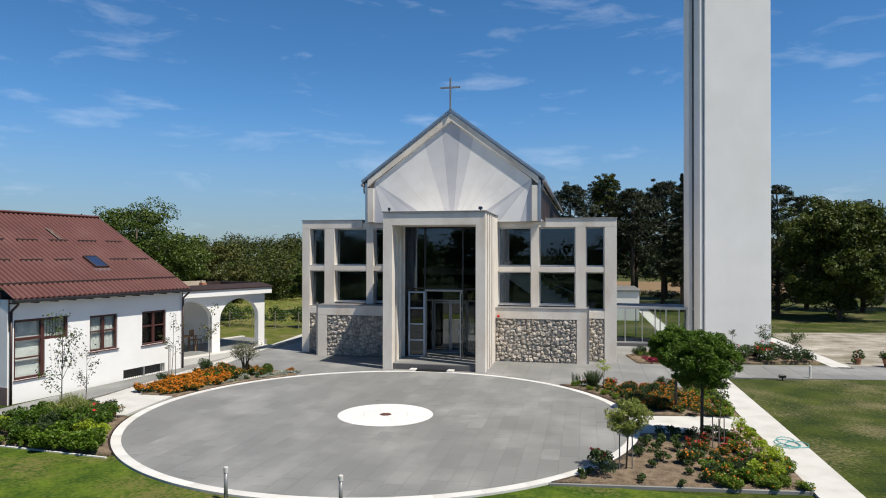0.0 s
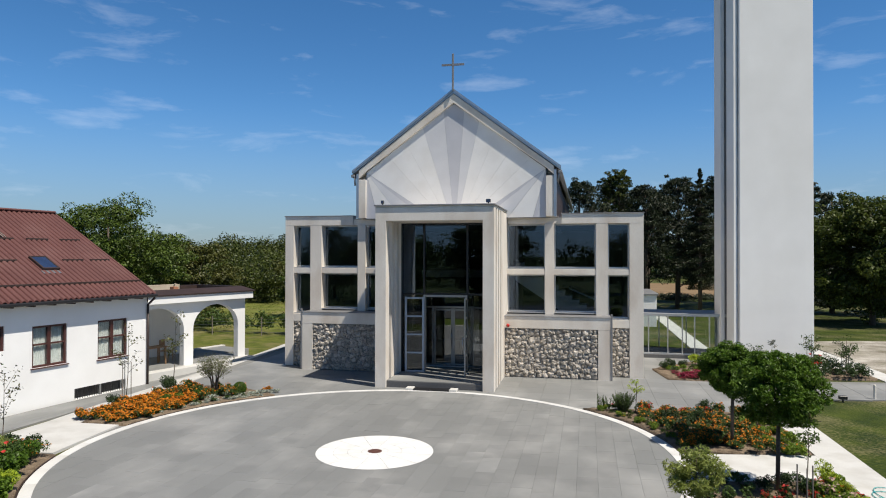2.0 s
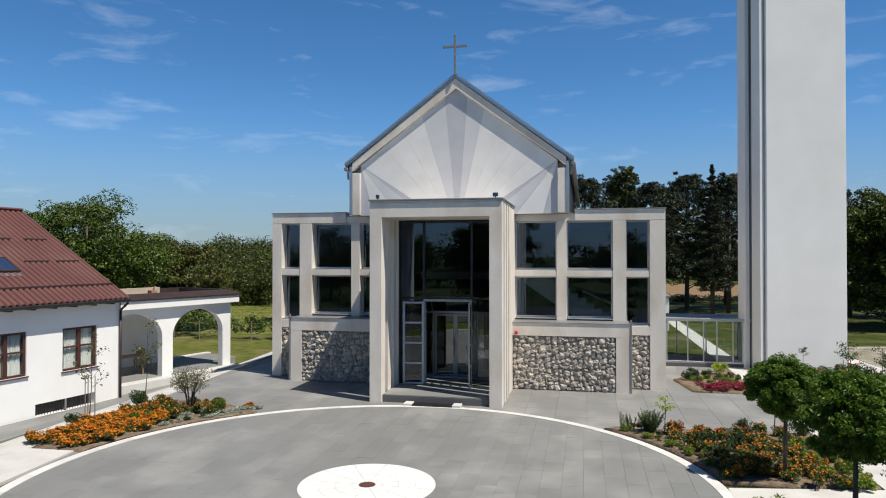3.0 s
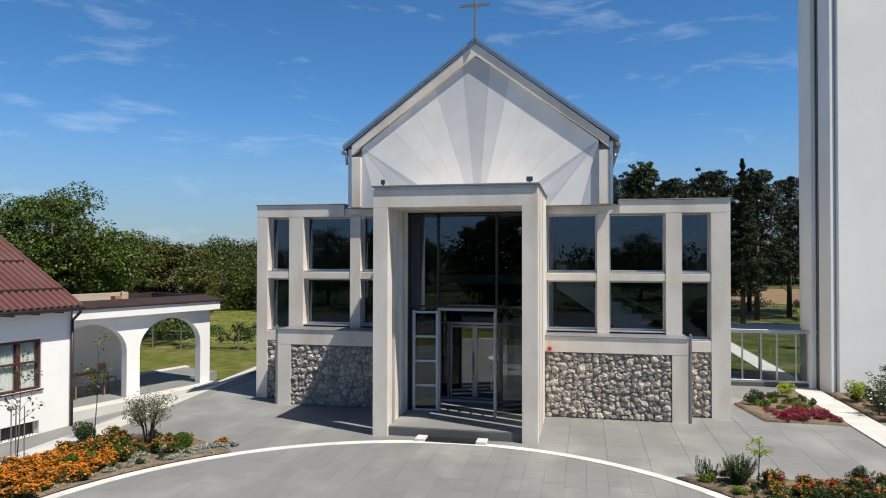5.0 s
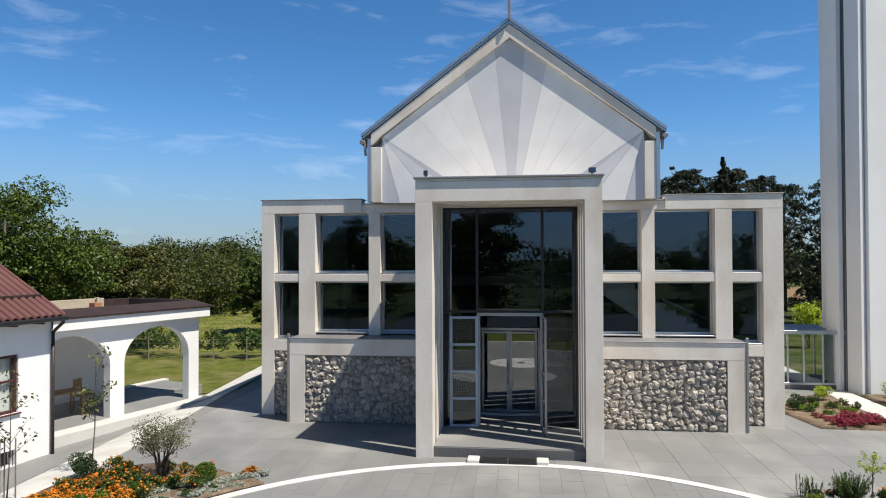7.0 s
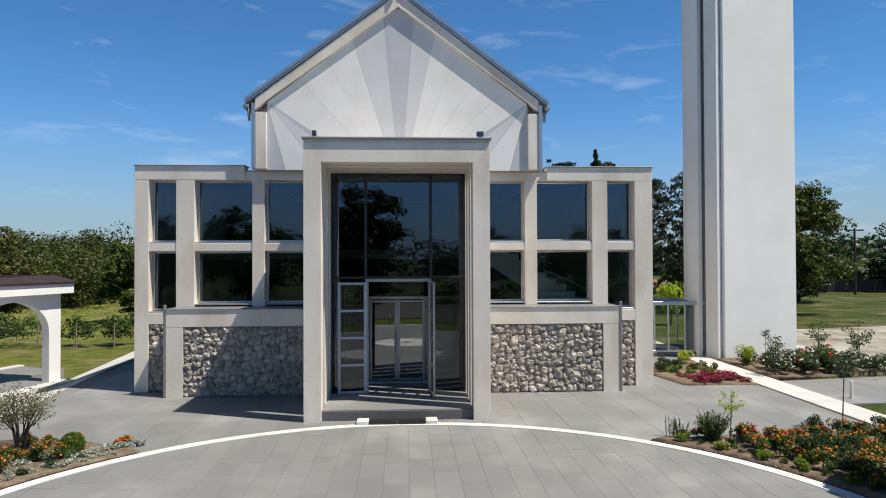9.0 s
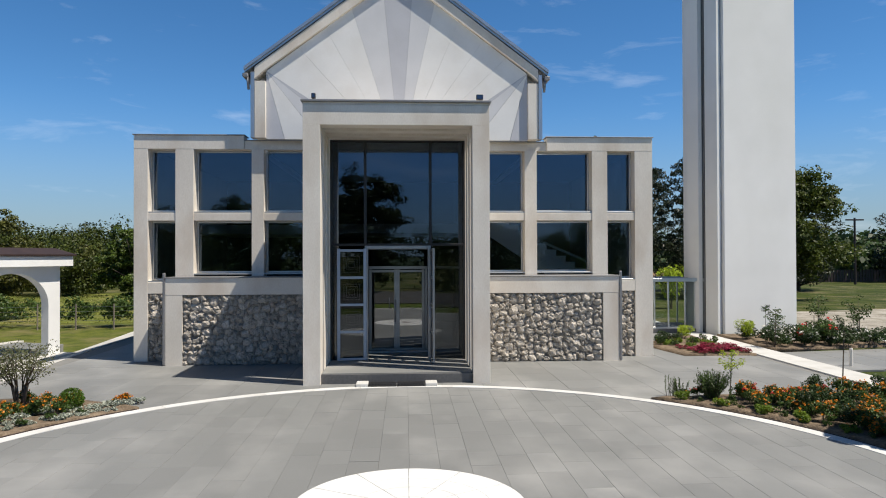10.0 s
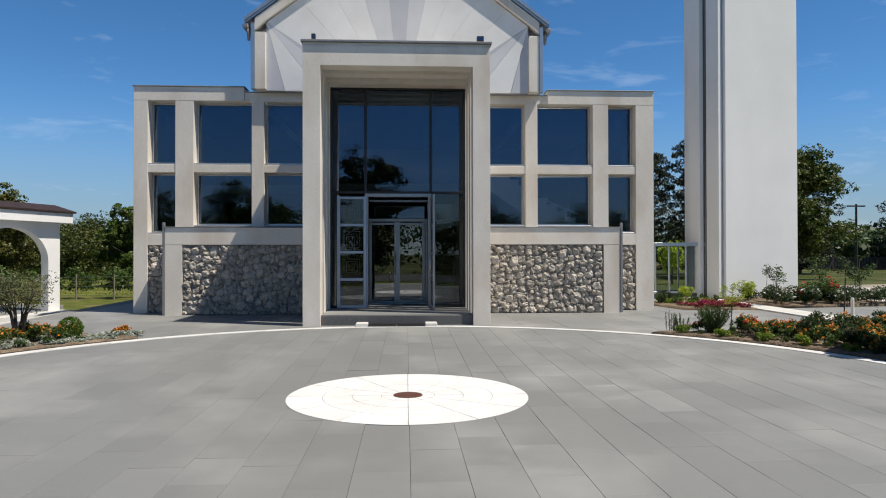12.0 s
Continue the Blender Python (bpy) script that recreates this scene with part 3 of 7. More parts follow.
# wing end bays below the narrow windows: stone infill on a backing
for x0, x1 in ((-6.57, -5.86), (5.68, 6.44)):
    part("lintel", boxes((x0, x1, Y_WING + 0.004, Y_WING + 0.4, 1.76, 2.06), bevel=0.008), M_CONCRETE, church)
    part("stone_backing", boxes((x0, x1, Y_WING + 0.10, Y_WING + 0.4, -0.1, 1.76)), M_MORTAR, church)
# low walls before the wings
for s in (-1, 1):
    xo, xi = (5.85, 5.43) if s < 0 else (5.75, 5.32)
    part("end_pier", boxes((min(s * xo, s * xi), max(s * xo, s * xi), Y_POD, Y_WING - 0.005, -0.1, 1.76), bevel=0.003), M_CONCRETE, church)
    part("wall_beam", boxes((min(s * xo, s * 2.0), max(s * xo, s * 2.0), Y_POD - 0.003, Y_WING - 0.005, 1.762, 2.19), bevel=0.003), M_CONCRETE, church)
    part("capping", boxes((min(s * xo, s * 2.0) - 0.01, max(s * xo, s * 2.0) + 0.01, Y_POD - 0.03, Y_WING + 0.3, 2.192, 2.212), bevel=0.005), M_CAP, church)
    part("stone_backing", boxes((min(s * xi, s * 2.0), max(s * xi, s * 2.0), Y_POD + 0.10, Y_WING - 0.005, -0.1, 1.76)), M_MORTAR, church)
    part("steel_strip", boxes((s * (xo + 0.035) - 0.03, s * (xo + 0.035) + 0.03, Y_POD - 0.02, Y_POD + 0.05, 0.0, 2.32), bevel=0.008), M_CAP, church, "grey steel strip at the wall end")
# wing bodies: side and rear walls, roof, floors
for s in (-1, 1):
    part("side_wall", boxes((min(s * HALF, s * 6.6), max(s * HALF, s * 6.6), Y_WING + 0.4, 12.0, -0.1, 5.93), bevel=0.012), M_CONCRETE, church)
# rear wall in the near-black that stands for the unlit inside
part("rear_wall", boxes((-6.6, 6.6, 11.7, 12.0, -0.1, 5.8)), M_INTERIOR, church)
part("flat_roof", boxes((-6.6, 6.6, Y_WING + 0.4, 11.7, 5.58, 5.72)), M_CAP, church)
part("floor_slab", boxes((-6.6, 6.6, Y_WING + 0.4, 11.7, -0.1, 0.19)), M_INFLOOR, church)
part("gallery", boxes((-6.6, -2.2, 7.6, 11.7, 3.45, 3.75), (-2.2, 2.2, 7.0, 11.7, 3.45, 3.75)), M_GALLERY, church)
# stair seen through the windows
outline = [(2.26, 4.08)]
for i in range(11):
    outline += [(2.26 + 0.266 * (i + 1), 4.08 - 0.175 * i), (2.26 + 0.266 * (i + 1), 4.08 - 0.175 * (i + 1))]
outline += [(5.18, 1.70), (4.85, 1.70), (2.26, 3.44)]
stair = slab_y(bmesh.new(), outline, 4.22, 4.28)
part("stair_string", stair, M_PLASTER, church, "pale sawtooth stair string")
for i in range(11):
    part("stair_tread", boxes((2.26 + 0.266 * i - 0.03, 2.26 + 0.266 * (i + 1), 4.17, 5.2, 4.082 - 0.175 * i, 4.12 - 0.175 * i), bevel=0.005), M_PLASTER, church)
    part("stair_riser", boxes((2.26 + 0.266 * (i + 1) - 0.02, 2.26 + 0.266 * (i + 1), 4.282, 5.2, 4.082 - 0.175 * (i + 1), 4.08 - 0.175 * i)), M_PLASTER, church)
bm = bmesh.new()
limb(bm, (4.25, 5.3, 3.12), (5.55, 5.3, 2.55), 0.035, 0.035, 8)
part("stair_rail", bm, M_PLASTER, church)
# partitions carry the same painted darkness of the unlit inside
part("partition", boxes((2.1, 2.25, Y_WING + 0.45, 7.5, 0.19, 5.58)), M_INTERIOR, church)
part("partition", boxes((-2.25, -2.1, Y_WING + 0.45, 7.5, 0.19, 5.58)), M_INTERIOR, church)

# entrance porch: four concrete frames one behind the other
for i, y in enumerate((0.0, 0.68, 1.30, 1.92)):
    d = 0.40 if i == 0 else 0.34
    part("porch_frame", boxes((-2.0, -1.63, y, y + d, -0.05, 5.54), (1.63, 2.0, y, y + d, -0.05, 5.54), (-2.0, 2.0, y, y + d, 5.54, 5.97), bevel=0.003), M_CONCRETE, church)
for s in (-1, 1):
    part("porch_side", boxes((s * 1.815 - 0.185, s * 1.815 + 0.185, 2.262, 4.0, -0.05, 5.95), bevel=0.01), M_CONCRETE, church)
part("porch_roof", boxes((-2.0, 2.0, 0.02, 4.0, 5.974, 6.03), bevel=0.005), M_CONCRETE, church)
part("porch_ceiling", boxes((-1.63, 1.63, 0.41, 0.67, 5.75, 5.95), (-1.63, 1.63, 1.03, 1.29, 5.75, 5.95), (-1.63, 1.63, 1.65, 1.91, 5.75, 5.95)), M_CONCRETE, church)
part("porch_capping", boxes((-2.04, 2.04, -0.05, 0.06, 6.032, 6.075), (-2.04, -1.95, 0.062, 4.0, 6.032, 6.075), (1.95, 2.04, 0.062, 4.0, 6.032, 6.075), bevel=0.006), M_CAP, church)
part("porch_step", boxes((-1.63, 1.63, 0.10, 4.2, -0.05, 0.20), bevel=0.01), M_GRANITE, church, "dark granite porch platform")
# paler sheet on the platform: its sunlit top is put into the colour
part("porch_floor", boxes((-1.62, 1.62, 0.12, 3.19, 0.202, 0.216), bevel=0.003), M_SLABS, church, "paler grey porch floor with its sunlit tone in the colour")
Y_GLASS = 1.98
for x0, x1 in ((-1.63, -0.82), (-0.76, 0.76), (0.82, 1.63)):
    part("porch_pane", boxes((x0, x1, Y_GLASS, Y_GLASS + 0.012, 3.02, 5.50)), G_PANE, church).visible_shadow = False
for x0, x1 in ((-1.63, -0.82), (0.82, 1.63)):
    part("porch_pane", boxes((x0, x1, Y_GLASS, Y_GLASS + 0.012, 0.21, 2.97)), G_DOOR, church).visible_shadow = False
for x in (-1.61, -0.79, 0.79, 1.61):
    part("mullion", boxes((x - 0.034, x + 0.034, Y_GLASS - 0.05, Y_GLASS + 0.07, 3.0 if abs(x) < 1 else 0.2, 5.54), bevel=0.005), M_BLACK, church)
part("transom", boxes((-1.58, 1.58, Y_GLASS - 0.045, Y_GLASS + 0.065, 2.975, 3.035), bevel=0.005), M_BLACK, church)
part("transom", boxes((-1.58, 1.58, Y_GLASS - 0.045, Y_GLASS + 0.065, 5.50, 5.54), bevel=0.005), M_BLACK, church)
part("door_frame", boxes((-0.80, -0.72, Y_GLASS - 0.08, Y_GLASS + 0.08, 0.2, 2.98), (0.72, 0.80, Y_GLASS - 0.08, Y_GLASS + 0.08, 0.2, 2.98), (-0.72, 0.72, Y_GLASS - 0.08, Y_GLASS + 0.08, 2.90, 2.98), bevel=0.008), M_FRAME, church)


def door_leaf(width, height, panes, frame, m, label, handle=True, glass=G_DOOR):
    """A glazed door leaf with stacked panes, hinged at its local x = 0."""
    w = 0.075
    bm = boxes((0, w, 0, 0.05, 0, height), (width - w, width, 0, 0.05, 0, height), bevel=0.006)
    for k in range(panes + 1):
        z = (height - w) * k / panes
        box(bm, w, width - w, 0, 0.05, z, z + w * 0.8, bevel=0.005)
    ob = part("door", bm, frame, church, label)
    ob.matrix_basis = m
    for k in range(panes):
        z = (height - w) * k / panes + w * 0.8
        part("pane", boxes((w, width - w, 0.02, 0.03, z, (height - w) * (k + 1) / panes)), glass, ob).visible_shadow = False
    if handle:
        h = bmesh.new()
        limb(h, (width - 0.04, -0.06, 0.75), (width - 0.04, -0.06, 1.35), 0.014, 0.014, 8)
        limb(h, (width - 0.04, -0.06, 0.8), (width - 0.04, 0.0, 0.8), 0.01, 0.01, 6)
        limb(h, (width - 0.04, -0.06, 1.3), (width - 0.04, 0.0, 1.3), 0.01, 0.01, 6)
        part("handle", h, M_STEEL, ob, smooth=True)
    return ob


leaf = door_leaf(0.70, 2.68, 4, M_DOORBLUE, pose(-0.76, Y_GLASS - 0.09, 0.23, 0, 0, 184), "pale blue glazed door leaf folded open")
# square line pattern etched on two panes of the open leaf
for z in (0.98, 1.64, 2.30):
    for r in (0.19, 0.13, 0.07):
        bm = boxes((0.35 - r, 0.35 + r, 0.034, 0.037, z + r - 0.004, z + r), (0.35 - r, 0.35 + r, 0.034, 0.037, z - r, z - r + 0.004), (0.35 - r, 0.35 - r + 0.004, 0.034, 0.037, z - r + 0.008, z + r - 0.008), (0.35 + r - 0.004, 0.35 + r, 0.034, 0.037, z - r + 0.008, z + r - 0.004))
        part("etched_square", bm, M_GRANITE, leaf)
door_leaf(0.70, 2.68, 4, M_FRAME, pose(0.76, Y_GLASS - 0.09, 0.23, 0, 0, -86), "aluminium glazed door leaf swung open")
# inner entrance doors
part("inner_frame", boxes((-0.86, -0.80, 3.55, 3.67, 0.2, 2.46), (0.70, 0.76, 3.55, 3.67, 0.2, 2.46), (-0.80, 0.70, 3.55, 3.67, 2.38, 2.46), (-0.86, 0.76, 3.56, 3.66, 2.9, 2.96), (0.765, 1.62, 3.565, 3.655, 2.39, 2.45), (-1.62, -0.865, 3.565, 3.655, 2.39, 2.45), (0.765, 1.62, 3.565, 3.655, 0.2, 0.27), (-1.62, -0.865, 3.565, 3.655, 0.2, 0.27), bevel=0.006), M_FRAME, church)
door_leaf(0.74, 2.15, 1, M_FRAME, pose(-0.79, 3.58, 0.22), "aluminium framed glass door", glass=G_INNER)
door_leaf(0.74, 2.15, 1, M_FRAME, pose(0.69, 3.63, 0.22, 0, 0, 180), "aluminium framed glass door", handle=False, glass=G_INNER)
part("inner_pane", boxes((-0.79, 0.69, 3.60, 3.612, 2.47, 2.9)), G_PANE, church).visible_shadow = False
for x0, x1 in ((-1.63, -0.86), (0.76, 1.63)):
    part("inner_pane", boxes((x0, x1, 3.60, 3.612, 0.2, 2.9)), G_INNER, church).visible_shadow = False
# white strip added in place of a band of sunlight on the floor
part("threshold", boxes((-1.60, 1.60, 3.20, 3.50, 0.202, 0.222), bevel=0.004), M_PLASTER, church, "pale strip standing in for sunlight before the inner doors")
# doormat grates and end blocks
for x0 in (-0.60, 0.0):
    mat_thing = thing("doormat", "dark ribbed metal doormat before the porch", "doormat", pose(x0, -0.36, 0), "mats before the porch")
    part("tray", boxes((0, 0.58, 0, 0.34, 0.0, 0.045)), M_BLACK, mat_thing)
    for k in range(9):
        part("rib", boxes((0.02 + k * 0.062, 0.05 + k * 0.062, 0.01, 0.33, 0.046, 0.06)), M_BLACK, mat_thing)
for x0, x1 in ((-0.86, -0.61), (0.59, 0.84)):
    tagged(link("kerb_block", boxes((x0, x1, -0.36, -0.02, 0.0, 0.075), bevel=0.012), M_WHITE), "white stone block beside the doormat", "stone block", "blocks beside the mats")

# gable of the nave
EAVE_X, EAVE_Z, TOP_Z = 4.0, 7.65, 10.66
SL = (TOP_Z - EAVE_Z) / EAVE_X


def roofline(x, down):
    return TOP_Z - abs(x) * SL - down


bm = bmesh.new()
Y_GAB = 3.36
for s in (-1, 1):
    slab_y(bm, [(0, roofline(0, 0.16)), (s * 3.74, roofline(3.74, 0.16)), (s * 3.74, roofline(3.74, 0.16) - 0.30), (s * 3.46, roofline(3.46, 0.42)), (0, roofline(0, 0.50))], Y_GAB, Y_GAB + 0.4)
part("gable_band", bm, M_CONCRETE, church)
for s in (-1, 1):
    part("gable_side", boxes((min(s * 3.46, s * 3.74), max(s * 3.46, s * 3.74), Y_GAB + 0.004, Y_GAB + 0.4, 5.83, 7.32), bevel=0.008), M_CONCRETE, church)
    part("side_flashing", boxes((min(s * 3.742, s * 3.84), max(s * 3.742, s * 3.84), Y_GAB - 0.02, Y_GAB + 0.3, 5.83, 7.55), bevel=0.006), M_ZINC, church)
# folded fan of render panels: rays rise from the foot and fall from the two shoulders
Y_FAN = Y_GAB + 0.10
FOOT, BASE_Z = (0.04, 5.30), 5.80


def flat_panel(outline, material):
    """One flat render panel of the fan, a little smaller than its field so that a fine joint shows."""
    cx, cz = sum(p[0] for p in outline) / len(outline), sum(p[1] for p in outline) / len(outline)
    pts = []
    for px, pz in outline:
        d = math.hypot(px - cx, pz - cz)
        pts.append((cx + (px - cx) * (1 - 0.012 / d), cz + (pz - cz) * (1 - 0.012 / d)))
    part("gable_panel", slab_y(bmesh.new(), pts, Y_FAN, Y_FAN + 0.05), material, church)


def to_base(px, pz):
    """Where the ray from the foot to this point crosses the panel's lower edge."""
    f = (BASE_Z - FOOT[1]) / (pz - FOOT[1])
    return (FOOT[0] + (px - FOOT[0]) * f, BASE_Z)


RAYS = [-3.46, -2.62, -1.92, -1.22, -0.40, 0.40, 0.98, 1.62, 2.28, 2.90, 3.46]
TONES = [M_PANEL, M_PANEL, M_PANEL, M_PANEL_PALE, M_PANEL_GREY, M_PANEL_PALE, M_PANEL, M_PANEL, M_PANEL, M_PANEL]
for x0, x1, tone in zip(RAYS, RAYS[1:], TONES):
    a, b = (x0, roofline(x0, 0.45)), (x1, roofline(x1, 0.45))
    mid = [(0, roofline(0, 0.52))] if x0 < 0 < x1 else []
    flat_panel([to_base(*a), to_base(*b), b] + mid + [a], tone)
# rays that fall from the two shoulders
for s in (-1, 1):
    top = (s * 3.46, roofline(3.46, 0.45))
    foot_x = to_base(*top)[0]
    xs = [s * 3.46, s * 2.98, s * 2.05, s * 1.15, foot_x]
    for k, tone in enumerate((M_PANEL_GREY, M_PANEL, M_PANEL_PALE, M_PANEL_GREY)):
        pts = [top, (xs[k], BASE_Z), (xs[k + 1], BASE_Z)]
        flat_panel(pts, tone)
part("panel_backing", slab_y(bmesh.new(), [(-3.46, 5.78), (3.46, 5.78), (3.46, roofline(3.46, 0.4)), (0, roofline(0, 0.45)), (-3.46, roofline(3.46, 0.4))], Y_FAN + 0.052, Y_FAN + 0.1), M_JOINT, church)
part("gable_wall", slab_y(bmesh.new(), [(-3.7, 5.6), (3.7, 5.6), (3.7, 7.4), (0, roofline(0, 0.35)), (-3.7, 7.4)], Y_FAN + 0.42, Y_FAN + 0.6), M_PLASTER, church)
# nave roof and flanks
for s in (-1, 1):
    bm = bmesh.new()
    slab_y(bm, [(0, TOP_Z), (s * EAVE_X, EAVE_Z), (s * EAVE_X, EAVE_Z - 0.12), (0, TOP_Z - 0.14)], 3.35, 24.0)
    roof = part("roof", bm, M_ZINC, church, "grey zinc roof slope")
    part("roof_edge", slab_y(bmesh.new(), [(0, TOP_Z + 0.03), (s * (EAVE_X + 0.01), EAVE_Z + 0.03), (s * (EAVE_X + 0.01), EAVE_Z - 0.06), (0, TOP_Z - 0.06)], 3.305, 3.346), M_ZINC, roof)
    part("gutter", boxes((min(s * 3.90, s * 4.05), max(s * 3.90, s * 4.05), 3.32, 24.0, EAVE_Z - 0.24, EAVE_Z - 0.13), bevel=0.02), M_CAP, roof)
    g = bmesh.new()
    limb(g, (s * 3.93, 3.40, EAVE_Z - 0.2), (s * 3.90, 3.40, EAVE_Z - 0.55), 0.035, 0.035, 10)
    part("gutter_spout", g, M_CAP, roof, smooth=True)
    part("nave_flank", boxes((min(s * 3.5, s * 3.72), max(s * 3.5, s * 3.72), Y_GAB + 0.42, 24.0, 5.5, 7.6)), M_PLASTER, church)
    for k in range(16):
        y = 4.6 + k * 1.2
        part("flank_louvre", boxes((min(s * 3.72, s * 3.80), max(s * 3.72, s * 3.80), y, y + 0.9, 6.0, 7.35), bevel=0.01), M_BROWN, church)
part("nave_rear", slab_y(bmesh.new(), [(-3.7, -0.1), (3.7, -0.1), (3.7, 7.4), (0, roofline(0, 0.2)), (-3.7, 7.4)], 23.6, 23.9), M_PLASTER, church)
part("nave_lower", boxes((-3.7, -3.5, 12.0, 23.6, -0.1, 5.5), (3.5, 3.7, 12.0, 23.6, -0.1, 5.5)), M_PLASTER, church)
bm = boxes((-0.035, 0.035, 3.22, 3.29, TOP_Z - 0.05, 11.98), bevel=0.006)
box(bm, -0.43, -0.036, 3.225, 3.285, 11.53, 11.60)
box(bm, 0.036, 0.43, 3.225, 3.285, 11.53, 11.60)
part("cross", bm, M_CAP, church, "slender dark steel cross on the ridge")

# fittings on the front
for x, w in ((-1.78, 0.09), (1.80, 0.15)):
    lamp = thing("floodlight", "small black floodlight on the porch roof edge", "floodlight", pose(x, 0.10, 6.075), "porch floodlights")
    part("bracket", boxes((-0.02, 0.02, -0.02, 0.02, 0, 0.06)), M_BLACK, lamp)
    part("housing", boxes((-w / 2, w / 2, -0.06, 0.04, 0.04, 0.15), bevel=0.01), M_BLACK, lamp)
    part("lens", boxes((-w / 2 + 0.015, w / 2 - 0.015, -0.066, -0.061, 0.055, 0.135)), M_PVC, lamp)
bell = thing("alarm_bell", "round red alarm sounder on the low wall", "alarm", pose(2.13, Y_POD - 0.004, 1.86))
b = turned(bmesh.new(), [(0.055, 0), (0.058, 0.015), (0.055, 0.035), (0.036, 0.055), (0.01, 0.062)], 18)
bmesh.ops.rotate(b, cent=(0, 0, 0), matrix=Matrix.Rotation(radians(90), 3, "X"), verts=b.verts[:])
part("dome", b, M_RED, bell, smooth=True)

# ---- bell tower and glazed link ----
tower = thing("bell_tower", "tall plain pale-rendered bell tower", "tower", pose(11.08, 8.12, 0, 0, 0, 16.3))
part("shaft", boxes((0.0, 3.21, 0, 2.1, -0.1, 26.0), bevel=0.02), M_TOWER, tower)
part("fin", boxes((-0.20, -0.03, 0.10, 0.70, -0.1, 26.0), bevel=0.012), M_TOWER, tower)
part("groove", boxes((-0.029, -0.002, 0.40, 0.68, -0.1, 25.98)), M_TOWER, tower)
part("fin", boxes((-0.40, -0.23, 0.80, 1.38, -0.1, 26.0), bevel=0.012), M_TOWER, tower)
part("groove", boxes((-0.229, -0.002, 0.90, 1.34, -0.1, 25.98)), M_JOINT, tower)
cable = bmesh.new()
limb(cable, (-0.19, 0.76, 0.0), (-0.19, 0.76, 25.9), 0.012, 0.012, 6)
part("lightning_cable", cable, M_CAP, tower, "thin grey lightning conductor cable")

link_way = thing("glazed_link", "low glazed passage with a flat metal roof", "passage", pose(0, 9.05, 0))
part("roof", boxes((6.95, 10.72, -0.15, 2.2, 1.80, 1.90), bevel=0.012), M_CAP, link_way)
part("roof_edge", boxes((6.95, 10.72, -0.19, -0.152, 1.79, 1.915), bevel=0.006), M_ALU, link_way)
part("base", boxes((6.95, 10.72, -0.12, 2.2, -0.1, 0.13), bevel=0.01), M_GRANITE, link_way)
part("bottom_rail", boxes((6.95, 10.72, -0.10, -0.03, 0.132, 0.20), bevel=0.006), M_ALU, link_way)
for x in (7.0, 7.55, 8.35, 8.95, 9.45, 10.05, 10.4, 10.68):
    part("post", boxes((x - 0.025, x + 0.025, -0.095, -0.035, 0.20, 1.80), bevel=0.005), M_ALU, link_way)
for x in (7.0, 8.2, 9.4, 10.66):
    part("post", boxes((x - 0.025, x + 0.025, 2.08, 2.14, 0.13, 1.80), bevel=0.005), M_ALU, link_way)
for a, b in ((7.03, 7.52), (7.58, 8.32), (8.38, 8.92), (8.98, 9.42), (9.48, 10.02), (10.08, 10.37)):
    part("pane", boxes((a, b, -0.07, -0.06, 0.20, 1.80)), G_CLEAR, link_way).visible_shadow = False

annex = thing("annex_building", "low white plastered annex with a flat roof", "building", pose(6.2, 22.6, 0))
part("wall", boxes((0, 3.0, 0, 6, -0.1, 1.92), bevel=0.01), M_PLASTER, annex)
part("roof", boxes((-0.1, 3.1, -0.1, 6.1, 1.92, 2.04), bevel=0.01), M_CAP, annex)

# ---- parish house ----
HB = -0.46
house = thing("parish_house", "white plastered parish house with a brown sheet-metal roof", "house", pose(-11.13, 0.82, 0, 0, 0, -10.35))
HL, HW, EZ, SLOPE = -7.70, -10.1, 3.02, 0.577
openings = [(-2.20, -0.95, 0.78, 2.12), (-4.61, -3.39, 0.84, 2.15), (-7.48, -5.50, 0.28, 2.25)]
cellar = (-3.10, -1.00, -0.43, -0.06)
# front wall, pieced round its openings
def pierced_wall(x0, x1, cuts_y, cuts_z, holes):
    """One connected wall mesh, in thickness from x0 to x1, with openings through it."""
    bm = bmesh.new()
    ny, nz = len(cuts_y) - 1, len(cuts_z) - 1
    def solid(i, k):
        if not (0 <= i < ny and 0 <= k < nz):
            return False
        cy, cz = (cuts_y[i] + cuts_y[i + 1]) / 2, (cuts_z[k] + cuts_z[k + 1]) / 2
        return not any(a < cy < b and c < cz < d for a, b, c, d in holes)
    grid = {}
    def v(x, i, k):
        key = (x, i, k)
        if key not in grid:
            grid[key] = bm.verts.new((x, cuts_y[i], cuts_z[k]))
        return grid[key]
    for i in range(ny):
        for k in range(nz):
            if not solid(i, k):
                continue
            bm.faces.new((v(x1, i, k), v(x1, i + 1, k), v(x1, i + 1, k + 1), v(x1, i, k + 1)))
            bm.faces.new((v(x0, i, k + 1), v(x0, i + 1, k + 1), v(x0, i + 1, k), v(x0, i, k)))
            for (di, dk, a, b) in ((-1, 0, (i, k), (i, k + 1)), (1, 0, (i + 1, k + 1), (i + 1, k)), (0, -1, (i + 1, k), (i, k)), (0, 1, (i, k + 1), (i + 1, k + 1))):
                if not solid(i + di, k + dk):
                    bm.faces.new((v(x0, *a), v(x1, *a), v(x1, *b), v(x0, *b)))
    bmesh.ops.recalc_face_normals(bm, faces=bm.faces[:])
    return bm


holes = openings[:2] + [(-7.48, -6.38, 0.28, 2.25), (-6.38, -5.50, 1.50, 2.25)] + [(cellar[0], cellar[1], HB + 0.03, cellar[3])]
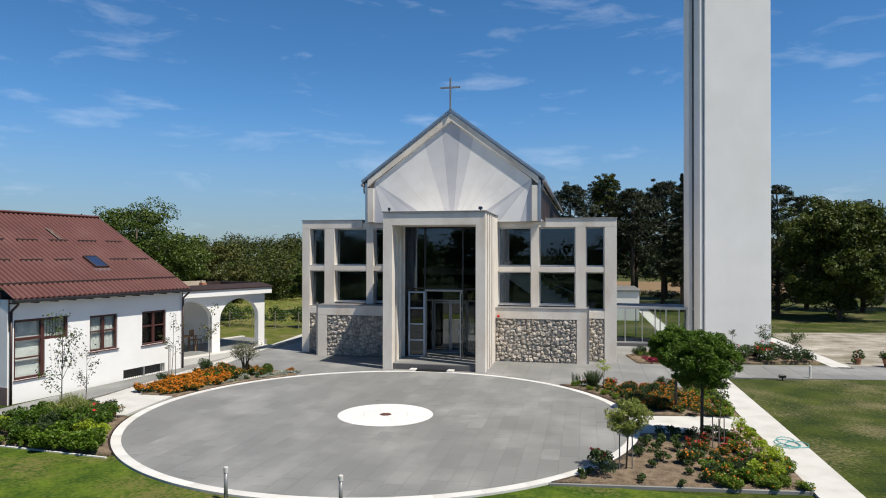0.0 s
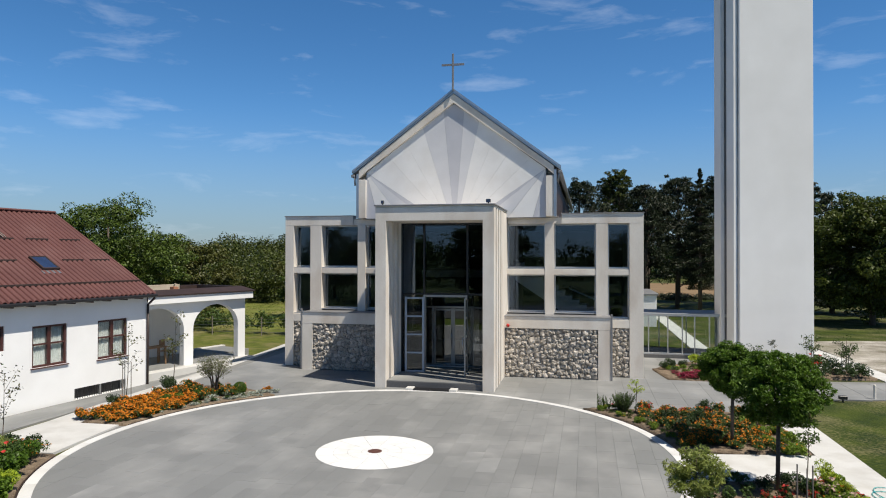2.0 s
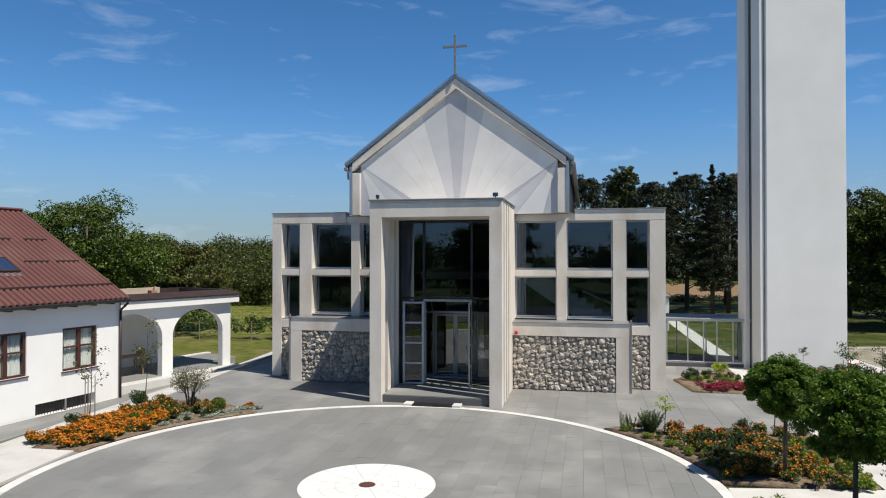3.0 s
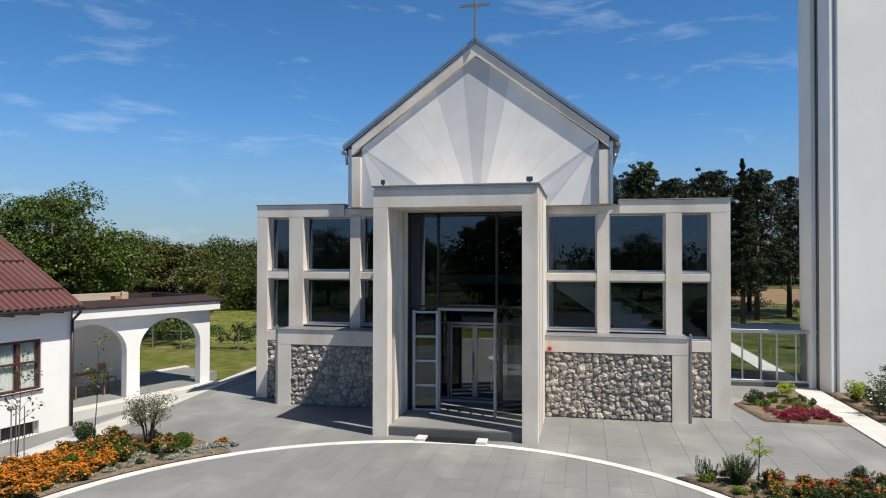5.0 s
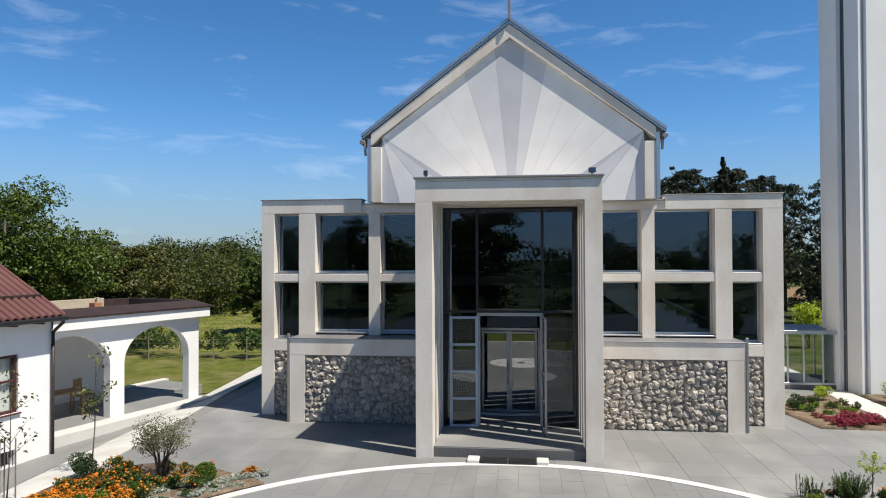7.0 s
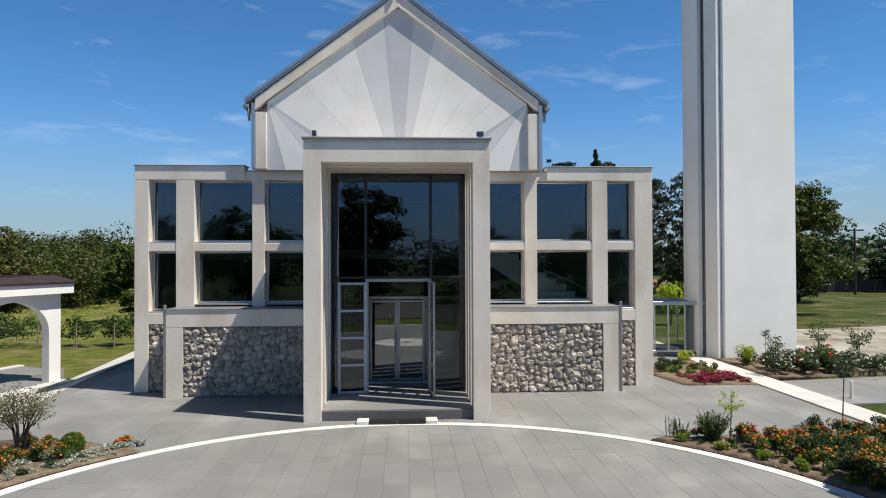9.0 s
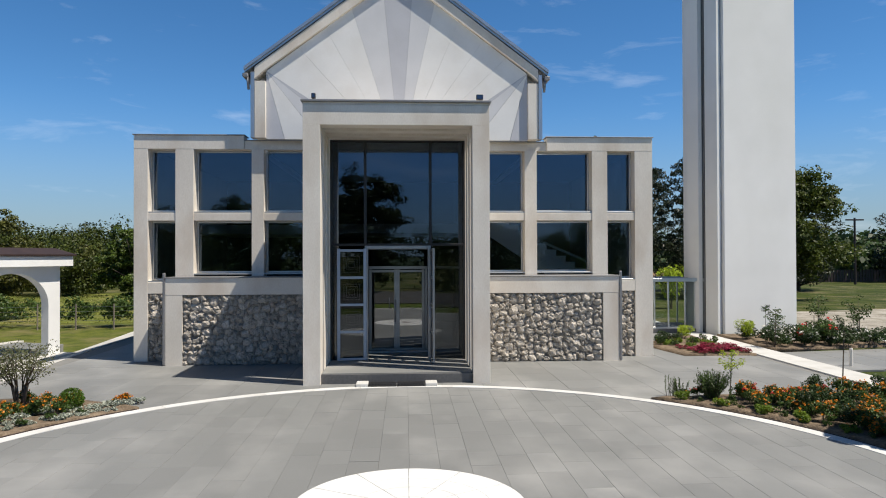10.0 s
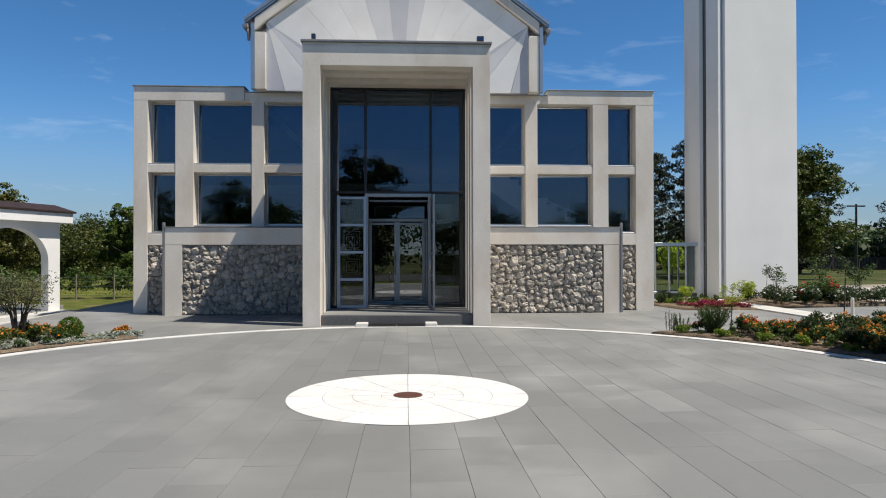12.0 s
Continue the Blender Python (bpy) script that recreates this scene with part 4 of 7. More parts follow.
bm = pierced_wall(-0.35, 0.0, sorted({HL, 0.0, *[h[0] for h in holes], *[h[1] for h in holes]}), sorted({HB - 0.2, 2.94, *[h[2] for h in holes], *[h[3] for h in holes]}), holes)
part("wall", bm, M_PLASTER, house)
# gable walls with boarded tops, rear wall
for y0, y1 in ((-0.3, -0.002), (HL + 0.002, HL + 0.3)):
    part("wall", boxes((HW, -0.352, y0, y1, HB, 2.75)), M_PLASTER, house)
for k in range(26):
    x = HW + 0.39 * k
    zt = 2.86 + SLOPE * min(-x - 0.2, x - HW - 0.2 + 0.39)
    if zt > 2.86:
        part("board", boxes((x, x + 0.37, HL + 0.03, HL + 0.06, 1.9, zt)), M_BROWN, house)
        part("board", boxes((x, x + 0.37, -0.04, -0.01, 2.6, zt)), M_BROWN, house)
part("wall", boxes((HW, HW + 0.3, HL + 0.3, -0.3, HB, 2.7)), M_PLASTER, house)
part("plinth", boxes((HW, 0.02, HL - 0.02, HL + 0.001, HB, 0.1)), M_PLINTH, house)
part("floor", boxes((HW + 0.3, -0.35, HL + 0.3, -0.3, 0.0, 0.1)), M_INTERIOR, house)


def house_window(y0, y1, z0, z1, mid=True):
    w = 0.07
    bm = boxes((-0.12, -0.04, y0, y0 + w, z0, z1), (-0.12, -0.04, y1 - w, y1, z0, z1), (-0.12, -0.04, y0 + w, y1 - w, z1 - w, z1), (-0.12, -0.04, y0 + w, y1 - w, z0, z0 + w), bevel=0.008)
    c = (y0 + y1) / 2
    box(bm, -0.125, -0.035, c - 0.06, c + 0.06, z0 + w, z1 - w, bevel=0.008)
    zm = z0 + (z1 - z0) * 0.55
    box(bm, -0.115, -0.045, y0 + w, c - 0.06, zm - 0.025, zm + 0.025)
    box(bm, -0.115, -0.045, c + 0.06, y1 - w, zm - 0.025, zm + 0.025)
    ob = part("window", bm, M_WOODFRAME, house, "mahogany brown wooden window")
    for a, b in ((y0 + w, c - 0.06), (c + 0.06, y1 - w)):
        part("pane", boxes((-0.085, -0.078, a, b, z0 + w, z1 - w)), G_CLEAR, ob).visible_shadow = False
    part("sill", boxes((-0.04, 0.06, y0 - 0.05, y1 + 0.05, z0 - 0.035, z0 - 0.003), bevel=0.006), M_WOODFRAME, ob)
    cur = bmesh.new()
    n = 60
    top, bot = [], []
    for i in range(n + 1):
        y = y0 + w + (y1 - y0 - 2 * w) * i / n
        dx = -0.155 + 0.02 * math.sin(i * 1.35) + 0.01 * math.sin(i * 0.6)
        top.append(cur.verts.new((dx, y, z1 - 0.05)))
        bot.append(cur.verts.new((dx, y, z0 + 0.03)))
    for i in range(n):
        cur.faces.new((bot[i], bot[i + 1], top[i + 1], top[i]))
    part("curtain", cur, M_CURTAIN, ob, "white net curtain behind the panes", smooth=True)
    # near-black sheet stands in for the unlit room behind the curtain
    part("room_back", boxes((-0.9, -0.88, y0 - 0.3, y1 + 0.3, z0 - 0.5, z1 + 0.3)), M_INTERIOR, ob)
    return ob


house_window(*openings[0])
house_window(*openings[1])
# glazed balcony door with side light
y0, y1, z0, z1 = openings[2]
bm = boxes((-0.12, -0.04, y0, y0 + 0.08, z0, z1), (-0.12, -0.04, y1 - 0.08, y1, 1.50, z1), (-0.12, -0.04, y0 + 0.08, y1 - 0.08, z1 - 0.08, z1), (-0.12, -0.04, y0 + 0.08, -6.50, z0, z0 + 0.08), (-0.12, -0.04, -6.50, -6.38, z0, z1 - 0.08), (-0.115, -0.045, y0 + 0.08, -6.50, 1.55, 1.65), (-0.115, -0.045, -6.38, y1 - 0.08, 1.50, 1.60), (-0.115, -0.045, y0 + 0.08, -6.50, 0.95, 1.0), bevel=0.006)
win = part("window", bm, M_WOODFRAME, house, "mahogany brown balcony door with a barred side light")
for a, b, c in ((y0 + 0.08, -6.50, z0 + 0.08), (-6.38, y1 - 0.08, 1.60)):
    part("pane", boxes((-0.085, -0.078, a, b, c, z1 - 0.08)), G_CLEAR, win).visible_shadow = False
part("blind", boxes((-0.19, -0.18, y0 + 0.06, -6.44, z0 + 0.05, z1 - 0.10), (-0.19, -0.18, -6.42, y1 - 0.06, 1.52, z1 - 0.10)), M_CURTAIN, win, "pale roller blinds behind the panes")
for k in range(7):
    bar = bmesh.new()
    limb(bar, (-0.03, -6.30 + 0.108 * k, 1.60), (-0.03, -6.30 + 0.108 * k, z1 - 0.08), 0.008, 0.008, 6)
    part("bar", bar, M_BLACK, win)
# near-black sheet stands in for the unlit room behind the blinds
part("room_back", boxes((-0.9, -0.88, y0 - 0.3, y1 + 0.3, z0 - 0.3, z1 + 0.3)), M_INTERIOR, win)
part("sill", boxes((-0.04, 0.05, y0 - 0.03, -6.35, z0 - 0.035, z0 - 0.003), bevel=0.006), M_WOODFRAME, win)
# barred cellar windows
cw = part("cellar_window", boxes((-0.30, -0.26, -3.10, -1.00, HB + 0.03, -0.06)), M_BLACK, house)
part("mullion", boxes((-0.10, -0.02, -2.10, -2.03, HB + 0.03, -0.06), bevel=0.004), M_STEEL, cw)
for k in range(22):
    y = -3.05 + k * 0.095
    bm = bmesh.new()
    limb(bm, (-0.03, y, HB + 0.03), (-0.03, y, -0.06), 0.008, 0.008, 6)
    part("bar", bm, M_BLACK, cw)
# corrugated roof sheet
def house_roof():
    y_a, y_b = HL - 0.06, 0.05
    n = 234
    for s in (0, 1):
        bm = bmesh.new()
        low, high = [], []
        for i in range(n + 1):
            y = y_a + (y_b - y_a) * i / n
            dz = (0.040, 0.044, 0.040, 0.012, -0.062, 0.012)[i % 6]
            if s == 0:
                low.append(bm.verts.new((0.34, y, EZ - 0.06 + dz)))
                high.append(bm.verts.new((-5.05, y, EZ - 0.06 + SLOPE * 5.39 + dz)))
            else:
                low.append(bm.verts.new((-10.44, y, EZ - 0.06 + dz)))
                high.append(bm.verts.new((-5.05, y, EZ - 0.06 + SLOPE * 5.39 + dz)))
        for i in range(n):
            f = bm.faces.new((low[i], low[i + 1], high[i + 1], high[i]))
        ext = bmesh.ops.extrude_face_region(bm, geom=bm.faces[:])
        bmesh.ops.translate(bm, vec=(0, 0, -0.03), verts=[v for v in ext["geom"] if isinstance(v, bmesh.types.BMVert)])
        bmesh.ops.recalc_face_normals(bm, faces=bm.faces[:])
        roof = part("roof", bm, M_ROOF, house, "brown-red corrugated metal roof")
        if s:
            continue
        part("ridge_cap", boxes((-5.22, -4.88, y_a, y_b, EZ + SLOPE * 5.39 - 0.09, EZ + SLOPE * 5.39 + 0.01), bevel=0.04), M_ROOF, roof)
        lift = lambda x: EZ - 0.06 + SLOPE * (0.34 - x)
        part("snow_rail", boxes((-0.43, -0.36, y_a + 0.1, y_b - 0.05, lift(-0.4) + 0.0, lift(-0.4) + 0.075), bevel=0.008), M_BROWN, roof)
        for x, row in ((-1.75, (-0.62, -1.76, -4.30, -5.58, -6.82)), (-3.05, (-0.85, -2.17, -3.49, -4.81, -6.13))):
            for y in row:
                if y_a + 0.2 < y - 0.42:
                    part("snow_guard", boxes((x - 0.035, x + 0.035, y - 0.42, y + 0.42, lift(x) - 0.01, lift(x) + 0.07), bevel=0.008), M_BROWN, roof)
        sky_m = pose(-1.55, -3.05, lift(-1.55) + 0.02, 0, math.degrees(math.atan(SLOPE)), 0)
        bm = boxes((-0.42, 0.42, -0.32, -0.26, -0.05, 0.09), (-0.42, 0.42, 0.26, 0.32, -0.05, 0.09), (-0.42, -0.36, -0.26, 0.26, -0.05, 0.09), (0.36, 0.42, -0.26, 0.26, -0.05, 0.09), bevel=0.01)
        sk = part("skylight", bm, M_BROWN, roof)
        sk.matrix_basis = sky_m
        part("skylight_pane", boxes((-0.36, 0.36, -0.26, 0.26, 0.05, 0.07)), M_PVC, sk)
        part("lead_apron", boxes((0.42, 0.60, -0.38, 0.38, -0.03, 0.0)), M_ZINC, sk)
        streak = part("repair_strip", boxes((-0.45, 0.45, -0.07, -0.03, 0.0, 0.012), (-0.40, 0.48, 0.03, 0.06, 0.0, 0.012), bevel=0.003), M_WEATHERED, roof, "pale weathered repair strips")
        streak.matrix_basis = pose(-3.5, -3.35, lift(-3.5) + 0.05, 0, math.degrees(math.atan(SLOPE)), 0)
    return roof


house_roof()
g = bmesh.new()
box(g, 0.27, 0.46, HL - 0.06, 0.06, EZ - 0.19, EZ - 0.085, bevel=0.025)
part("gutter", g, M_BLACK, house, "dark half-round gutter")
for k in range(11):
    y = HL + 0.1 + k * 0.70
    part("rafter_end", boxes((-0.05, 0.37, y - 0.035, y + 0.035, EZ - 0.235, EZ - 0.193), bevel=0.006), M_BROWN, house)
part("soffit", boxes((-0.36, 0.30, HL, 0.05, EZ - 0.09, EZ - 0.075)), M_BROWN, house)
for y in (-0.06, HL + 0.08):
    g = bmesh.new()
    limb(g, (0.38, y, EZ - 0.15), (0.38, y, EZ - 0.26), 0.04, 0.04, 10)
    limb(g, (0.38, y, EZ - 0.24), (0.07, y, EZ - 0.48), 0.04, 0.04, 10)
    limb(g, (0.07, y, EZ - 0.46), (0.07, y, HB), 0.04, 0.04, 10)
    part("downpipe", g, M_BROWN, house, smooth=True)

# ---- arcade beside the house ----
arcade = thing("arcade", "white arched open porch with a flat brown-edged roof", "porch", pose(-10.18, 6.45, 0, 0, 0, 72.0))


def arch_wall(piers, arch_list, y0, y1, spring, top, base):
    """A wall pierced by round arches: solid piers, and above the springing a row of blocks that follow each curve."""
    bm = bmesh.new()
    for a, b in piers:
        box(bm, a, b, y0, y1, base, spring)
    n = 20
    for a, b in piers:
        box(bm, a, b, y0, y1, spring, top)
    for a, b in arch_list:
        r, c = (b - a) / 2, (a + b) / 2
        for i in range(n):
            t0, t1 = math.pi - math.pi * i / n, math.pi - math.pi * (i + 1) / n
            xa, xb = c + r * math.cos(t0), c + r * math.cos(t1)
            za, zb = spring + 0.94 * math.sin(t0), spring + 0.94 * math.sin(t1)
            vs = [bm.verts.new(p) for p in ((xa, y0, za), (xb, y0, zb), (xb, y0, top), (xa, y0, top), (xa, y1, za), (xb, y1, zb), (xb, y1, top), (xa, y1, top))]
            for f in ((0, 1, 2, 3), (7, 6, 5, 4), (0, 4, 5, 1), (3, 2, 6, 7)):
                bm.faces.new([vs[k] for k in f])
    bmesh.ops.remove_doubles(bm, verts=bm.verts[:], dist=0.0005)
    bmesh.ops.recalc_face_normals(bm, faces=bm.faces[:])
    return bm


part("arch_wall", arch_wall([(-0.42, 0.0), (-3.33, -2.86), (-6.07, -5.77)], [(-2.86, -0.42), (-5.77, -3.33)], 0.0, 0.26, 1.34, 2.56, -0.5), M_PLASTER, arcade)
part("rear_wall", boxes((-6.07, -0.95, 3.0, 3.2, -0.5, 2.56)), M_PLASTER, arcade)
part("fascia", boxes((-5.6, 0.24, -0.26, -0.14, 2.46, 2.757), (0.12, 0.24, -0.138, 3.4, 2.46, 2.757), bevel=0.008), M_PLASTER, arcade)
part("roof_slab", boxes((-5.6, 0.118, -0.138, 3.4, 2.562, 2.70)), M_PLASTER, arcade)
bm = bmesh.new()
rim = []
for x0, x1, y0, y1, z in ((-5.6, 0.30, -0.32, 3.45, 2.76), (-5.6, 0.30, -0.32, 3.45, 2.81), (-5.6, -0.10, 0.08, 3.05, 3.0), (-5.6, -0.16, 0.14, 2.99, 2.99), (-5.6, -0.16, 0.14, 2.99, 2.70)):
    rim.append([bm.verts.new(p) for p in ((x0, y0, z), (x1, y0, z), (x1, y1, z), (x0, y1, z))])
for lo, hi in zip(rim, rim[1:]):
    for i in range(3):
        bm.faces.new((lo[i], lo[i + 1], hi[i + 1], hi[i]))
bmesh.ops.recalc_face_normals(bm, faces=bm.faces[:])
part("roof_edge", bm, M_BROWN, arcade, "sloping dark brown sheet-metal roof edge")
part("roof_deck", boxes((-5.6, -0.162, 0.142, 2.985, 2.704, 2.76)), M_CAP, arcade)
part("floor", boxes((-6.0, 0.15, 0.002, 3.3, -0.5, -0.13), bevel=0.01), M_SLABS, arcade)
part("floor_edge", boxes((-6.0, 0.15, -0.50, 0.0, -0.5, -0.135), bevel=0.01), M_WHITE, arcade)
part("kerb", boxes((-6.0, 1.9, 3.32, 3.6, -0.5, -0.10), bevel=0.01), M_WHITE, arcade)
part("floor", boxes((0.152, 1.7, 1.5, 3.3, -0.5, -0.132), bevel=0.01), M_SLABS, arcade)
part("roof_board", boxes((-4.6, -3.2, 2.2, 2.45, 2.762, 2.80), bevel=0.006), M_WEATHERED, arcade, "weathered board lying on the flat roof")
part("roof_board", boxes((-2.5, -1.7, 1.3, 1.7, 2.762, 2.81), bevel=0.006), M_PLASTER, arcade, "white board lying on the flat roof")
part("rear_upstand", boxes((-4.6, -1.27, 2.82, 2.975, 2.765, 3.06), bevel=0.008), M_TIMBERBOARD, arcade, "pale boarded upstand along the roof's rear edge")
part("roof_post", boxes((-1.62, -1.54, 2.70, 2.78, 2.764, 3.10), bevel=0.006), M_TIMBERBOARD, arcade)
part("chimney", boxes((-3.2, -2.95, 0.8, 1.05, 2.76, 3.06), bevel=0.01), M_TERRACOTTA, arcade)

table = thing("table", "small brown wooden table in the arcade", "table", pose(-12.55, 3.1, -0.13, 0, 0, 72.0))
part("tabletop", boxes((-0.55, 0.55, -0.3, 0.3, 0.70, 0.74), bevel=0.006), M_TIMBER, table)
for x in (-0.48, 0.48):
    for y in (-0.24, 0.24):
        part("leg", boxes((x - 0.025, x + 0.025, y - 0.025, y + 0.025, 0, 0.70), bevel=0.004), M_TIMBER, table)

chair = thing("wooden_chair", "brown wooden chair beside the arcade table", "chair", pose(-12.6, 4.15, -0.13, 0, 0, 95))
part("seat", boxes((-0.21, 0.21, -0.21, 0.21, 0.43, 0.465), bevel=0.008), M_TIMBER, chair)
part("backrest", boxes((-0.21, 0.21, 0.185, 0.21, 0.66, 0.92), bevel=0.008), M_TIMBER, chair)
for x in (-0.19, 0.19):
    for y, top in ((-0.19, 0.43), (0.197, 0.90)):
        part("leg", boxes((x - 0.018, x + 0.018, y - 0.018, y + 0.012, 0, top - 0.002), bevel=0.004), M_TIMBER, chair)


# ---- beds, plants, trees ----
def bed(name, outline, label):
    """A flower bed: a low, uneven heap of soil inside its outline."""
    rng = np.random.default_rng(len(bpy.data.objects))
    bm = prism(bmesh.new(), outline, -0.12, 0.015)
    top = [f for f in bm.faces if f.normal.z > 0.5 or all(v.co.z > 0 for v in f.verts)]
    bmesh.ops.triangulate(bm, faces=top)
    for _ in range(4):
        long_edges = [e for e in bm.edges if e.calc_length() > 0.45 and all(v.co.z > 0 for v in e.verts)]
        if long_edges:
            bmesh.ops.subdivide_edges(bm, edges=long_edges, cuts=1)
            bmesh.ops.triangulate(bm, faces=[f for f in bm.faces if len(f.verts) > 3 and all(v.co.z > 0 for v in f.verts)])
    for v in bm.verts:
        if v.co.z > 0 and not v.is_boundary:
            v.co.z = 0.022 + 0.035 * rng.random()
    for v in bm.verts:
        v.co.z += ground_z(v.co.x)
    bmesh.ops.recalc_face_normals(bm, faces=bm.faces[:])
    return tagged(link(name, bm, M_SOIL, smooth=True), label, "flower bed", kind="structure")


R_BED = R_OUT + 0.06
bed("flower_bed", [(9.76, -1.45)] + arc(R_BED, 48, 11.5, 14) + [(9.76, -5.48)], "brown soil bed of marigolds and shrubs beside the plaza")
bed("flower_bed", arc(R_BED, -6.6, -45.5, 14) + [(9.84, -11.42), (9.80, -7.30)], "dry soil bed of mixed flowers beside the plaza")
bed("flower_bed", [(7.4, 5.6), (7.75, 3.5), (9.72, 3.45), (9.72, 8.2), (8.8, 7.4)], "small soil bed with crimson groundcover")
bed("flower_bed", [(10.72, 4.3), (15.0, 5.0), (14.9, 8.3), (10.7, 7.9)], "rose bed at the foot of the tower")
bed("flower_bed", arc(R_BED, 134, 174, 14) + [(-7.95, -6.38), (-8.62, -4.0), (-8.40, -1.9), (-7.3, -1.1), (-6.0, -1.3)], "soil bed full of orange marigolds beside the plaza")
bed("flower_bed", arc(R_BED, 196, 226.6, 12) + [(-7.6, -11.96), (-10.4, -11.74), (-9.05, -10.6), (-8.2, -9.0)], "overgrown green bed beside the plaza")

# thin kerbs that hold the beds
def kerb(p, q, label="thin grey concrete edging", w=0.05, h=0.02, material=M_SLAB):
    d = Vector((q[0] - p[0], q[1] - p[1], 0))
    bm = boxes((0, d.length, -w / 2, w / 2, -0.12, h), bevel=0.008)
    ob = link("edging", bm, material)
    ob.matrix_basis = pose(p[0], p[1], max(ground_z(p[0]), ground_z(q[0]))) @ Matrix.Rotation(math.atan2(d.y, d.x), 4, "Z")
    return tagged(ob, label, "edging", kind="structure")


kerb((5.0, -12.02), (9.86, -11.46))
kerb((-10.4, -11.80), (-7.5, -12.02), "thin pale concrete edging along the lawn", 0.05, 0.0, M_WHITE)
kerb((-7.5, -12.02), (-4.50, -12.30), "thin pale concrete edging along the lawn", 0.05, 0.0, M_WHITE)
kerb((-8.1, -9.05), (-6.6, -8.88))

# thin dark strips between the beds and the plaza's ring
for a0, a1 in ((12.0, 48.0), (-45.0, -7.0), (134.5, 173.5), (197.0, 226.0)):
    strip = prism(bmesh.new(), arc(R_OUT + 0.012, a0, a1, 40) + arc(R_OUT + 0.04, a1, a0, 40), -0.1, 0.018)
    bmesh.ops.recalc_face_normals(strip, faces=strip.faces[:])
    tagged(link("bed_edging", strip, M_BROWN), "thin dark metal edging round a flower bed", "edging", kind="structure")


def stems(rng, n, h, spread, r=0.008):
    bm = bmesh.new()
    for _ in range(n):
        a = rng.uniform(0, 6.283)
        limb(bm, (0.02 * math.cos(a), 0.02 * math.sin(a), -0.04), (spread * math.cos(a) * rng.uniform(0.2, 0.9), spread * math.sin(a) * rng.uniform(0.2, 0.9), h * rng.uniform(0.5, 0.9)), r, r * 0.4, 5)
    return bm


def plant(name, label, category, w, h, leaf, size, n, flower=None, fn=0, fs=0.05, seed=1, aspect=0.6, up=0.5, lumps=7, low=0.12, shape=None):
    """A bushy plant at the origin: woody stems, lumpy foliage, and blossoms on its skin."""
    rng = np.random.default_rng(seed)
    ob = thing(name, label, category)
    part("stem", stems(rng, 5, h, w * 0.4), M_BARK, ob)
    c = np.stack([rng.uniform(-0.32, 0.32, lumps) * w, rng.uniform(-0.32, 0.32, lumps) * w, h * rng.uniform(0.3, 0.72, lumps)], 1)
    r = rng.uniform(0.16, 0.30, lumps) * (w + h) * 0.55
    at = clumps(rng, c, r, int(n * 0.72) // lumps)
    at = at[at[:, 2] > low * h]
    at = at[(np.abs(at[:, 0]) < w * 0.62) & (np.abs(at[:, 1]) < w * 0.62)]
    leaves("foliage", at, size * 1.13, leaf, ob, aspect, up, rng, shape)
    if flower:
        v = rng.normal(size=(fn, 3))
        v /= np.linalg.norm(v, axis=1)[:, None]
        v[:, 2] = np.abs(v[:, 2])
        k = rng.integers(0, lumps, fn)
        at = c[k] + v * (r[k] * rng.uniform(0.85, 1.12, fn))[:, None]
        at = np.repeat(at, 4, 0) + rng.normal(size=(fn * 4, 3)) * fs * 0.25
        leaves("blossom", at, fs, flower, ob, 0.85, 1.2, rng)
    ob.matrix_basis = pose(0, 0, -50)
    return ob


def place(src, x, y, s=1.0, sz=None, turn=0.0, z=None):
    """A copy of a plant, set down on the ground or its bed."""
    zz = ground_z(x) + 0.02 if z is None else z
    return copy_thing(src, pose(x, y, zz, 0, 0, turn) @ Matrix.Diagonal((s, s, sz or s, 1)))


MASTERS = []


def master(*a, **k):
    ob = plant(*a, **k)
    MASTERS.append(ob)
    return ob


OAK = (-16.3, 28.0)
YELLOW_SHRUB = (14.0, 20.0)
rnd = random.Random(7)
MARI = [master("marigold", "bushy marigold covered in orange blossoms", "flower", 0.50, 0.34, L_SHRUB, 0.042, 1000, L_ORANGE, 80, 0.05, seed=10 + i) for i in range(3)]
MARI_B = [master("marigold", "leafy marigold with scattered orange blossoms", "flower", 0.55, 0.42, L_SHRUB, 0.045, 1000, L_ORANGE, 22, 0.045, seed=20 + i) for i in range(2)]
REDF = [master("red_flower", "low plant with dark leaves and red blossoms", "flower", 0.45, 0.38, L_SHRUB, 0.05, 850, L_RED, 26, 0.05, seed=30 + i) for i in range(2)]
PINK = [master("groundcover", "low crimson-pink flowering groundcover", "flower", 0.70, 0.20, L_OLIVE, 0.035, 700, L_PINK, 150, 0.045, seed=40 + i, low=0.0) for i in range(2)]
BUSH = [master("shrub", "dense dark green shrub", "shrub", 0.80, 0.72, L_DARK, 0.055, 1900, seed=50 + i, lumps=10) for i in range(3)]
GREEN = [master("shrub", "leafy mid-green shrub in soil", "shrub", 0.85, 0.70, L_GLOBE, 0.08, 1500, seed=60 + i, lumps=10) for i in range(3)]
LIME = [master("shrub", "small feathery lime-green shrub", "shrub", 0.60, 0.52, L_LIME, 0.07, 1200, seed=70 + i, aspect=0.25) for i in range(2)]
ROSE = [master("rose_bush", "rose bush with a few pale blossoms", "rose bush", 0.75, 0.62, L_DARK, 0.06, 1000, L_WHITE, 9, 0.075, seed=80 + i) for i in range(2)]
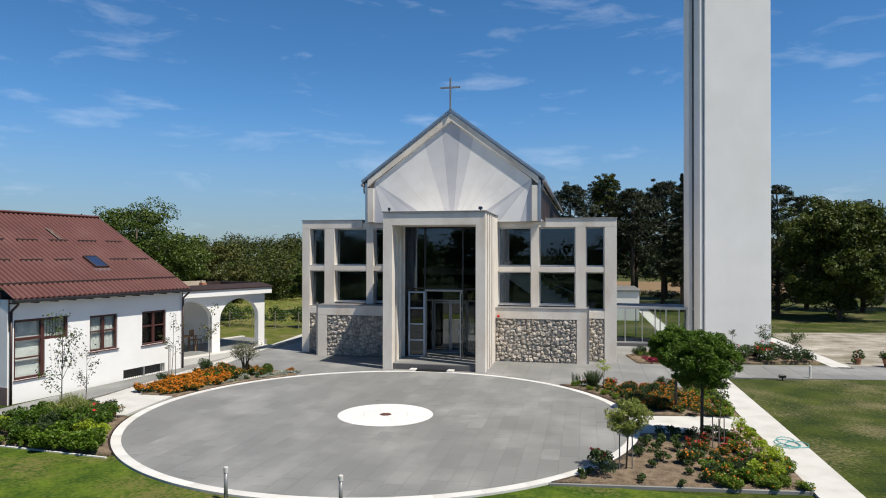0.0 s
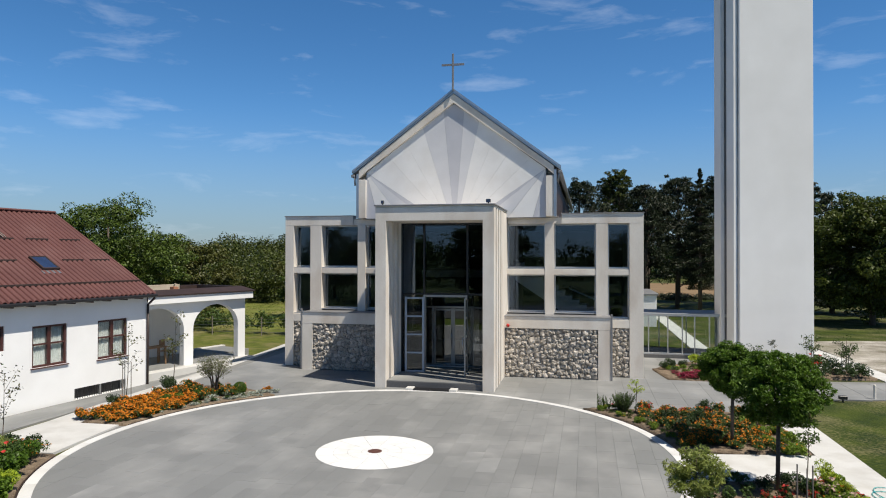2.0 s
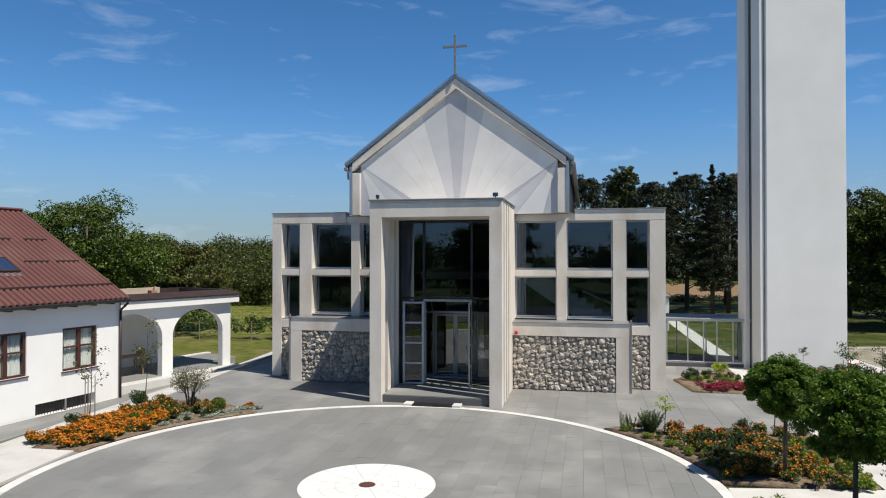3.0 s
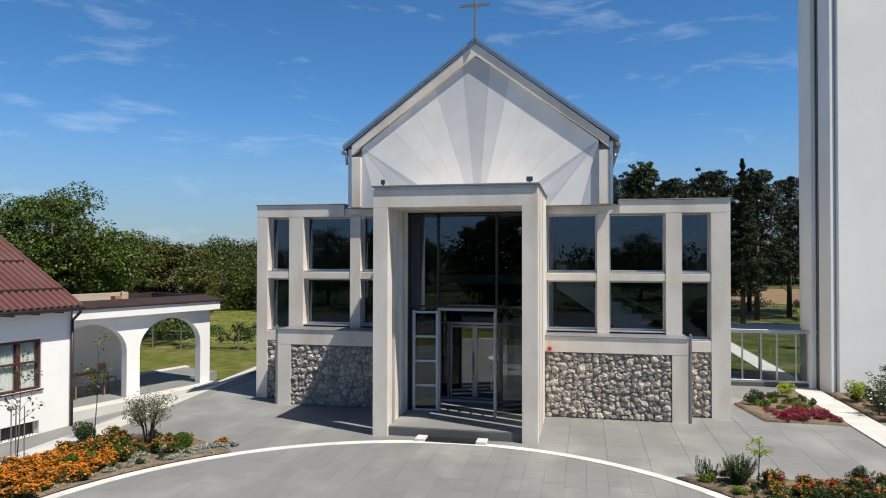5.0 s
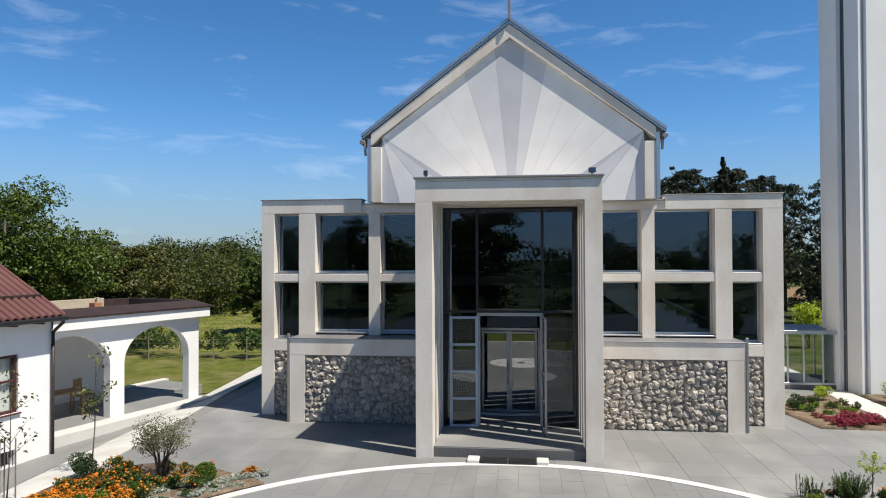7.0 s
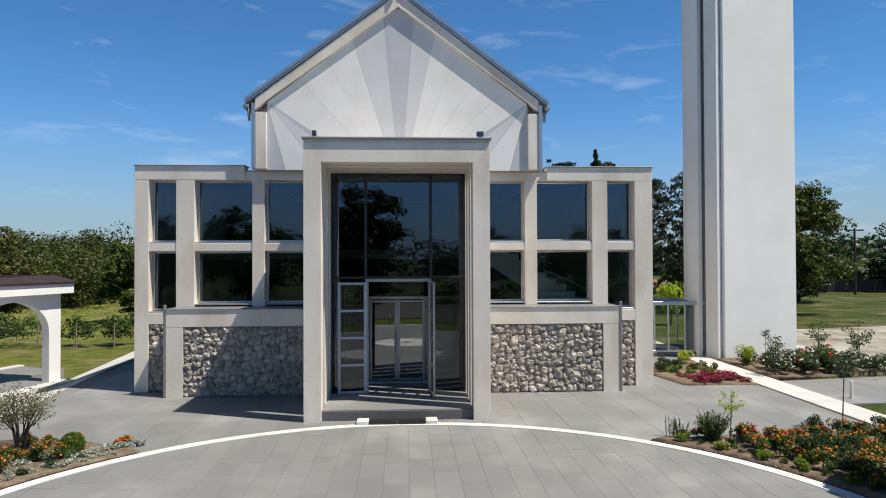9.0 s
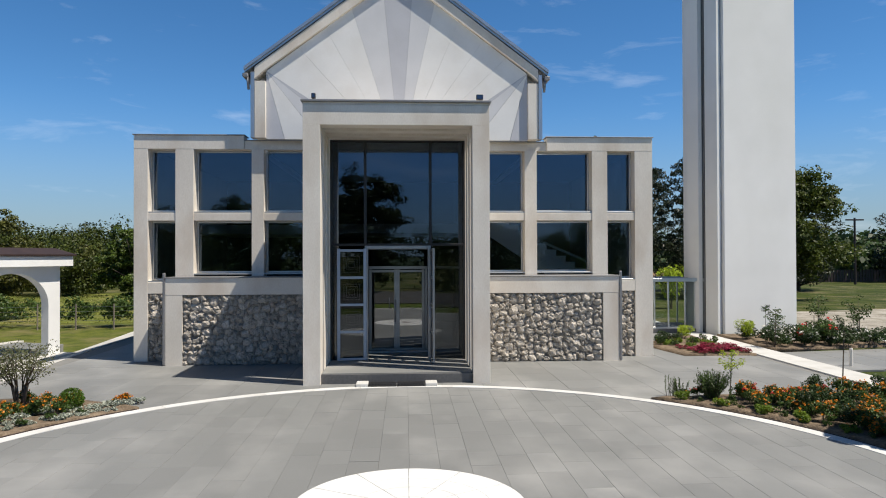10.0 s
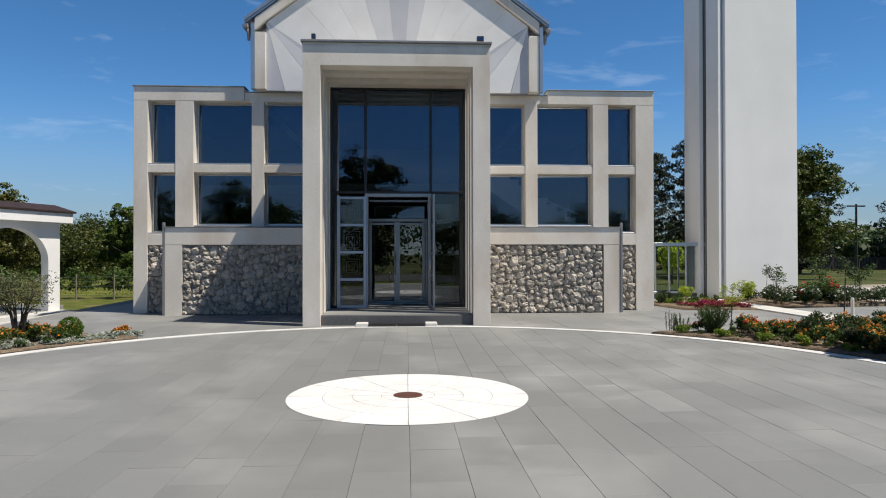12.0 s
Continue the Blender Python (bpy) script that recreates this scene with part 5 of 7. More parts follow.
ROSE_R = [master("rose_bush", "rose bush with a few red blossoms", "rose bush", 0.70, 0.66, L_SHRUB, 0.06, 1200, L_RED, 9, 0.075, seed=85 + i) for i in range(2)]
SILVER = [master("silver_groundcover", "low silver-grey leafy groundcover", "groundcover", 0.55, 0.20, L_GREY, 0.055, 700, seed=90 + i, low=0.0) for i in range(2)]
SMALL = [master("bedding_plant", "small green bedding plant in bare soil", "plant", 0.28, 0.26, L_SHRUB, 0.05, 260, seed=95 + i, lumps=4) for i in range(3)]
COVER = [master("groundcover", "low yellow-green leafy groundcover plant", "groundcover", 0.75, 0.34, L_GROUND, 0.06, 1300, L_ORANGE, 3, 0.05, seed=110 + i, low=0.0, lumps=10) for i in range(3)]
FEATHER = [master("ornamental_grass", "feathery tuft of pale yellow-green grass", "grass", 0.8, 0.95, L_FEATHER, 0.17, 1500, seed=130 + i, aspect=0.07, up=0.1, lumps=12, shape=(0, 0, 1.1)) for i in range(2)]
ROSE_D = [master("rose_bush", "dark rose bush with a few dark red blossoms", "rose bush", 0.62, 0.72, L_DARK, 0.06, 1500, L_DARKRED, 5, 0.09, seed=140)]
BRIGHT = [master("shrub", "lush bright green leafy plant", "shrub", 0.75, 0.55, L_BRIGHT, 0.085, 1700, seed=150 + i, lumps=10) for i in range(2)]
SEDUM = [master("sedum", "lime-green sedum with flat pale rose flower heads", "plant", 0.55, 0.36, L_GROUND, 0.06, 900, L_ROSE, 22, 0.075, seed=160 + i) for i in range(2)]


def scatter(kinds, spots, s0=0.85, s1=1.2, dz=1.0):
    for x, y in spots:
        k = rnd.uniform(s0, s1)
        place(rnd.choice(kinds), x, y, k, k * rnd.uniform(0.9, 1.15) * dz, rnd.uniform(0, 360))


def fill(x0, x1, y0, y1, step, keep=1.0, jitter=0.35, test=lambda x, y: True):
    out = []
    y = y0
    while y <= y1:
        x = x0
        while x <= x1:
            if rnd.random() < keep:
                p = (x + rnd.uniform(-jitter, jitter) * step, y + rnd.uniform(-jitter, jitter) * step)
                if test(*p):
                    out.append(p)
            x += step
        y += step
    return out


def outside_ring(x, y, gap=0.25):
    return math.hypot(x - CX, y - CY) > R_OUT + gap


# bed behind the cross path
scatter(MARI_B, fill(6.5, 9.3, -4.9, -1.9, 0.40, 0.85, test=lambda x, y: outside_ring(x, y, 0.45)), 0.62, 0.9)
scatter(MARI, fill(8.0, 9.0, -5.25, -4.3, 0.46, 0.6), 0.6, 0.8)
scatter(MARI_B, fill(7.2, 9.3, -5.55, -4.2, 0.36, 0.85, test=lambda x, y: outside_ring(x, y, 0.18)), 0.6, 0.85)
scatter(MARI, fill(7.3, 8.1, -5.3, -4.9, 0.38, 0.8, test=outside_ring), 0.6, 0.8)
scatter(COVER, fill(9.0, 9.6, -5.5, -2.2, 0.42, 0.9), 0.55, 0.8)
scatter(BUSH, [(7.0, -3.55), (7.35, -3.95), (7.15, -4.3), (7.6, -3.5), (9.35, -2.0), (8.1, -1.75), (7.75, -2.9)], 0.5, 0.65)
scatter(REDF, [(6.55, -2.25), (7.0, -2.6), (8.2, -2.0), (5.75, -1.9), (7.5, -2.3), (8.9, -1.9)], 0.6, 0.8)
scatter(SMALL, [(6.1, -2.6), (6.3, -3.0), (5.55, -1.75), (6.6, -3.3), (9.55, -3.3)], 0.7, 1.0)
for k in range(14, 47, 3):
    scatter(SMALL if k % 2 else COVER, [(CX + 7.14 * math.cos(radians(k)), CY + 7.14 * math.sin(radians(k)))], 0.4, 0.65)
# bed before the cross path
scatter(BUSH, [(8.5, -7.95), (8.85, -8.2), (8.15, -8.3)], 0.5, 0.65)
scatter(SMALL, [(7.35, -8.9), (7.75, -8.55), (7.2, -9.5), (7.75, -9.25), (7.3, -10.2), (7.75, -10.3), (6.85, -9.9), (7.0, -9.1), (7.05, -10.6), (8.1, -9.6), (8.0, -10.0), (7.5, -8.0), (7.8, -7.9)], 0.85, 1.3)
scatter(REDF, [(7.95, -9.0), (8.2, -9.15), (8.35, -8.7), (9.1, -7.9), (8.7, -9.2), (9.05, -9.1)], 0.6, 0.85)
scatter(MARI_B, fill(8.2, 9.2, -10.8, -9.3, 0.45, 0.8), 0.55, 0.85)
scatter(BRIGHT, [(8.35, -11.0), (8.7, -11.15), (8.15, -10.7)], 0.45, 0.6)
scatter(MARI_B, fill(7.9, 9.0, -11.25, -10.4, 0.42, 0.8), 0.6, 0.85)
scatter(BUSH, [(8.15, -11.2), (8.6, -10.9), (8.45, -10.4), (8.9, -10.7)], 0.42, 0.55)
scatter(COVER, fill(9.05, 9.6, -11.2, -10.5, 0.40, 0.9), 0.55, 0.8)
scatter(COVER, fill(9.1, 9.6, -10.4, -7.4, 0.46, 0.8), 0.5, 0.75)
scatter(MARI_B, fill(8.9, 9.6, -10.6, -8.0, 0.5, 0.7), 0.5, 0.7)
scatter(REDF, fill(8.7, 9.5, -10.0, -8.2, 0.7, 0.5), 0.5, 0.7)
scatter(COVER, fill(8.2, 9.75, -11.45, -11.25, 0.36, 0.95), 0.45, 0.65)
scatter(SMALL, fill(6.3, 8.1, -11.55, -10.9, 0.5, 0.6), 0.6, 0.9)
scatter(LIME, [(9.5, -9.2), (9.45, -8.3), (9.35, -7.6), (9.5, -10.3), (9.3, -11.0), (9.0, -10.9), (9.5, -9.8)], 0.65, 0.9)
scatter(SEDUM, [(9.15, -8.35), (9.4, -8.9), (9.2, -9.4), (9.5, -9.6), (9.15, -9.9), (9.45, -10.2)], 0.8, 1.05)
scatter(ROSE_D, [(6.05, -11.35)], 0.85, 0.9)
scatter(SMALL, [(5.65, -11.6), (5.75, -11.4)], 0.8, 1.0)
# small bed by the glazed link
scatter(PINK, [(8.35, 3.85), (8.8, 3.8), (9.2, 3.85), (8.6, 4.25), (9.05, 4.3), (9.4, 4.3), (8.9, 4.65)], 0.75, 1.0, dz=0.85)
scatter(PINK, fill(8.2, 9.6, 3.7, 4.9, 0.34, 0.7), 0.5, 0.75, dz=0.8)
scatter(COVER, fill(7.9, 9.6, 4.9, 6.6, 0.5, 0.6), 0.4, 0.6)
scatter(BUSH, [(7.85, 5.5), (8.15, 5.9), (8.6, 6.1)], 0.45, 0.6)
scatter(LIME, [(9.1, 6.9)], 1.0, 1.1)
scatter(SMALL, [(8.2, 5.2), (8.9, 5.7), (9.3, 6.0), (9.5, 5.6)], 0.9, 1.2)
# rose bed
scatter(LIME, [(11.1, 6.6)], 1.2, 1.3)
scatter(ROSE, fill(11.3, 14.7, 4.85, 7.5, 0.62, 0.85), 0.6, 0.95)
scatter(ROSE_R, fill(12.0, 14.7, 5.3, 7.2, 1.1, 0.6), 0.8, 1.15)
scatter(BUSH, [(11.3, 5.3), (12.1, 5.2), (13.4, 5.4), (14.6, 5.6)], 0.55, 0.7)
# marigold bed by the house
scatter(MARI, fill(-8.2, -6.3, -6.1, -3.2, 0.33, 0.92, test=lambda x, y: outside_ring(x, y, 0.16) and x > -8.45), 0.7, 1.0, dz=0.8)
scatter(MARI_B, fill(-8.0, -5.6, -3.1, -1.6, 0.42, 0.85, test=lambda x, y: outside_ring(x, y, 0.45)), 0.6, 0.85)
scatter(SILVER, fill(-6.9, -6.2, -3.9, -2.7, 0.3, 0.5, test=lambda x, y: outside_ring(x, y, 0.1) and not outside_ring(x, y, 0.45)), 0.4, 0.6)
scatter(MARI_B, fill(-7.4, -6.0, -2.6, -1.5, 0.6, 0.6, test=lambda x, y: outside_ring(x, y, 0.35)), 0.8, 1.0)
scatter(SILVER, [(CX + 7.12 * math.cos(radians(k)), CY + 7.12 * math.sin(radians(k))) for k in range(139, 172, 3)], 0.3, 0.45)
scatter(SMALL, [(CX + 7.2 * math.cos(radians(k)), CY + 7.2 * math.sin(radians(k))) for k in range(141, 172, 4)], 0.5, 0.8)
scatter(SILVER, [(-6.35, -2.75), (-6.0, -2.45), (-5.6, -2.35), (-5.35, -2.05), (-6.6, -3.1), (-5.15, -1.85), (-5.8, -2.15), (-6.25, -2.3), (-4.95, -1.75)], 0.6, 0.85, dz=0.6)
scatter(BUSH, [(-8.35, -2.1), (-8.4, -4.6), (-8.05, -2.4)], 0.55, 0.7)
scatter(SILVER, fill(-6.7, -4.7, -3.2, -1.45, 0.27, 0.85, test=lambda x, y: outside_ring(x, y, 0.12) and not outside_ring(x, y, 0.62)), 0.45, 0.7, dz=0.7)
scatter(MARI, fill(-7.9, -6.5, -4.8, -2.6, 0.4, 0.8, test=lambda x, y: outside_ring(x, y, 0.3)), 0.55, 0.8, dz=0.85)
scatter(GREEN, [(-6.95, -3.55), (-7.2, -3.9), (-6.7, -3.1)], 0.35, 0.45)
scatter(MARI, [(-5.05, -1.7), (-5.95, -1.75)], 0.55, 0.75)
# overgrown bed
scatter(BRIGHT, fill(-7.0, -5.2, -11.9, -11.1, 0.42, 0.95, test=outside_ring), 0.7, 0.95)
scatter(GREEN, fill(-8.4, -7.2, -11.75, -10.9, 0.5, 0.8), 0.45, 0.65)
scatter(BUSH, [(-7.0, -11.35), (-7.35, -11.5), (-6.75, -11.55), (-7.1, -10.9)], 0.6, 0.75)
scatter(GREEN, fill(-8.3, -6.2, -11.0, -9.8, 0.5, 0.9, test=lambda x, y: outside_ring(x, y, 0.3)), 0.55, 0.8)
scatter(FEATHER, [(-7.35, -9.8), (-7.0, -10.1), (-7.6, -10.2)], 0.75, 1.0)
scatter(GREEN, [(-6.8, -9.7), (-6.6, -10.3), (-7.0, -10.6), (-6.5, -9.9), (-7.75, -10.6), (-6.3, -10.7)], 0.6, 0.8)
scatter(ROSE_R, [(-6.65, -9.95), (-6.45, -10.4)], 0.8, 1.0)
scatter(BUSH, [(-7.3, -10.9), (-6.15, -10.95)], 0.6, 0.75)
scatter(BUSH, [(-6.85, -9.3), (-7.5, -9.2), (-6.5, -10.0)], 0.6, 0.75)
scatter(MARI_B, [(-6.7, -9.2), (-6.62, -9.5), (-7.1, -9.2)], 0.9, 1.1)
scatter(BRIGHT, [(CX + 7.3 * math.cos(radians(k)), CY + 7.3 * math.sin(radians(k))) for k in range(203, 226, 3)], 0.5, 0.7)
scatter(LIME, [(-5.9, -11.2), (-5.6, -11.1), (-6.2, -11.0), (-8.3, -11.3)], 0.8, 1.0)
scatter(COVER, [(-8.6 + 0.34 * k, -11.84 - 0.028 * k) for k in range(11)], 0.35, 0.5)
scatter(SILVER, [(-5.75, -11.85), (-5.62, -11.8)], 0.55, 0.65, dz=2.0)
scatter(BUSH, fill(-9.9, -8.8, -11.6, -10.9, 0.6, 0.85), 0.38, 0.5)


def ball_shrub():
    rng = np.random.default_rng(5)
    ob = thing("box_ball", "clipped round green box ball", "shrub", pose(-5.72, -2.22, 0.02))
    v = rng.normal(size=(2600, 3))
    v /= np.linalg.norm(v, axis=1)[:, None]
    v *= (0.21 * rng.uniform(0.8, 1.02, 2600))[:, None]
    part("stem", stems(rng, 4, 0.2, 0.1), M_BARK, ob)
    leaves("foliage", v + np.array([0, 0, 0.19]), 0.03, L_GLOBE, ob, 0.6, 0.2, rng)


ball_shrub()


def spiky(x, y, w, h, label, leaf=L_GREY, count=34, seed=3):
    """An upright tuft of narrow shoots."""
    rng = np.random.default_rng(seed)
    ob = thing("lavender", label, "plant", pose(x, y, 0.03))
    bm = bmesh.new()
    pts = []
    for _ in range(count):
        a, t = rng.uniform(0, 6.283), rng.uniform(0.05, 0.5)
        base = Vector((0.10 * math.cos(a) * rng.random(), 0.10 * math.sin(a) * rng.random(), -0.03))
        tip = base + Vector((w * t * math.cos(a), w * t * math.sin(a), h * rng.uniform(0.65, 1.0)))
        limb(bm, base, tip, 0.006, 0.002, 4)
        for f in np.linspace(0.2, 1, 16):
            pts.append(list(base.lerp(tip, f)))
    part("stem", bm, M_BARK, ob)
    leaves("foliage", np.repeat(pts, 3, 0) + rng.normal(size=(len(pts) * 3, 3)) * 0.012, 0.055, leaf, ob, 0.22, 0.1, rng, shape=(0, 0, 1.2))
    return ob


spiky(5.92, -2.1, 0.62, 0.55, "tuft of upright grey-green lavender", L_SHRUB, 95)
spiky(5.45, -1.75, 0.18, 0.38, "small tuft of upright lavender", L_SHRUB, 9, seed=8)
spiky(5.25, -1.72, 0.10, 0.40, "small tuft of upright lavender", L_SHRUB, 6, seed=9)


def small_tree(name, label, x, y, h, crown_w, crown_h, leaf, size, n, trunk_r=0.02, stakes=0, seed=1, aspect=0.5, lumps=8, lean=0.03, airy=1.0):
    """A young tree: stem, a few limbs, sparse crown, and its stakes."""
    rng = np.random.default_rng(seed)
    ob = thing(name, label, "tree", pose(x, y, ground_z(x) + 0.02))
    bm = bmesh.new()
    z0 = h - crown_h
    p = Vector((0, 0, -0.06))
    q = Vector((lean * h, 0, z0))
    limb(bm, p, q, trunk_r, trunk_r * 0.75, 8)
    top = Vector((lean * h * 1.3, 0, h * 0.96))
    limb(bm, q, top, trunk_r * 0.75, trunk_r * 0.25, 7)
    tips = []
    for i in range(lumps):
        a = 6.283 * i / lumps + rng.uniform(-0.3, 0.3)
        s = q.lerp(top, rng.uniform(0.0, 0.75))
        t = s + Vector((crown_w * 0.5 * math.cos(a) * rng.uniform(0.5, 1.0), crown_w * 0.5 * math.sin(a) * rng.uniform(0.5, 1.0), crown_h * rng.uniform(0.12, 0.45)))
        limb(bm, s, t, trunk_r * 0.4, trunk_r * 0.12, 5)
        tips += [list(s.lerp(t, f)) for f in (0.45, 0.75, 1.0)]
    tips.append(list(top))
    part("trunk", bm, M_BARK, ob, smooth=True)
    tips = np.array(tips)
    at = clumps(rng, tips, np.full(len(tips), 0.16 * airy * (crown_w + crown_h) / 2), max(3, n // len(tips)))
    leaves("crown", at, size, leaf, ob, aspect, 0.4, rng)
    for k in range(stakes):
        a = 6.283 * k / max(1, stakes) + 0.4
        st = bmesh.new()
        limb(st, (0.14 * math.cos(a), 0.14 * math.sin(a), -0.08), (0.14 * math.cos(a), 0.14 * math.sin(a), h * 0.55), 0.014, 0.012, 6)
        part("stake", st, M_WEATHERED, ob)
    return ob


small_tree("sapling", "small sapling with a tuft of pale leaves", 6.25, -2.12, 0.92, 0.46, 0.48, L_LIME, 0.07, 300, 0.012, seed=2, aspect=0.25)
small_tree("standard_rose", "standard rose with a small leafy head", 8.95, -1.35, 1.42, 0.42, 0.42, L_DARK, 0.06, 320, 0.014, seed=3)
small_tree("willow_standard", "small grafted willow with pale drooping foliage", 6.5, -10.9, 1.36, 0.84, 0.70, L_FEATHER, 0.085, 5200, 0.02, stakes=2, seed=4, aspect=0.2, lumps=14)
small_tree("young_tree", "thin young tree with sparse green leaves", -8.12, -9.55, 2.85, 1.1, 2.2, L_SHRUB, 0.085, 520, 0.02, stakes=0, seed=5, lumps=10, airy=0.8)
small_tree("young_tree", "thin young tree with sparse green leaves", -7.62, -9.2, 1.85, 0.7, 1.2, L_OLIVE, 0.07, 170, 0.012, seed=6, lumps=8, airy=0.8)
small_tree("young_tree", "thin young tree with sparse leaves and three stakes", -8.72, -3.6, 2.05, 0.95, 1.25, L_AUTUMN, 0.08, 170, 0.014, stakes=3, seed=7, lumps=9, airy=0.8)
small_tree("young_tree", "thin young tree with sparse yellowing leaves", -8.5, -1.55, 2.35, 0.9, 1.55, L_AUTUMN, 0.10, 150, 0.016, seed=8, lumps=8, airy=0.8)
small_tree("young_tree", "small young tree at the edge of the rose bed", 10.95, 4.75, 1.15, 0.6, 0.6, L_SHRUB, 0.07, 300, 0.018, seed=9)
small_tree("young_tree", "small young tree in the rose bed", 13.2, 6.3, 1.4, 0.75, 0.75, L_SHRUB, 0.075, 380, 0.018, stakes=2, seed=10)
small_tree("young_tree", "small young tree in the rose bed", 14.3, 6.0, 1.4, 0.9, 0.9, L_SHRUB, 0.08, 480, 0.018, stakes=2, seed=11)
small_tree("standard_rose", "standard rose with a small leafy head", 12.1, 7.4, 1.05, 0.35, 0.35, L_DARK, 0.05, 240, 0.010, seed=12)
small_tree("young_tree", "staked young tree in the flower bed", 8.62, -9.0, 1.35, 0.4, 0.45, L_SHRUB, 0.07, 160, 0.012, stakes=3, seed=13)


def multi_stem():
    rng = np.random.default_rng(21)
    ob = thing("multi_stem_shrub", "airy multi-stemmed shrub with small grey-green leaves", "shrub", pose(-6.72, -2.0, 0.02))
    bm = bmesh.new()
    pts = []
    for i in range(20):
        a = rng.uniform(0, 6.283)
        mid = Vector((0.13 * math.cos(a), 0.13 * math.sin(a), 0.42))
        rr = 0.62 * math.sqrt(rng.uniform(0.02, 1))
        tip = Vector((rr * math.cos(a), rr * math.sin(a), rng.uniform(0.85, 1.2) - 0.25 * rr))
        limb(bm, (0.05 * math.cos(a), 0.05 * math.sin(a), -0.05), mid, 0.016, 0.011, 6)
        limb(bm, mid, tip, 0.011, 0.004, 5)
        pts += [list(mid.lerp(tip, f)) for f in (0.45, 0.7, 0.9, 1.0)]
    part("stem", bm, M_BARK, ob, smooth=True)
    leaves("foliage", clumps(rng, np.array(pts), np.full(len(pts), 0.18), 34), 0.046, L_SAGE, ob, 0.5, 0.4, rng)


multi_stem()


def globe_tree(x, y, z_low, z_top, w, seed):
    """A grafted globe tree: bare stem, dense lumpy crown."""
    rng = np.random.default_rng(seed)
    ob = thing("globe_tree", "ball-crowned tree with dense bright green leaves", "tree", pose(x, y, 0.02), "globe trees in the beds")
    c, h = (z_low + z_top) / 2, (z_top - z_low)
    bm = bmesh.new()
    limb(bm, (0, 0, -0.08), (0.02, 0.01, z_low + 0.25), 0.042, 0.036, 10)
    tips = []
    for i in range(16):
        a, e = 6.283 * i / 16 * 2.4, rng.uniform(-0.1, 1.3)
        t = Vector((0.42 * w * math.cos(a) * math.cos(e), 0.42 * w * math.sin(a) * math.cos(e), z_low + 0.3 + 0.45 * h * math.sin(e)))
        limb(bm, (0.02, 0.01, z_low + 0.2), t, 0.022, 0.006, 5)
    part("trunk", bm, M_BARK, ob, smooth=True)
    n = 260
    v = rng.normal(size=(n, 3))
    v /= np.linalg.norm(v, axis=1)[:, None]
    lumps = v * rng.uniform(0.45, 0.93, n)[:, None] * np.array([w / 2, w / 2, h / 2]) + np.array([0, 0, c])
    lumps[:, 2] = np.maximum(lumps[:, 2], z_low + 0.12)
    at = clumps(rng, lumps, rng.uniform(0.11, 0.20, n) * w * 0.5, 150, 0.7)
    leaves("crown", at, 0.068, L_GLOBE, ob, 0.34, 0.35, rng)


globe_tree(8.40, -8.1, 1.14, 2.62, 1.80, 31)
globe_tree(8.15, -5.3, 1.14, 2.42, 1.45, 32)


def big_tree(name, label, x, y, h, w, z_low, leaf, size, lumps, per, seed, trunk_r=0.22, ragged=0.25, full=1.0):
    """A full-grown leafy tree: tapered trunk, forking limbs, a crown of many leaf clumps with gaps."""
    rng = np.random.default_rng(seed)
    ob = thing(name, label, "tree", pose(x, y, ground_z(x) - 0.05))
    bm = bmesh.new()
    fork = z_low + (h - z_low) * 0.25
    limb(bm, (0, 0, -0.2), (0.1, 0.05, fork), trunk_r, trunk_r * 0.6, 10)
    limb(bm, (0.1, 0.05, fork), (0.0, 0.1, h * 0.86), trunk_r * 0.6, trunk_r * 0.12, 8)
    for i in range(12):
        a = i * 2.4
        s = Vector((0.08, 0.05, fork + (h - fork) * 0.05 * (i % 6)))
        t = Vector((w * 0.40 * math.cos(a), w * 0.40 * math.sin(a), z_low + (h - z_low) * rng.uniform(0.3, 0.8)))
        limb(bm, s, t, trunk_r * 0.3, trunk_r * 0.06, 6)
    part("trunk", bm, M_BARK, ob, smooth=True)
    boughs = 44
    v = rng.normal(size=(boughs, 3))
    v /= np.linalg.norm(v, axis=1)[:, None]
    rad = rng.uniform(0.62, 0.97, boughs) + rng.normal(size=boughs) * ragged * 0.16
    mid = v * rad[:, None] * np.array([w / 2, w / 2, (h - z_low) / 2]) + np.array([0, 0, (h + z_low) / 2])
    core = rng.normal(size=(boughs // 2, 3)) * np.array([w, w, h - z_low]) * 0.17 + np.array([0, 0, (h + z_low) / 2])
    mid = np.concatenate([mid, core])
    c = np.repeat(mid, lumps // boughs, axis=0)
    c = c + rng.normal(size=c.shape) * np.array([0.070, 0.070, 0.045]) * w
    r = rng.uniform(0.040, 0.080, len(c)) * w * full
    at = clumps(rng, c, r, per, 0.6)
    way = (at - np.repeat(c, per, axis=0)) / np.repeat(r, per)[:, None]
    leaves("crown", at, size, leaf, ob, 0.6, 0.25, rng, out=0.8 * way)
    return ob


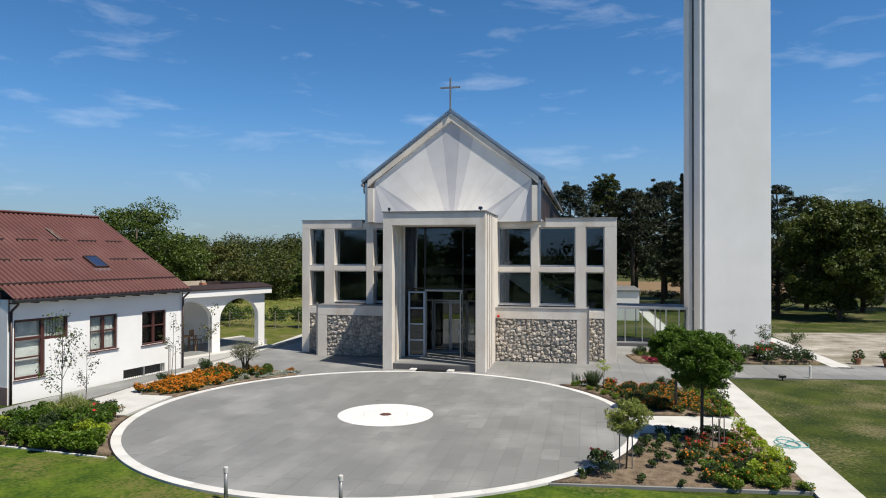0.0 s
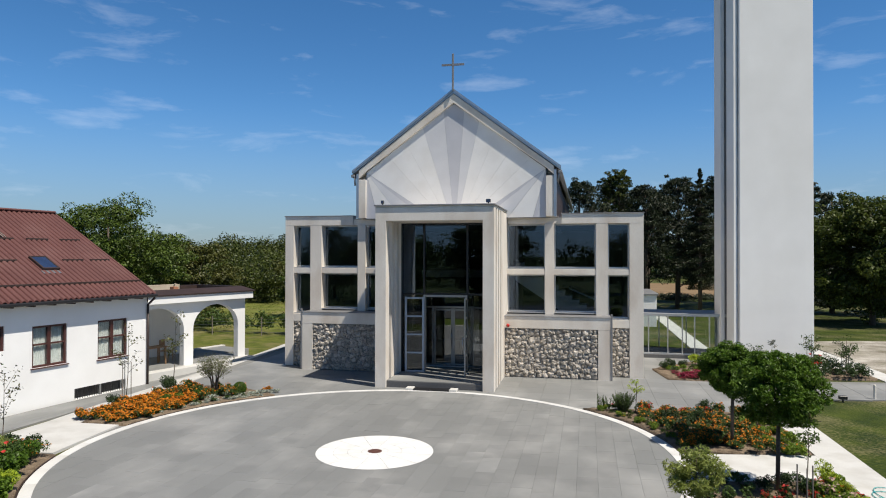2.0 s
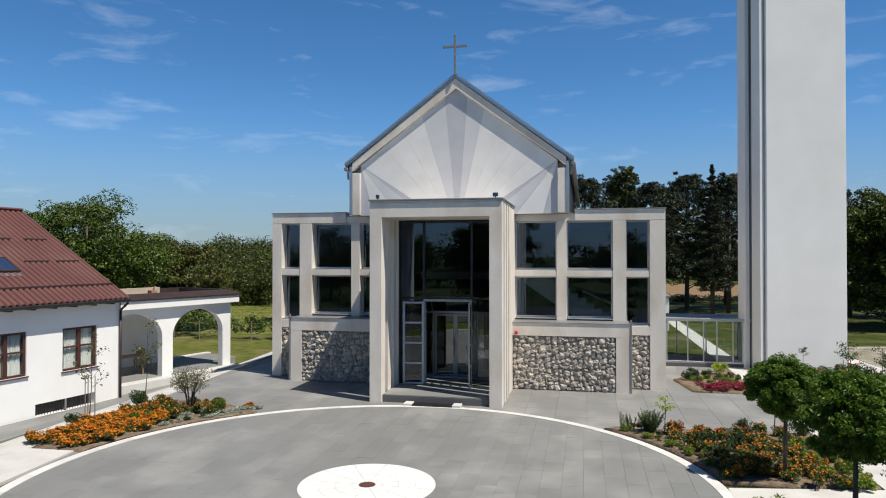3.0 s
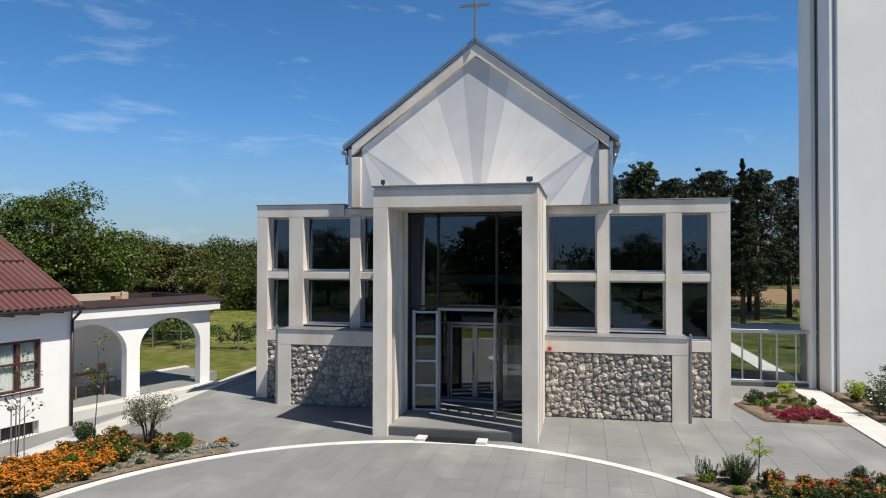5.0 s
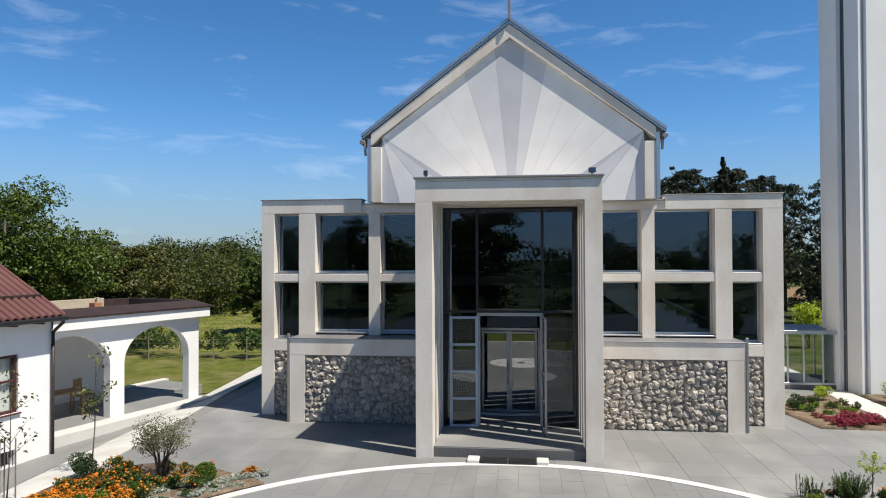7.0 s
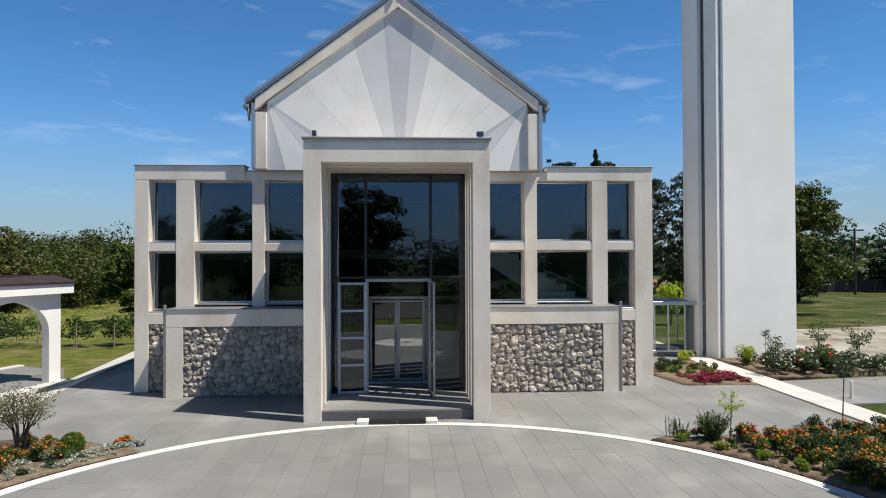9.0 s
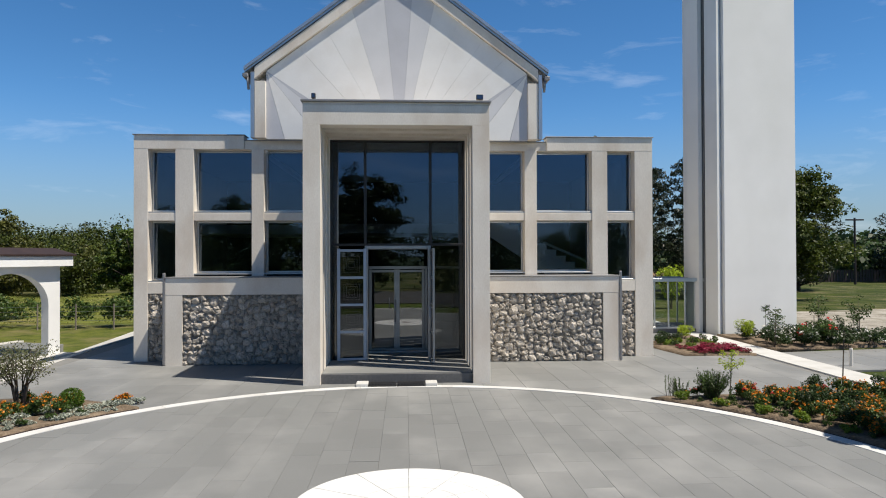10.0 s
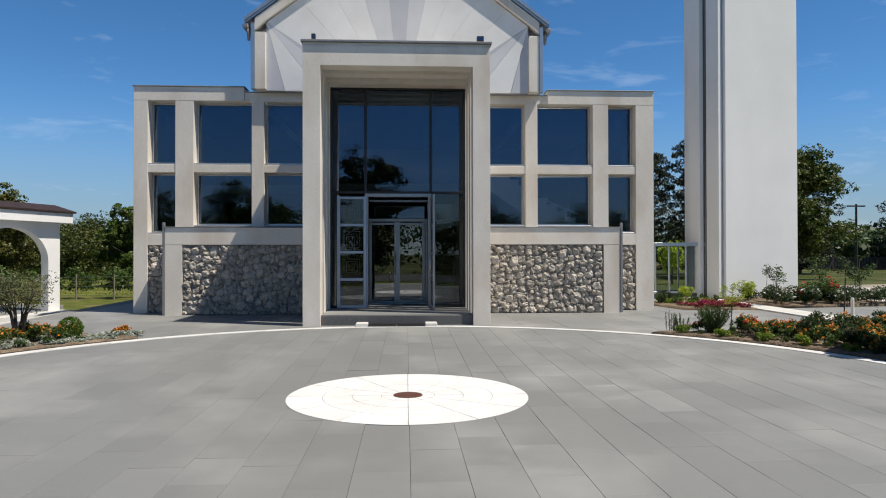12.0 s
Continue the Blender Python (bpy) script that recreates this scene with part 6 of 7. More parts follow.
def pine(x, y, h, w, bare, seed, group="pines behind the church", leaf=None, tiers=16, point=0.55, fine=0.16):
    """A pine: bare trunk below, whorls of limbs with dark needle tufts above."""
    rng = np.random.default_rng(seed)
    ob = thing("pine_tree", "tall dark green pine with a bare lower trunk", "tree", pose(x, y, -0.05), group)
    bm = bmesh.new()
    limb(bm, (0, 0, -0.2), (0.05, 0, h * 0.6), 0.17, 0.10, 9)
    limb(bm, (0.05, 0, h * 0.6), (0, 0.05, h * 0.97), 0.10, 0.03, 7)
    tufts, radii = [], []
    for k in range(tiers):
        f = k / (tiers - 1)
        z = bare + (h - bare) * f
        reach = w / 2 * ((1 - f) ** point) * (0.55 + 0.45 * min(1, f * 5)) * rng.uniform(0.75, 1.15)
        m = 7 if f < 0.7 else 5
        for j in range(m):
            a = 6.283 * j / m + k * 1.1 + rng.uniform(-0.3, 0.3)
            r = reach * rng.uniform(0.65, 1.08)
            t = Vector((r * math.cos(a), r * math.sin(a), z + rng.uniform(-0.25, 0.35)))
            limb(bm, (0, 0, z - 0.25), t, 0.035, 0.01, 4)
            for g in (0.5, 0.8, 1.0):
                tufts.append((t.x * g, t.y * g, z + (t.z - z) * g))
                radii.append(0.07 + 0.22 * reach)
    tufts.append((0, 0, h - 0.1))
    radii.append(0.15)
    part("trunk", bm, M_BARK, ob, smooth=True)
    at = clumps(rng, tufts, radii, 70, 0.5)
    leaves("crown", at, fine, leaf or L_PINE, ob, 0.28, 0.6, rng)
    return ob


def conifer(x, y, h, w, bare, seed, group, leaf=None, name="pine_tree", label="tall dark green pine with a dense rounded crown"):
    """An old pine with a full, rounded crown: trunk, limbs, and layered sprays of needles."""
    rng = np.random.default_rng(seed)
    ob = thing(name, label, "tree", pose(x, y, -0.05), group)
    bm = bmesh.new()
    limb(bm, (0, 0, -0.2), (0.08, 0, h * 0.6), 0.20, 0.12, 9)
    limb(bm, (0.08, 0, h * 0.6), (0, 0.05, h * 0.95), 0.12, 0.03, 7)
    k = 230
    f = rng.uniform(0, 1, k) ** (0.72 if bare > 1 else 1.2)
    prof = np.clip(np.sqrt(np.clip(1 - (1.25 * f - 0.28) ** 2, 0.02, 1)), 0.22, 1)
    a = rng.uniform(0, 6.283, k)
    rr = w / 2 * prof * np.sqrt(rng.uniform(0.06, 1.15, k)) * (1 + 0.22 * np.sin(3 * a + seed) * np.sin(9 * f + seed))
    c = np.stack([rr * np.cos(a), rr * np.sin(a), bare + (h - 0.35 - bare) * f + 0.12 * rr], 1)
    for p in c[:30]:
        limb(bm, (0, 0, max(0.6 * bare, p[2] - 0.9)), tuple(p), 0.05, 0.015, 4)
    part("trunk", bm, M_BARK, ob, smooth=True)
    tops = rng.normal(size=(7, 3)) * np.array([w * 0.08, w * 0.08, 0.20]) + np.array([0, 0, h - 0.35])
    c = np.concatenate([c, tops])
    rad = np.concatenate([rng.uniform(0.38, 0.78, k) * (1 - 0.3 * f) * w / 6.4, rng.uniform(0.2, 0.42, 7)])
    at = clumps(rng, c, rad, 64 if y < 42 else 26, 0.45)
    leaves("crown", at, 0.265 if y < 42 else 0.38, leaf or L_PINE, ob, 0.26, 0.15, rng, shape=(0, 0, 0.45))
    return ob


for i, (x, y, h, w) in enumerate([(4.3, 34.5, 10.6, 5.2), (6.8, 41.0, 11.2, 5.6), (9.6, 36.0, 10.2, 5.6), (12.4, 38.5, 11.2, 5.8), (15.2, 36.5, 10.8, 5.6), (18.3, 40.0, 10.6, 6.0), (7.6, 46.0, 10.8, 6.4), (13.5, 46.5, 11.2, 6.6), (2.0, 40.0, 9.8, 5.6), (10.4, 43.0, 10.6, 6.4), (16.8, 46.0, 11.0, 6.6), (21.5, 44.0, 10.4, 6.4)]):
    conifer(x, y, h, w, 2.1, 200 + i, "pines behind the church")
conifer(7.6, 38.2, 11.9, 3.6, 2.4, 219, "pines behind the church", L_WOOD, "birch_tree", "slender grey-green birch among dark pines")
pine(13.0, 30.6, 10.6, 3.6, 2.2, 220, point=0.9, tiers=18)
for i, (x, y, h, w) in enumerate([(20.0, 31.0, 9.7, 5.0), (23.5, 36.0, 9.4, 5.4), (27.0, 34.0, 8.8, 4.6), (30.8, 37.0, 8.6, 5.0), (50.0, 50.0, 8.2, 6.0)]):
    conifer(x, y, h, w, 0.5, 230 + i, "trees beyond the yard")
big_tree("linden_tree", "broad dark green linden tree on the lawn", 22.9, 26.8, 8.3, 7.8, 0.9, L_LINDEN, 0.19, 480, 92, 301, 0.2, ragged=0.1, full=1.25)
big_tree("walnut_tree", "spreading walnut tree behind the parish house", -20.6, 10.6, 8.0, 8.5, 1.2, L_WALNUT, 0.125, 570, 112, 303, 0.22, ragged=0.3)
big_tree("oak_tree", "tall green tree at the wood's edge behind the church", OAK[0], OAK[1], 5.3, 4.2, 0.2, L_WALNUT, 0.15, 280, 80, 309, 0.2)
big_tree("walnut_tree", "spreading walnut tree behind the parish house", -28.5, 14.0, 7.4, 8.0, 1.2, L_WALNUT, 0.20, 220, 50, 304, 0.22, ragged=0.5)
big_tree("hazel_tree", "yellowing broadleaf tree at the wood's edge", -21.4, 20.0, 5.7, 6.2, 0.3, L_AUTUMN, 0.14, 380, 85, 305, 0.15)
for i, (x, y, h, w, leaf) in enumerate([(-14.0, -40.0, 8.5, 7.5, L_WALNUT), (-3.2, -31.5, 9.2, 7.0, L_WOOD), (-23.0, -43.0, 8.0, 8.0, L_WOOD), (9.0, -52.0, 7.0, 8.0, L_WOOD), (19.0, -50.0, 6.5, 8.0, L_WALNUT), (-33.0, -46.0, 8.5, 8.0, L_WOOD), (30.0, -48.0, 7.0, 8.0, L_WOOD)]):
    big_tree("street_tree", "green broadleaf tree across the road", x, y, h, w, 0.6, leaf, 0.22, 310, 62 if i < 2 else 26, 320 + i, 0.2, ragged=0.1, full=1.35)


def wood(name, label, spots, leaf, size, per, seed, category="woodland"):
    """A distant belt of trees as one mass of leaf clumps over the spots given: x, y, height, width."""
    rng = np.random.default_rng(seed)
    pts, ways = [], []
    for x, y, h, w in spots:
        k = 14
        v = rng.normal(size=(k, 3))
        v[:, 2] = np.abs(v[:, 2]) * 0.9
        v /= np.linalg.norm(v, axis=1)[:, None]
        c = np.array([x, y, h * 0.48]) + v * np.array([w * 0.40, w * 0.40, h * 0.44]) * rng.uniform(0.55, 1.0, k)[:, None]
        c[:4, 2] = h * rng.uniform(0.02, 0.3, 4)
        r = rng.uniform(0.13, 0.22, k) * w
        pts.append(clumps(rng, c, r, per // k, 0.8))
        ways.append((pts[-1] - np.repeat(c, per // k, axis=0)) / np.repeat(r, per // k)[:, None])
    ob = leaves(name, np.concatenate(pts), size, leaf, None, 0.7, 0.1, rng, out=1.3 * np.concatenate(ways))
    return tagged(ob, label, category, kind="stuff")


def belt(n, x0, x1, y0, y1, h0, h1, w0, w1, seed):
    r = random.Random(seed)
    return [(r.uniform(x0, x1), r.uniform(y0, y1), r.uniform(h0, h1), r.uniform(w0, w1)) for _ in range(n)]


wood("woodland", "dense green wood along the meadow", belt(56, -54, -8, 44, 60, 3.2, 4.7, 4, 7, 1) + belt(60, -76, 0, 60, 95, 4.6, 6.4, 6, 9, 2), L_WOOD, 0.23, 1230, 401)
wood("woodland", "leafy edge of the wood", belt(46, -48, -8, 41, 46, 2.0, 3.3, 3, 5, 21), L_WOOD, 0.20, 760, 411)
wood("woodland", "wooded hill in the distance", belt(112, -120, -10, 95, 150, 7.2, 10.2, 8, 13, 3), L_WOOD, 0.42, 700, 402)
wood("woodland", "yellowing trees in the wood", belt(7, -70, -14, 43, 56, 3.2, 4.5, 4, 6, 4), L_AUTUMN, 0.25, 1100, 403)
wood("woodland", "dark wood behind the pines", belt(70, -10, 110, 108, 140, 6.0, 9.0, 9, 14, 5), L_DARK, 1.2, 200, 404)
wood("woodland", "dark trees beyond the yard", belt(34, 30, 80, 52, 62, 2.8, 3.9, 5, 8, 6), L_DARK, 0.8, 260, 405)
wood("woodland", "wood across the road", belt(60, -110, 110, -110, -75, 6.0, 9.0, 9, 14, 7), L_WOOD, 0.6, 320, 406)
# out-of-view hedge, added to keep bright lawn out of the window reflections
wood("hedge", "unseen dark hedge added to darken the window reflections", belt(120, -60, 60, -37, -33, 4.0, 5.4, 3.0, 4.2, 17), L_DARK, 0.22, 300, 409, "hedge")
wood("undergrowth", "dark undergrowth beneath the pines", belt(60, 3, 32, 49, 53, 0.25, 0.55, 1.5, 2.5, 12), L_PINE, 0.16, 220, 410)
wood("vine_row", "row of low bushes along a mesh fence", belt(70, -30, -9.5, 16.5, 18.0, 0.6, 1.1, 0.8, 1.3, 8), L_SHRUB, 0.12, 180, 407, "bushes")
wood("vine_row", "taller bushes along the meadow fence", belt(26, -36, -17, 18.2, 20.5, 0.9, 1.5, 1.2, 1.8, 9), L_SHRUB, 0.14, 240, 412, "bushes")


def turf(name, label, regions, n, seed, size, blade):
    rng = np.random.default_rng(seed)
    pts = []
    for x0, x1, y0, y1 in regions:
        m = int(n * (x1 - x0) * (y1 - y0))
        x, y = rng.uniform(x0, x1, m), rng.uniform(y0, y1, m)
        keep = (np.sin(1.7 * x + 0.6 * np.sin(2.3 * y)) + np.sin(2.1 * y + 1.3 * np.sin(1.1 * x)) + rng.normal(size=m) * 0.8) > -0.7
        keep &= np.hypot(x - CX, y - CY) > R_OUT + 0.06
        x, y = x[keep], y[keep]
        z = np.array([ground_z(a) for a in x]) - 0.008
        pts.append(np.stack([x, y, z], 1))
    ob = leaves(name, np.concatenate(pts), size, blade, None, 0.25, 0.6, rng, shape=(0, 0, 1.3))
    return tagged(ob, label, "grass", kind="stuff")


turf("meadow_grass", "tall pale meadow grass", [(-36.0, -8.0, 19.0, 44.0)], 60, 78, 0.16, L_MEADOW)

# wire fence along the meadow
for i in range(16):
    x = -27 + 1.6 * i
    post = tagged(link("fence_post", limb(bmesh.new(), (0, 0, -0.1), (0, 0, 1.15), 0.035, 0.03, 7), M_WEATHERED), "weathered wooden fence post", "fence post", "meadow fence posts")
    post.matrix_basis = pose(x, 15.6 + 0.05 * i, ground_z(x) - 0.05)
wires = thing("wire_fence", "thin wire strands of the meadow fence", "fence", pose(0, 0, 0))
for k in range(5):
    z = 0.2 + 0.2 * k
    bm = bmesh.new()
    limb(bm, (-27, 15.6, z - 0.45), (-12.5, 16.05, z - 0.45), 0.006, 0.006, 4)
    limb(bm, (-12.5, 16.05, z - 0.45), (-3, 16.35, z - 0.05), 0.006, 0.006, 4)
    part("wire", bm, M_STEEL, wires)


# ---- small things outdoors ----
for x in (-0.66, 1.53):
    b = thing("bollard", "slim stainless steel bollard with a flat cap", "bollard", pose(x, -14.05, -0.03), "bollards at the plaza's edge")
    part("post", turned(bmesh.new(), [(0.035, 0), (0.035, 0.50)], 16), M_CAP, b, smooth=True)
    part("cap", turned(bmesh.new(), [(0.042, 0.502), (0.042, 0.59), (0.036, 0.60)], 16), M_WHITE, b)
    part("foot", turned(bmesh.new(), [(0.07, 0.0), (0.07, 0.012)], 16), M_STEEL, b)
for x, y in ((11.1, 1.55), (13.6, 1.48)):
    tagged(link("marker_post", turned(bmesh.new(), [(0.04, -0.05), (0.04, 0.40), (0.03, 0.43)], 14, x, y), M_CONCRETE), "short pale marker post beside the lawn", "post", "posts beside the lawn")
spot = thing("ground_spotlight", "black spotlight on the lawn's edge", "spotlight", pose(12.55, 1.0, -0.03))
part("spike", boxes((-0.02, 0.02, -0.02, 0.02, -0.05, 0.08)), M_BLACK, spot)
part("housing", boxes((-0.12, 0.12, -0.06, 0.06, 0.06, 0.17), bevel=0.015), M_BLACK, spot)
for x, y, k in ((16.5, 5.3, 0.72), (17.4, 4.8, 0.9)):
    pot = thing("flower_pot", "terracotta pot with a leafy plant", "flower pot", pose(x, y, -0.01), "pots by the gravel yard")
    part("pot", turned(bmesh.new(), [(0.13 * k, 0), (0.19 * k, 0.28 * k), (0.21 * k, 0.28 * k), (0.21 * k, 0.33 * k), (0.17 * k, 0.33 * k), (0.16 * k, 0.28 * k)], 20), M_TERRACOTTA, pot, smooth=False)
    rng = np.random.default_rng(int(x * 10))
    leaves("foliage", clumps(rng, rng.normal(size=(6, 3)) * 0.13 * k + np.array([0, 0, 0.48 * k]), np.full(6, 0.16 * k), 70), 0.08, L_SHRUB, pot, 0.5, 0.5, rng)
    leaves("blossom", rng.normal(size=(10, 3)) * 0.13 * k + np.array([0, 0, 0.56 * k]), 0.06, L_RED, pot, 0.9, 0.8, rng)
hose = bmesh.new()
prev = None
for i in range(96):
    a = i * 0.30
    r = 0.15 + 0.11 * math.sin(i * 0.115) + 0.04 * math.sin(i * 0.41)
    p = Vector((10.30 + 0.12 * math.sin(i * 0.083) + r * 1.2 * math.cos(a), -8.1 + 0.20 * math.cos(i * 0.061) + r * 1.6 * math.sin(a), 0.026 + 0.012 * (i % 9) / 9))
    if prev:
        limb(hose, prev, p, 0.008, 0.008, 5)
    prev = p
tagged(link("garden_hose", hose, M_HOSE, smooth=True), "loosely coiled turquoise garden hose on the path", "hose")
pole = thing("utility_pole", "distant utility pole with a cross-arm", "pole", pose(41.6, 46.0, -0.1))
part("post", limb(bmesh.new(), (0, 0, -0.2), (0, 0, 6.2), 0.12, 0.09, 8), M_BROWN, pole)
part("cross_arm", boxes((-0.85, 0.85, -0.06, 0.06, 5.95, 6.08)), M_BROWN, pole)
fence = thing("board_fence", "dark brown board fence beyond the lawn", "fence", pose(38.0, 51.0, -0.05))
part("rail", boxes((0, 13.0, 0.03, 0.07, 0.3, 0.4), (0, 13.0, 0.03, 0.07, 0.95, 1.05)), M_BROWN, fence)
for i in range(44):
    part("board", boxes((0.3 * i, 0.3 * i + 0.22, 0.0, 0.028, 0.05, 1.25)), M_BROWN, fence)
place(LIME[1], *YELLOW_SHRUB, 2.6, 4.6)

for ob in MASTERS:
    for o in list(ob.children_recursive) + [ob]:
        bpy.data.objects.remove(o)


# ---- pieces: slabs, kerb stones, field stones ----
def mesh_of(name, bm, material):
    me = bpy.data.meshes.new(name)
    bm.to_mesh(me)
    bm.free()
    me.materials.append(material)
    return me


# long slabs of the plaza, running towards the porch
SW = 0.41
slab_mesh = {ln: mesh_of("slab", boxes((0.0012, SW - 0.0012, 0.0012, ln - 0.0012, -0.05, 0.0), bevel=0.0015), M_SLAB) for ln in (0.62, 0.82, 1.02)}
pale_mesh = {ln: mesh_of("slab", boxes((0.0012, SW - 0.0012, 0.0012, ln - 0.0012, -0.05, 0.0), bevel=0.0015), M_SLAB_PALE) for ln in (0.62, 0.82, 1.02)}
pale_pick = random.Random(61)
rnd5 = random.Random(11)
rest = bmesh.new()
made = 0
x = CX + 0.02 - SW * 17
while x < CX + R_IN:
    y = CY - R_IN - rnd5.uniform(0, 0.8)
    while y < CY + R_IN:
        ln = rnd5.choice((0.62, 0.82, 0.82, 1.02))
        corners = [(x + 0.002, y + 0.002), (x + SW - 0.002, y + 0.002), (x + SW - 0.002, y + ln - 0.002), (x + 0.002, y + ln - 0.002)]
        inside = all(math.hypot(a - CX, b - CY) < R_IN - 0.004 for a, b in corners)
        if inside and -12.2 < y < -3.0 and made < 300:
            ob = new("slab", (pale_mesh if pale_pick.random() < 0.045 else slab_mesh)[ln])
            ob.parent = plaza
            mx, my = x + SW / 2, y + ln / 2
            z0, ex, ey = dish(mx, my), dish(mx + 0.05, my) - dish(mx - 0.05, my), dish(mx, my + 0.05) - dish(mx, my - 0.05)
            ob.matrix_basis = Matrix.Translation((mx, my, z0 + rnd5.uniform(-0.0012, 0.0012))) @ Euler((math.atan(ey / 0.1), -math.atan(ex / 0.1), 0)).to_matrix().to_4x4() @ Matrix.Translation((-SW / 2, -ln / 2, 0))
            made += 1
        else:
            poly = corners if inside else clip_circle(corners, R_IN - 0.002)
            if len(poly) >= 3:
                prism(rest, poly, -0.05, rnd5.uniform(-0.001, 0.001))
        y += ln
    x += SW
for v in rest.verts:
    v.co.z += dish(v.co.x, v.co.y)
tagged(part("slab_rest", rest, M_SLABS, plaza), kind="stuff")

# white kerb ring
ring = tagged(new("plaza_ring"), "white concrete kerb ring round the plaza", "kerb", kind="structure")
n_ring = 44
a = 360 / n_ring
outline = arc(R_IN + 0.003, 0.015, a - 0.015, 5) + arc(R_OUT, a - 0.015, 0.015, 5)
bm = prism(bmesh.new(), [(px - CX, py - CY) for px, py in outline], -0.12, 0.008)
ring_mesh = mesh_of("kerb_stone", bm, M_KERB)
for i in range(n_ring):
    ob = new("kerb_stone", ring_mesh)
    ob.parent = ring
    ob.matrix_basis = pose(CX, CY, 0, 0, 0, a * i)

# white disc at the centre
disc = tagged(new("centre_disc"), "round white stone inlay with a bronze centre", "paving inlay", kind="structure")
DX, DY, DZ, N_SEC = 0.21, -6.96, -0.076, 12
for r0, r1 in ((0.165, 0.30), (0.30, 0.62), (0.62, 0.94), (0.94, 1.335)):
    da = 360 / N_SEC
    gap = math.degrees(0.0045 / r1)
    pts = [(r0 * math.cos(radians(t)), r0 * math.sin(radians(t))) for t in np.linspace(gap, da - gap, 6)]
    pts += [((r1 - 0.005) * math.cos(radians(t)), (r1 - 0.005) * math.sin(radians(t))) for t in np.linspace(da - gap, gap, 6)]
    me = mesh_of("inlay_stone", prism(bmesh.new(), pts, -0.03, 0.014), M_MARBLE)
    for i in range(N_SEC):
        ob = new("inlay_stone", me)
        ob.parent = disc
        ob.matrix_basis = pose(DX, DY, DZ, 0, 0, da * i)
part("centre_plate", turned(bmesh.new(), [(0.16, DZ), (0.16, DZ + 0.018), (0.14, DZ + 0.022)], 32, DX, DY), M_RUST, disc, "brown bronze centre plate")
part("inlay_bed", turned(bmesh.new(), [(1.333, DZ - 0.04), (1.333, DZ + 0.011)], 64, DX, DY), M_SLAB, disc)

# square slabs of the forecourt
S = 0.86


def in_fore(px, py):
    if math.hypot(px - CX, py - CY) < R_OUT - 0.55:
        return False
    if -8.55 < px < 9.6 and -3.4 < py < 3.9:
        return True
    return -8.9 < px < -6.7 and 3.4 < py < 15.5 or 6.7 < px < 9.6 and 3.4 < py < 9.0


fore_mesh = mesh_of("slab", boxes((0.0025, S - 0.0025, 0.0025, S - 0.0025, -0.05, 0.0), bevel=0.002), M_SLAB)
for i in range(-11, 13):
    for j in range(-6, 19):
        px, py = 0.1 + S * i, 0.2 + S * j
        if in_fore(px + S / 2, py + S / 2):
            ob = new("slab", fore_mesh)
            ob.parent = pavement
            ob.location = (px, py, -0.012 + rnd5.uniform(-0.0015, 0.0015))
side_mesh = mesh_of("slab", boxes((0.004, 0.946, 0.004, 0.896, -0.05, 0.0), bevel=0.003), M_SLAB)
for i in range(16):
    for j in range(3):
        ob = new("slab", side_mesh)
        ob.parent = pavement
        ob.location = (10.62 + 0.95 * i, 1.0 + 0.9 * j + 0.128 * 0.95 * i, -0.010)

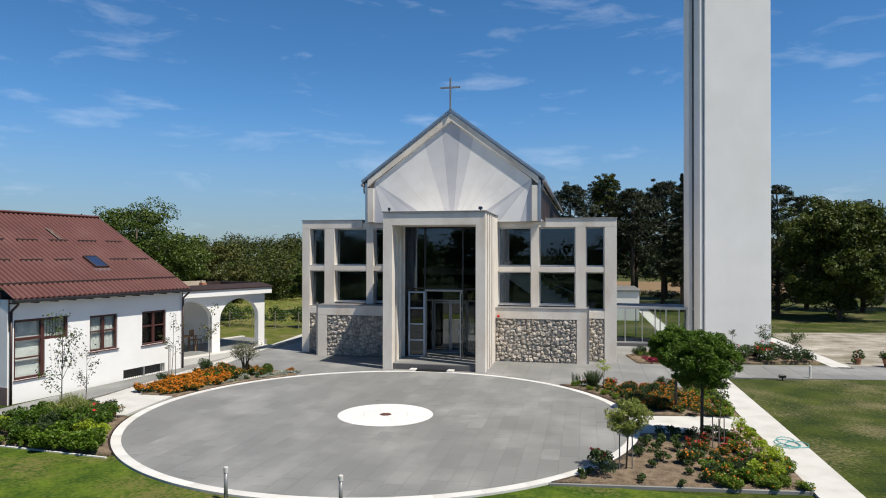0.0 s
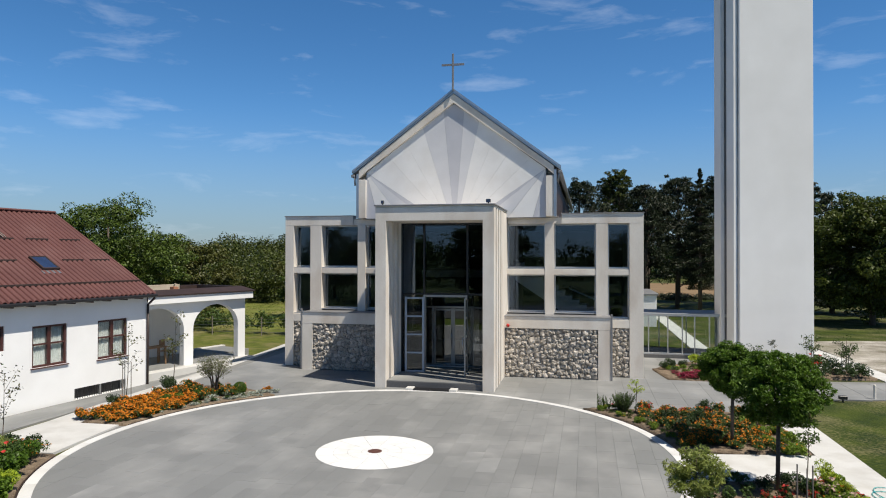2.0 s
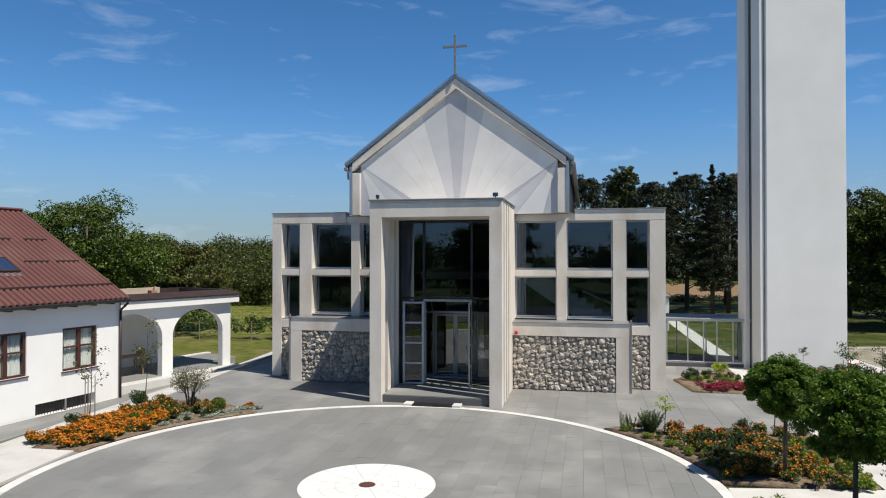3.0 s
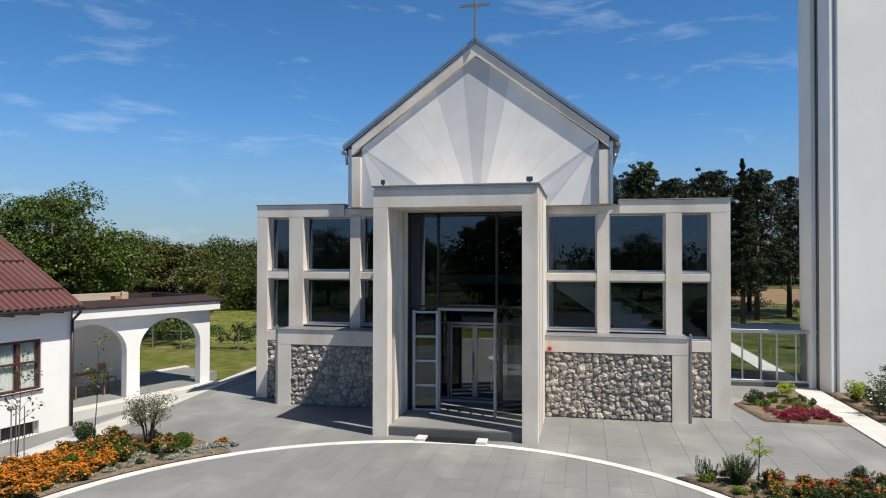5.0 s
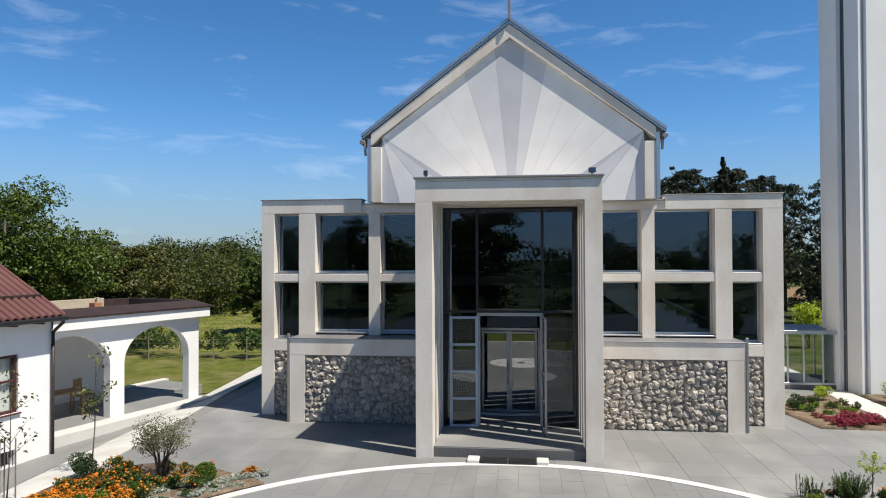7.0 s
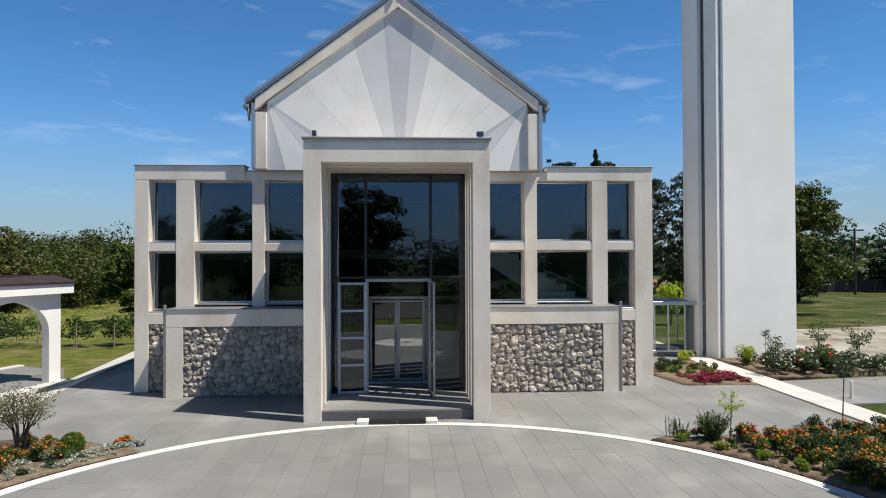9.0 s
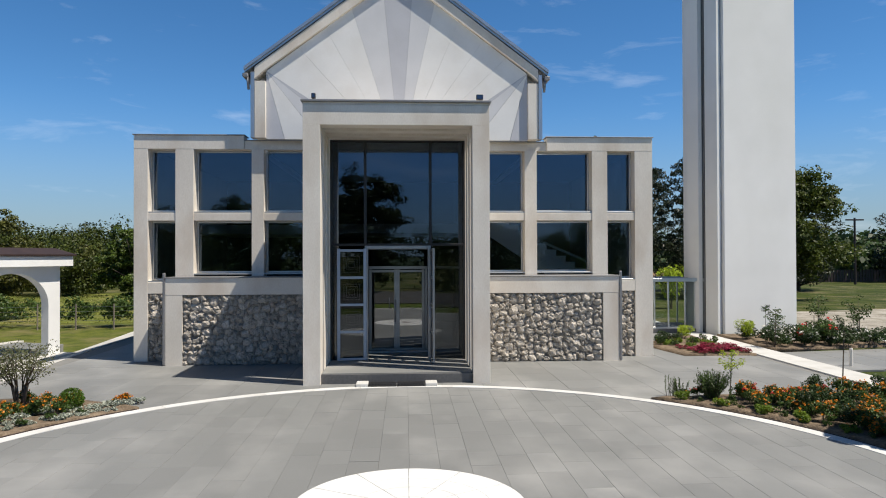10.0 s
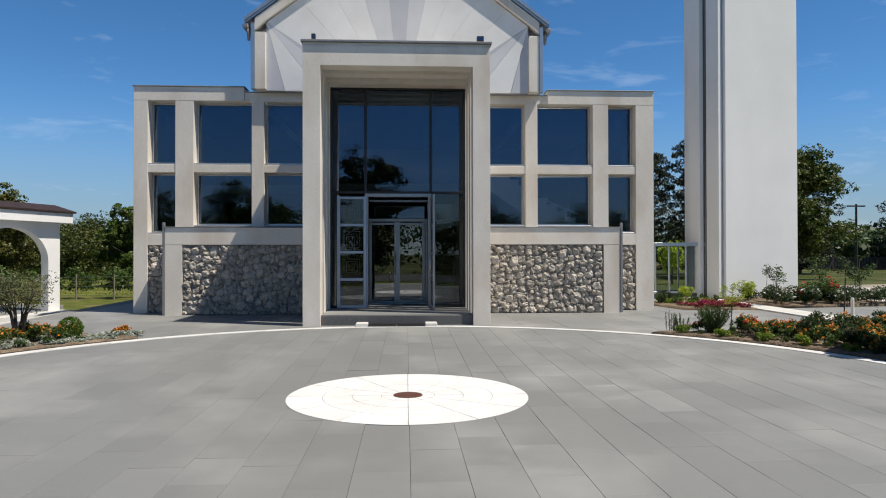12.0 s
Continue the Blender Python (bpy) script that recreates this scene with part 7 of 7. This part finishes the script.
# field stones in the low walls
def stone_mesh(seed):
    """A blunt, rough-faced field stone."""
    rng = np.random.default_rng(seed)
    bm = bmesh.new()
    bmesh.ops.create_cube(bm, size=1.0)
    bmesh.ops.subdivide_edges(bm, edges=bm.edges[:], cuts=2, use_grid_fill=True)
    lean = rng.uniform(-0.22, 0.22, 2)
    for v in bm.verts:
        d = v.co.normalized()
        p = sum(abs(c) ** 3.0 for c in d) ** (-1 / 3.0)
        v.co = d * p * 0.5
        v.co += Vector(rng.normal(size=3) * np.array([0.055, 0.065, 0.055]))
        v.co.x += lean[0] * v.co.z
        v.co.z += lean[1] * v.co.x
    return mesh_of("stone", bm, M_STONE)


STONES = [stone_mesh(500 + i) for i in range(18)]


def stone_wall(parent, x0, x1, y, z0, z1, seed):
    """Field stones packed by chance: large ones first, smaller ones into the gaps."""
    r = random.Random(seed)
    c = 0.053
    nx, nz = int((x1 - x0) / c), int((z1 - z0) / c)
    cx, cz = (x1 - x0) / nx, (z1 - z0) / nz
    taken = [[False] * nz for _ in range(nx)]
    for sizes in (((4, 3), (4, 4), (4, 3)), ((3, 3), (3, 3), (3, 2), (2, 3)), ((2, 2), (3, 2), (2, 2)), ((2, 1), (1, 2), (1, 1))):
        order = [(i, k) for i in range(nx) for k in range(nz)]
        r.shuffle(order)
        limit = len(order) if sizes[0] != (4, 3) else int(len(order) * 0.10)
        for i, k in order[:limit]:
            w, h = r.choice(sizes)
            if i + w > nx or k + h > nz or any(taken[a][b] for a in range(i, i + w) for b in range(k, k + h)):
                continue
            for a in range(i, i + w):
                for b in range(k, k + h):
                    taken[a][b] = True
            if w * h <= 2 and r.random() < 0.2:
                continue
            ob = new("stone", r.choice(STONES))
            ob.parent = parent
            f = 1.16 if w * h > 2 else 1.3
            ob.matrix_basis = Matrix.LocRotScale((x0 + (i + w / 2) * cx, y + 0.01 + r.uniform(-0.015, 0.02), z0 + (k + h / 2) * cz), Euler((r.uniform(-0.25, 0.25), r.uniform(-0.22, 0.22) if w * h > 2 else r.uniform(-1, 1), r.uniform(-0.25, 0.25))), (w * cx * f, 0.21 if w * h > 2 else 0.15, h * cz * f))


backings = sorted([o for o in church.children if o.name.startswith("stone_backing")], key=lambda o: o.bound_box[0][0])
for ob, (x0, x1, yy) in zip(backings, ((-6.56, -5.88, Y_WING + 0.10), (-5.42, -2.02, Y_POD + 0.10), (2.02, 5.31, Y_POD + 0.10), (5.80, 6.43, Y_WING + 0.10))):
    stone_wall(ob, x0, x1, yy, 0.0, 1.75, int(100 + x0 * 10))
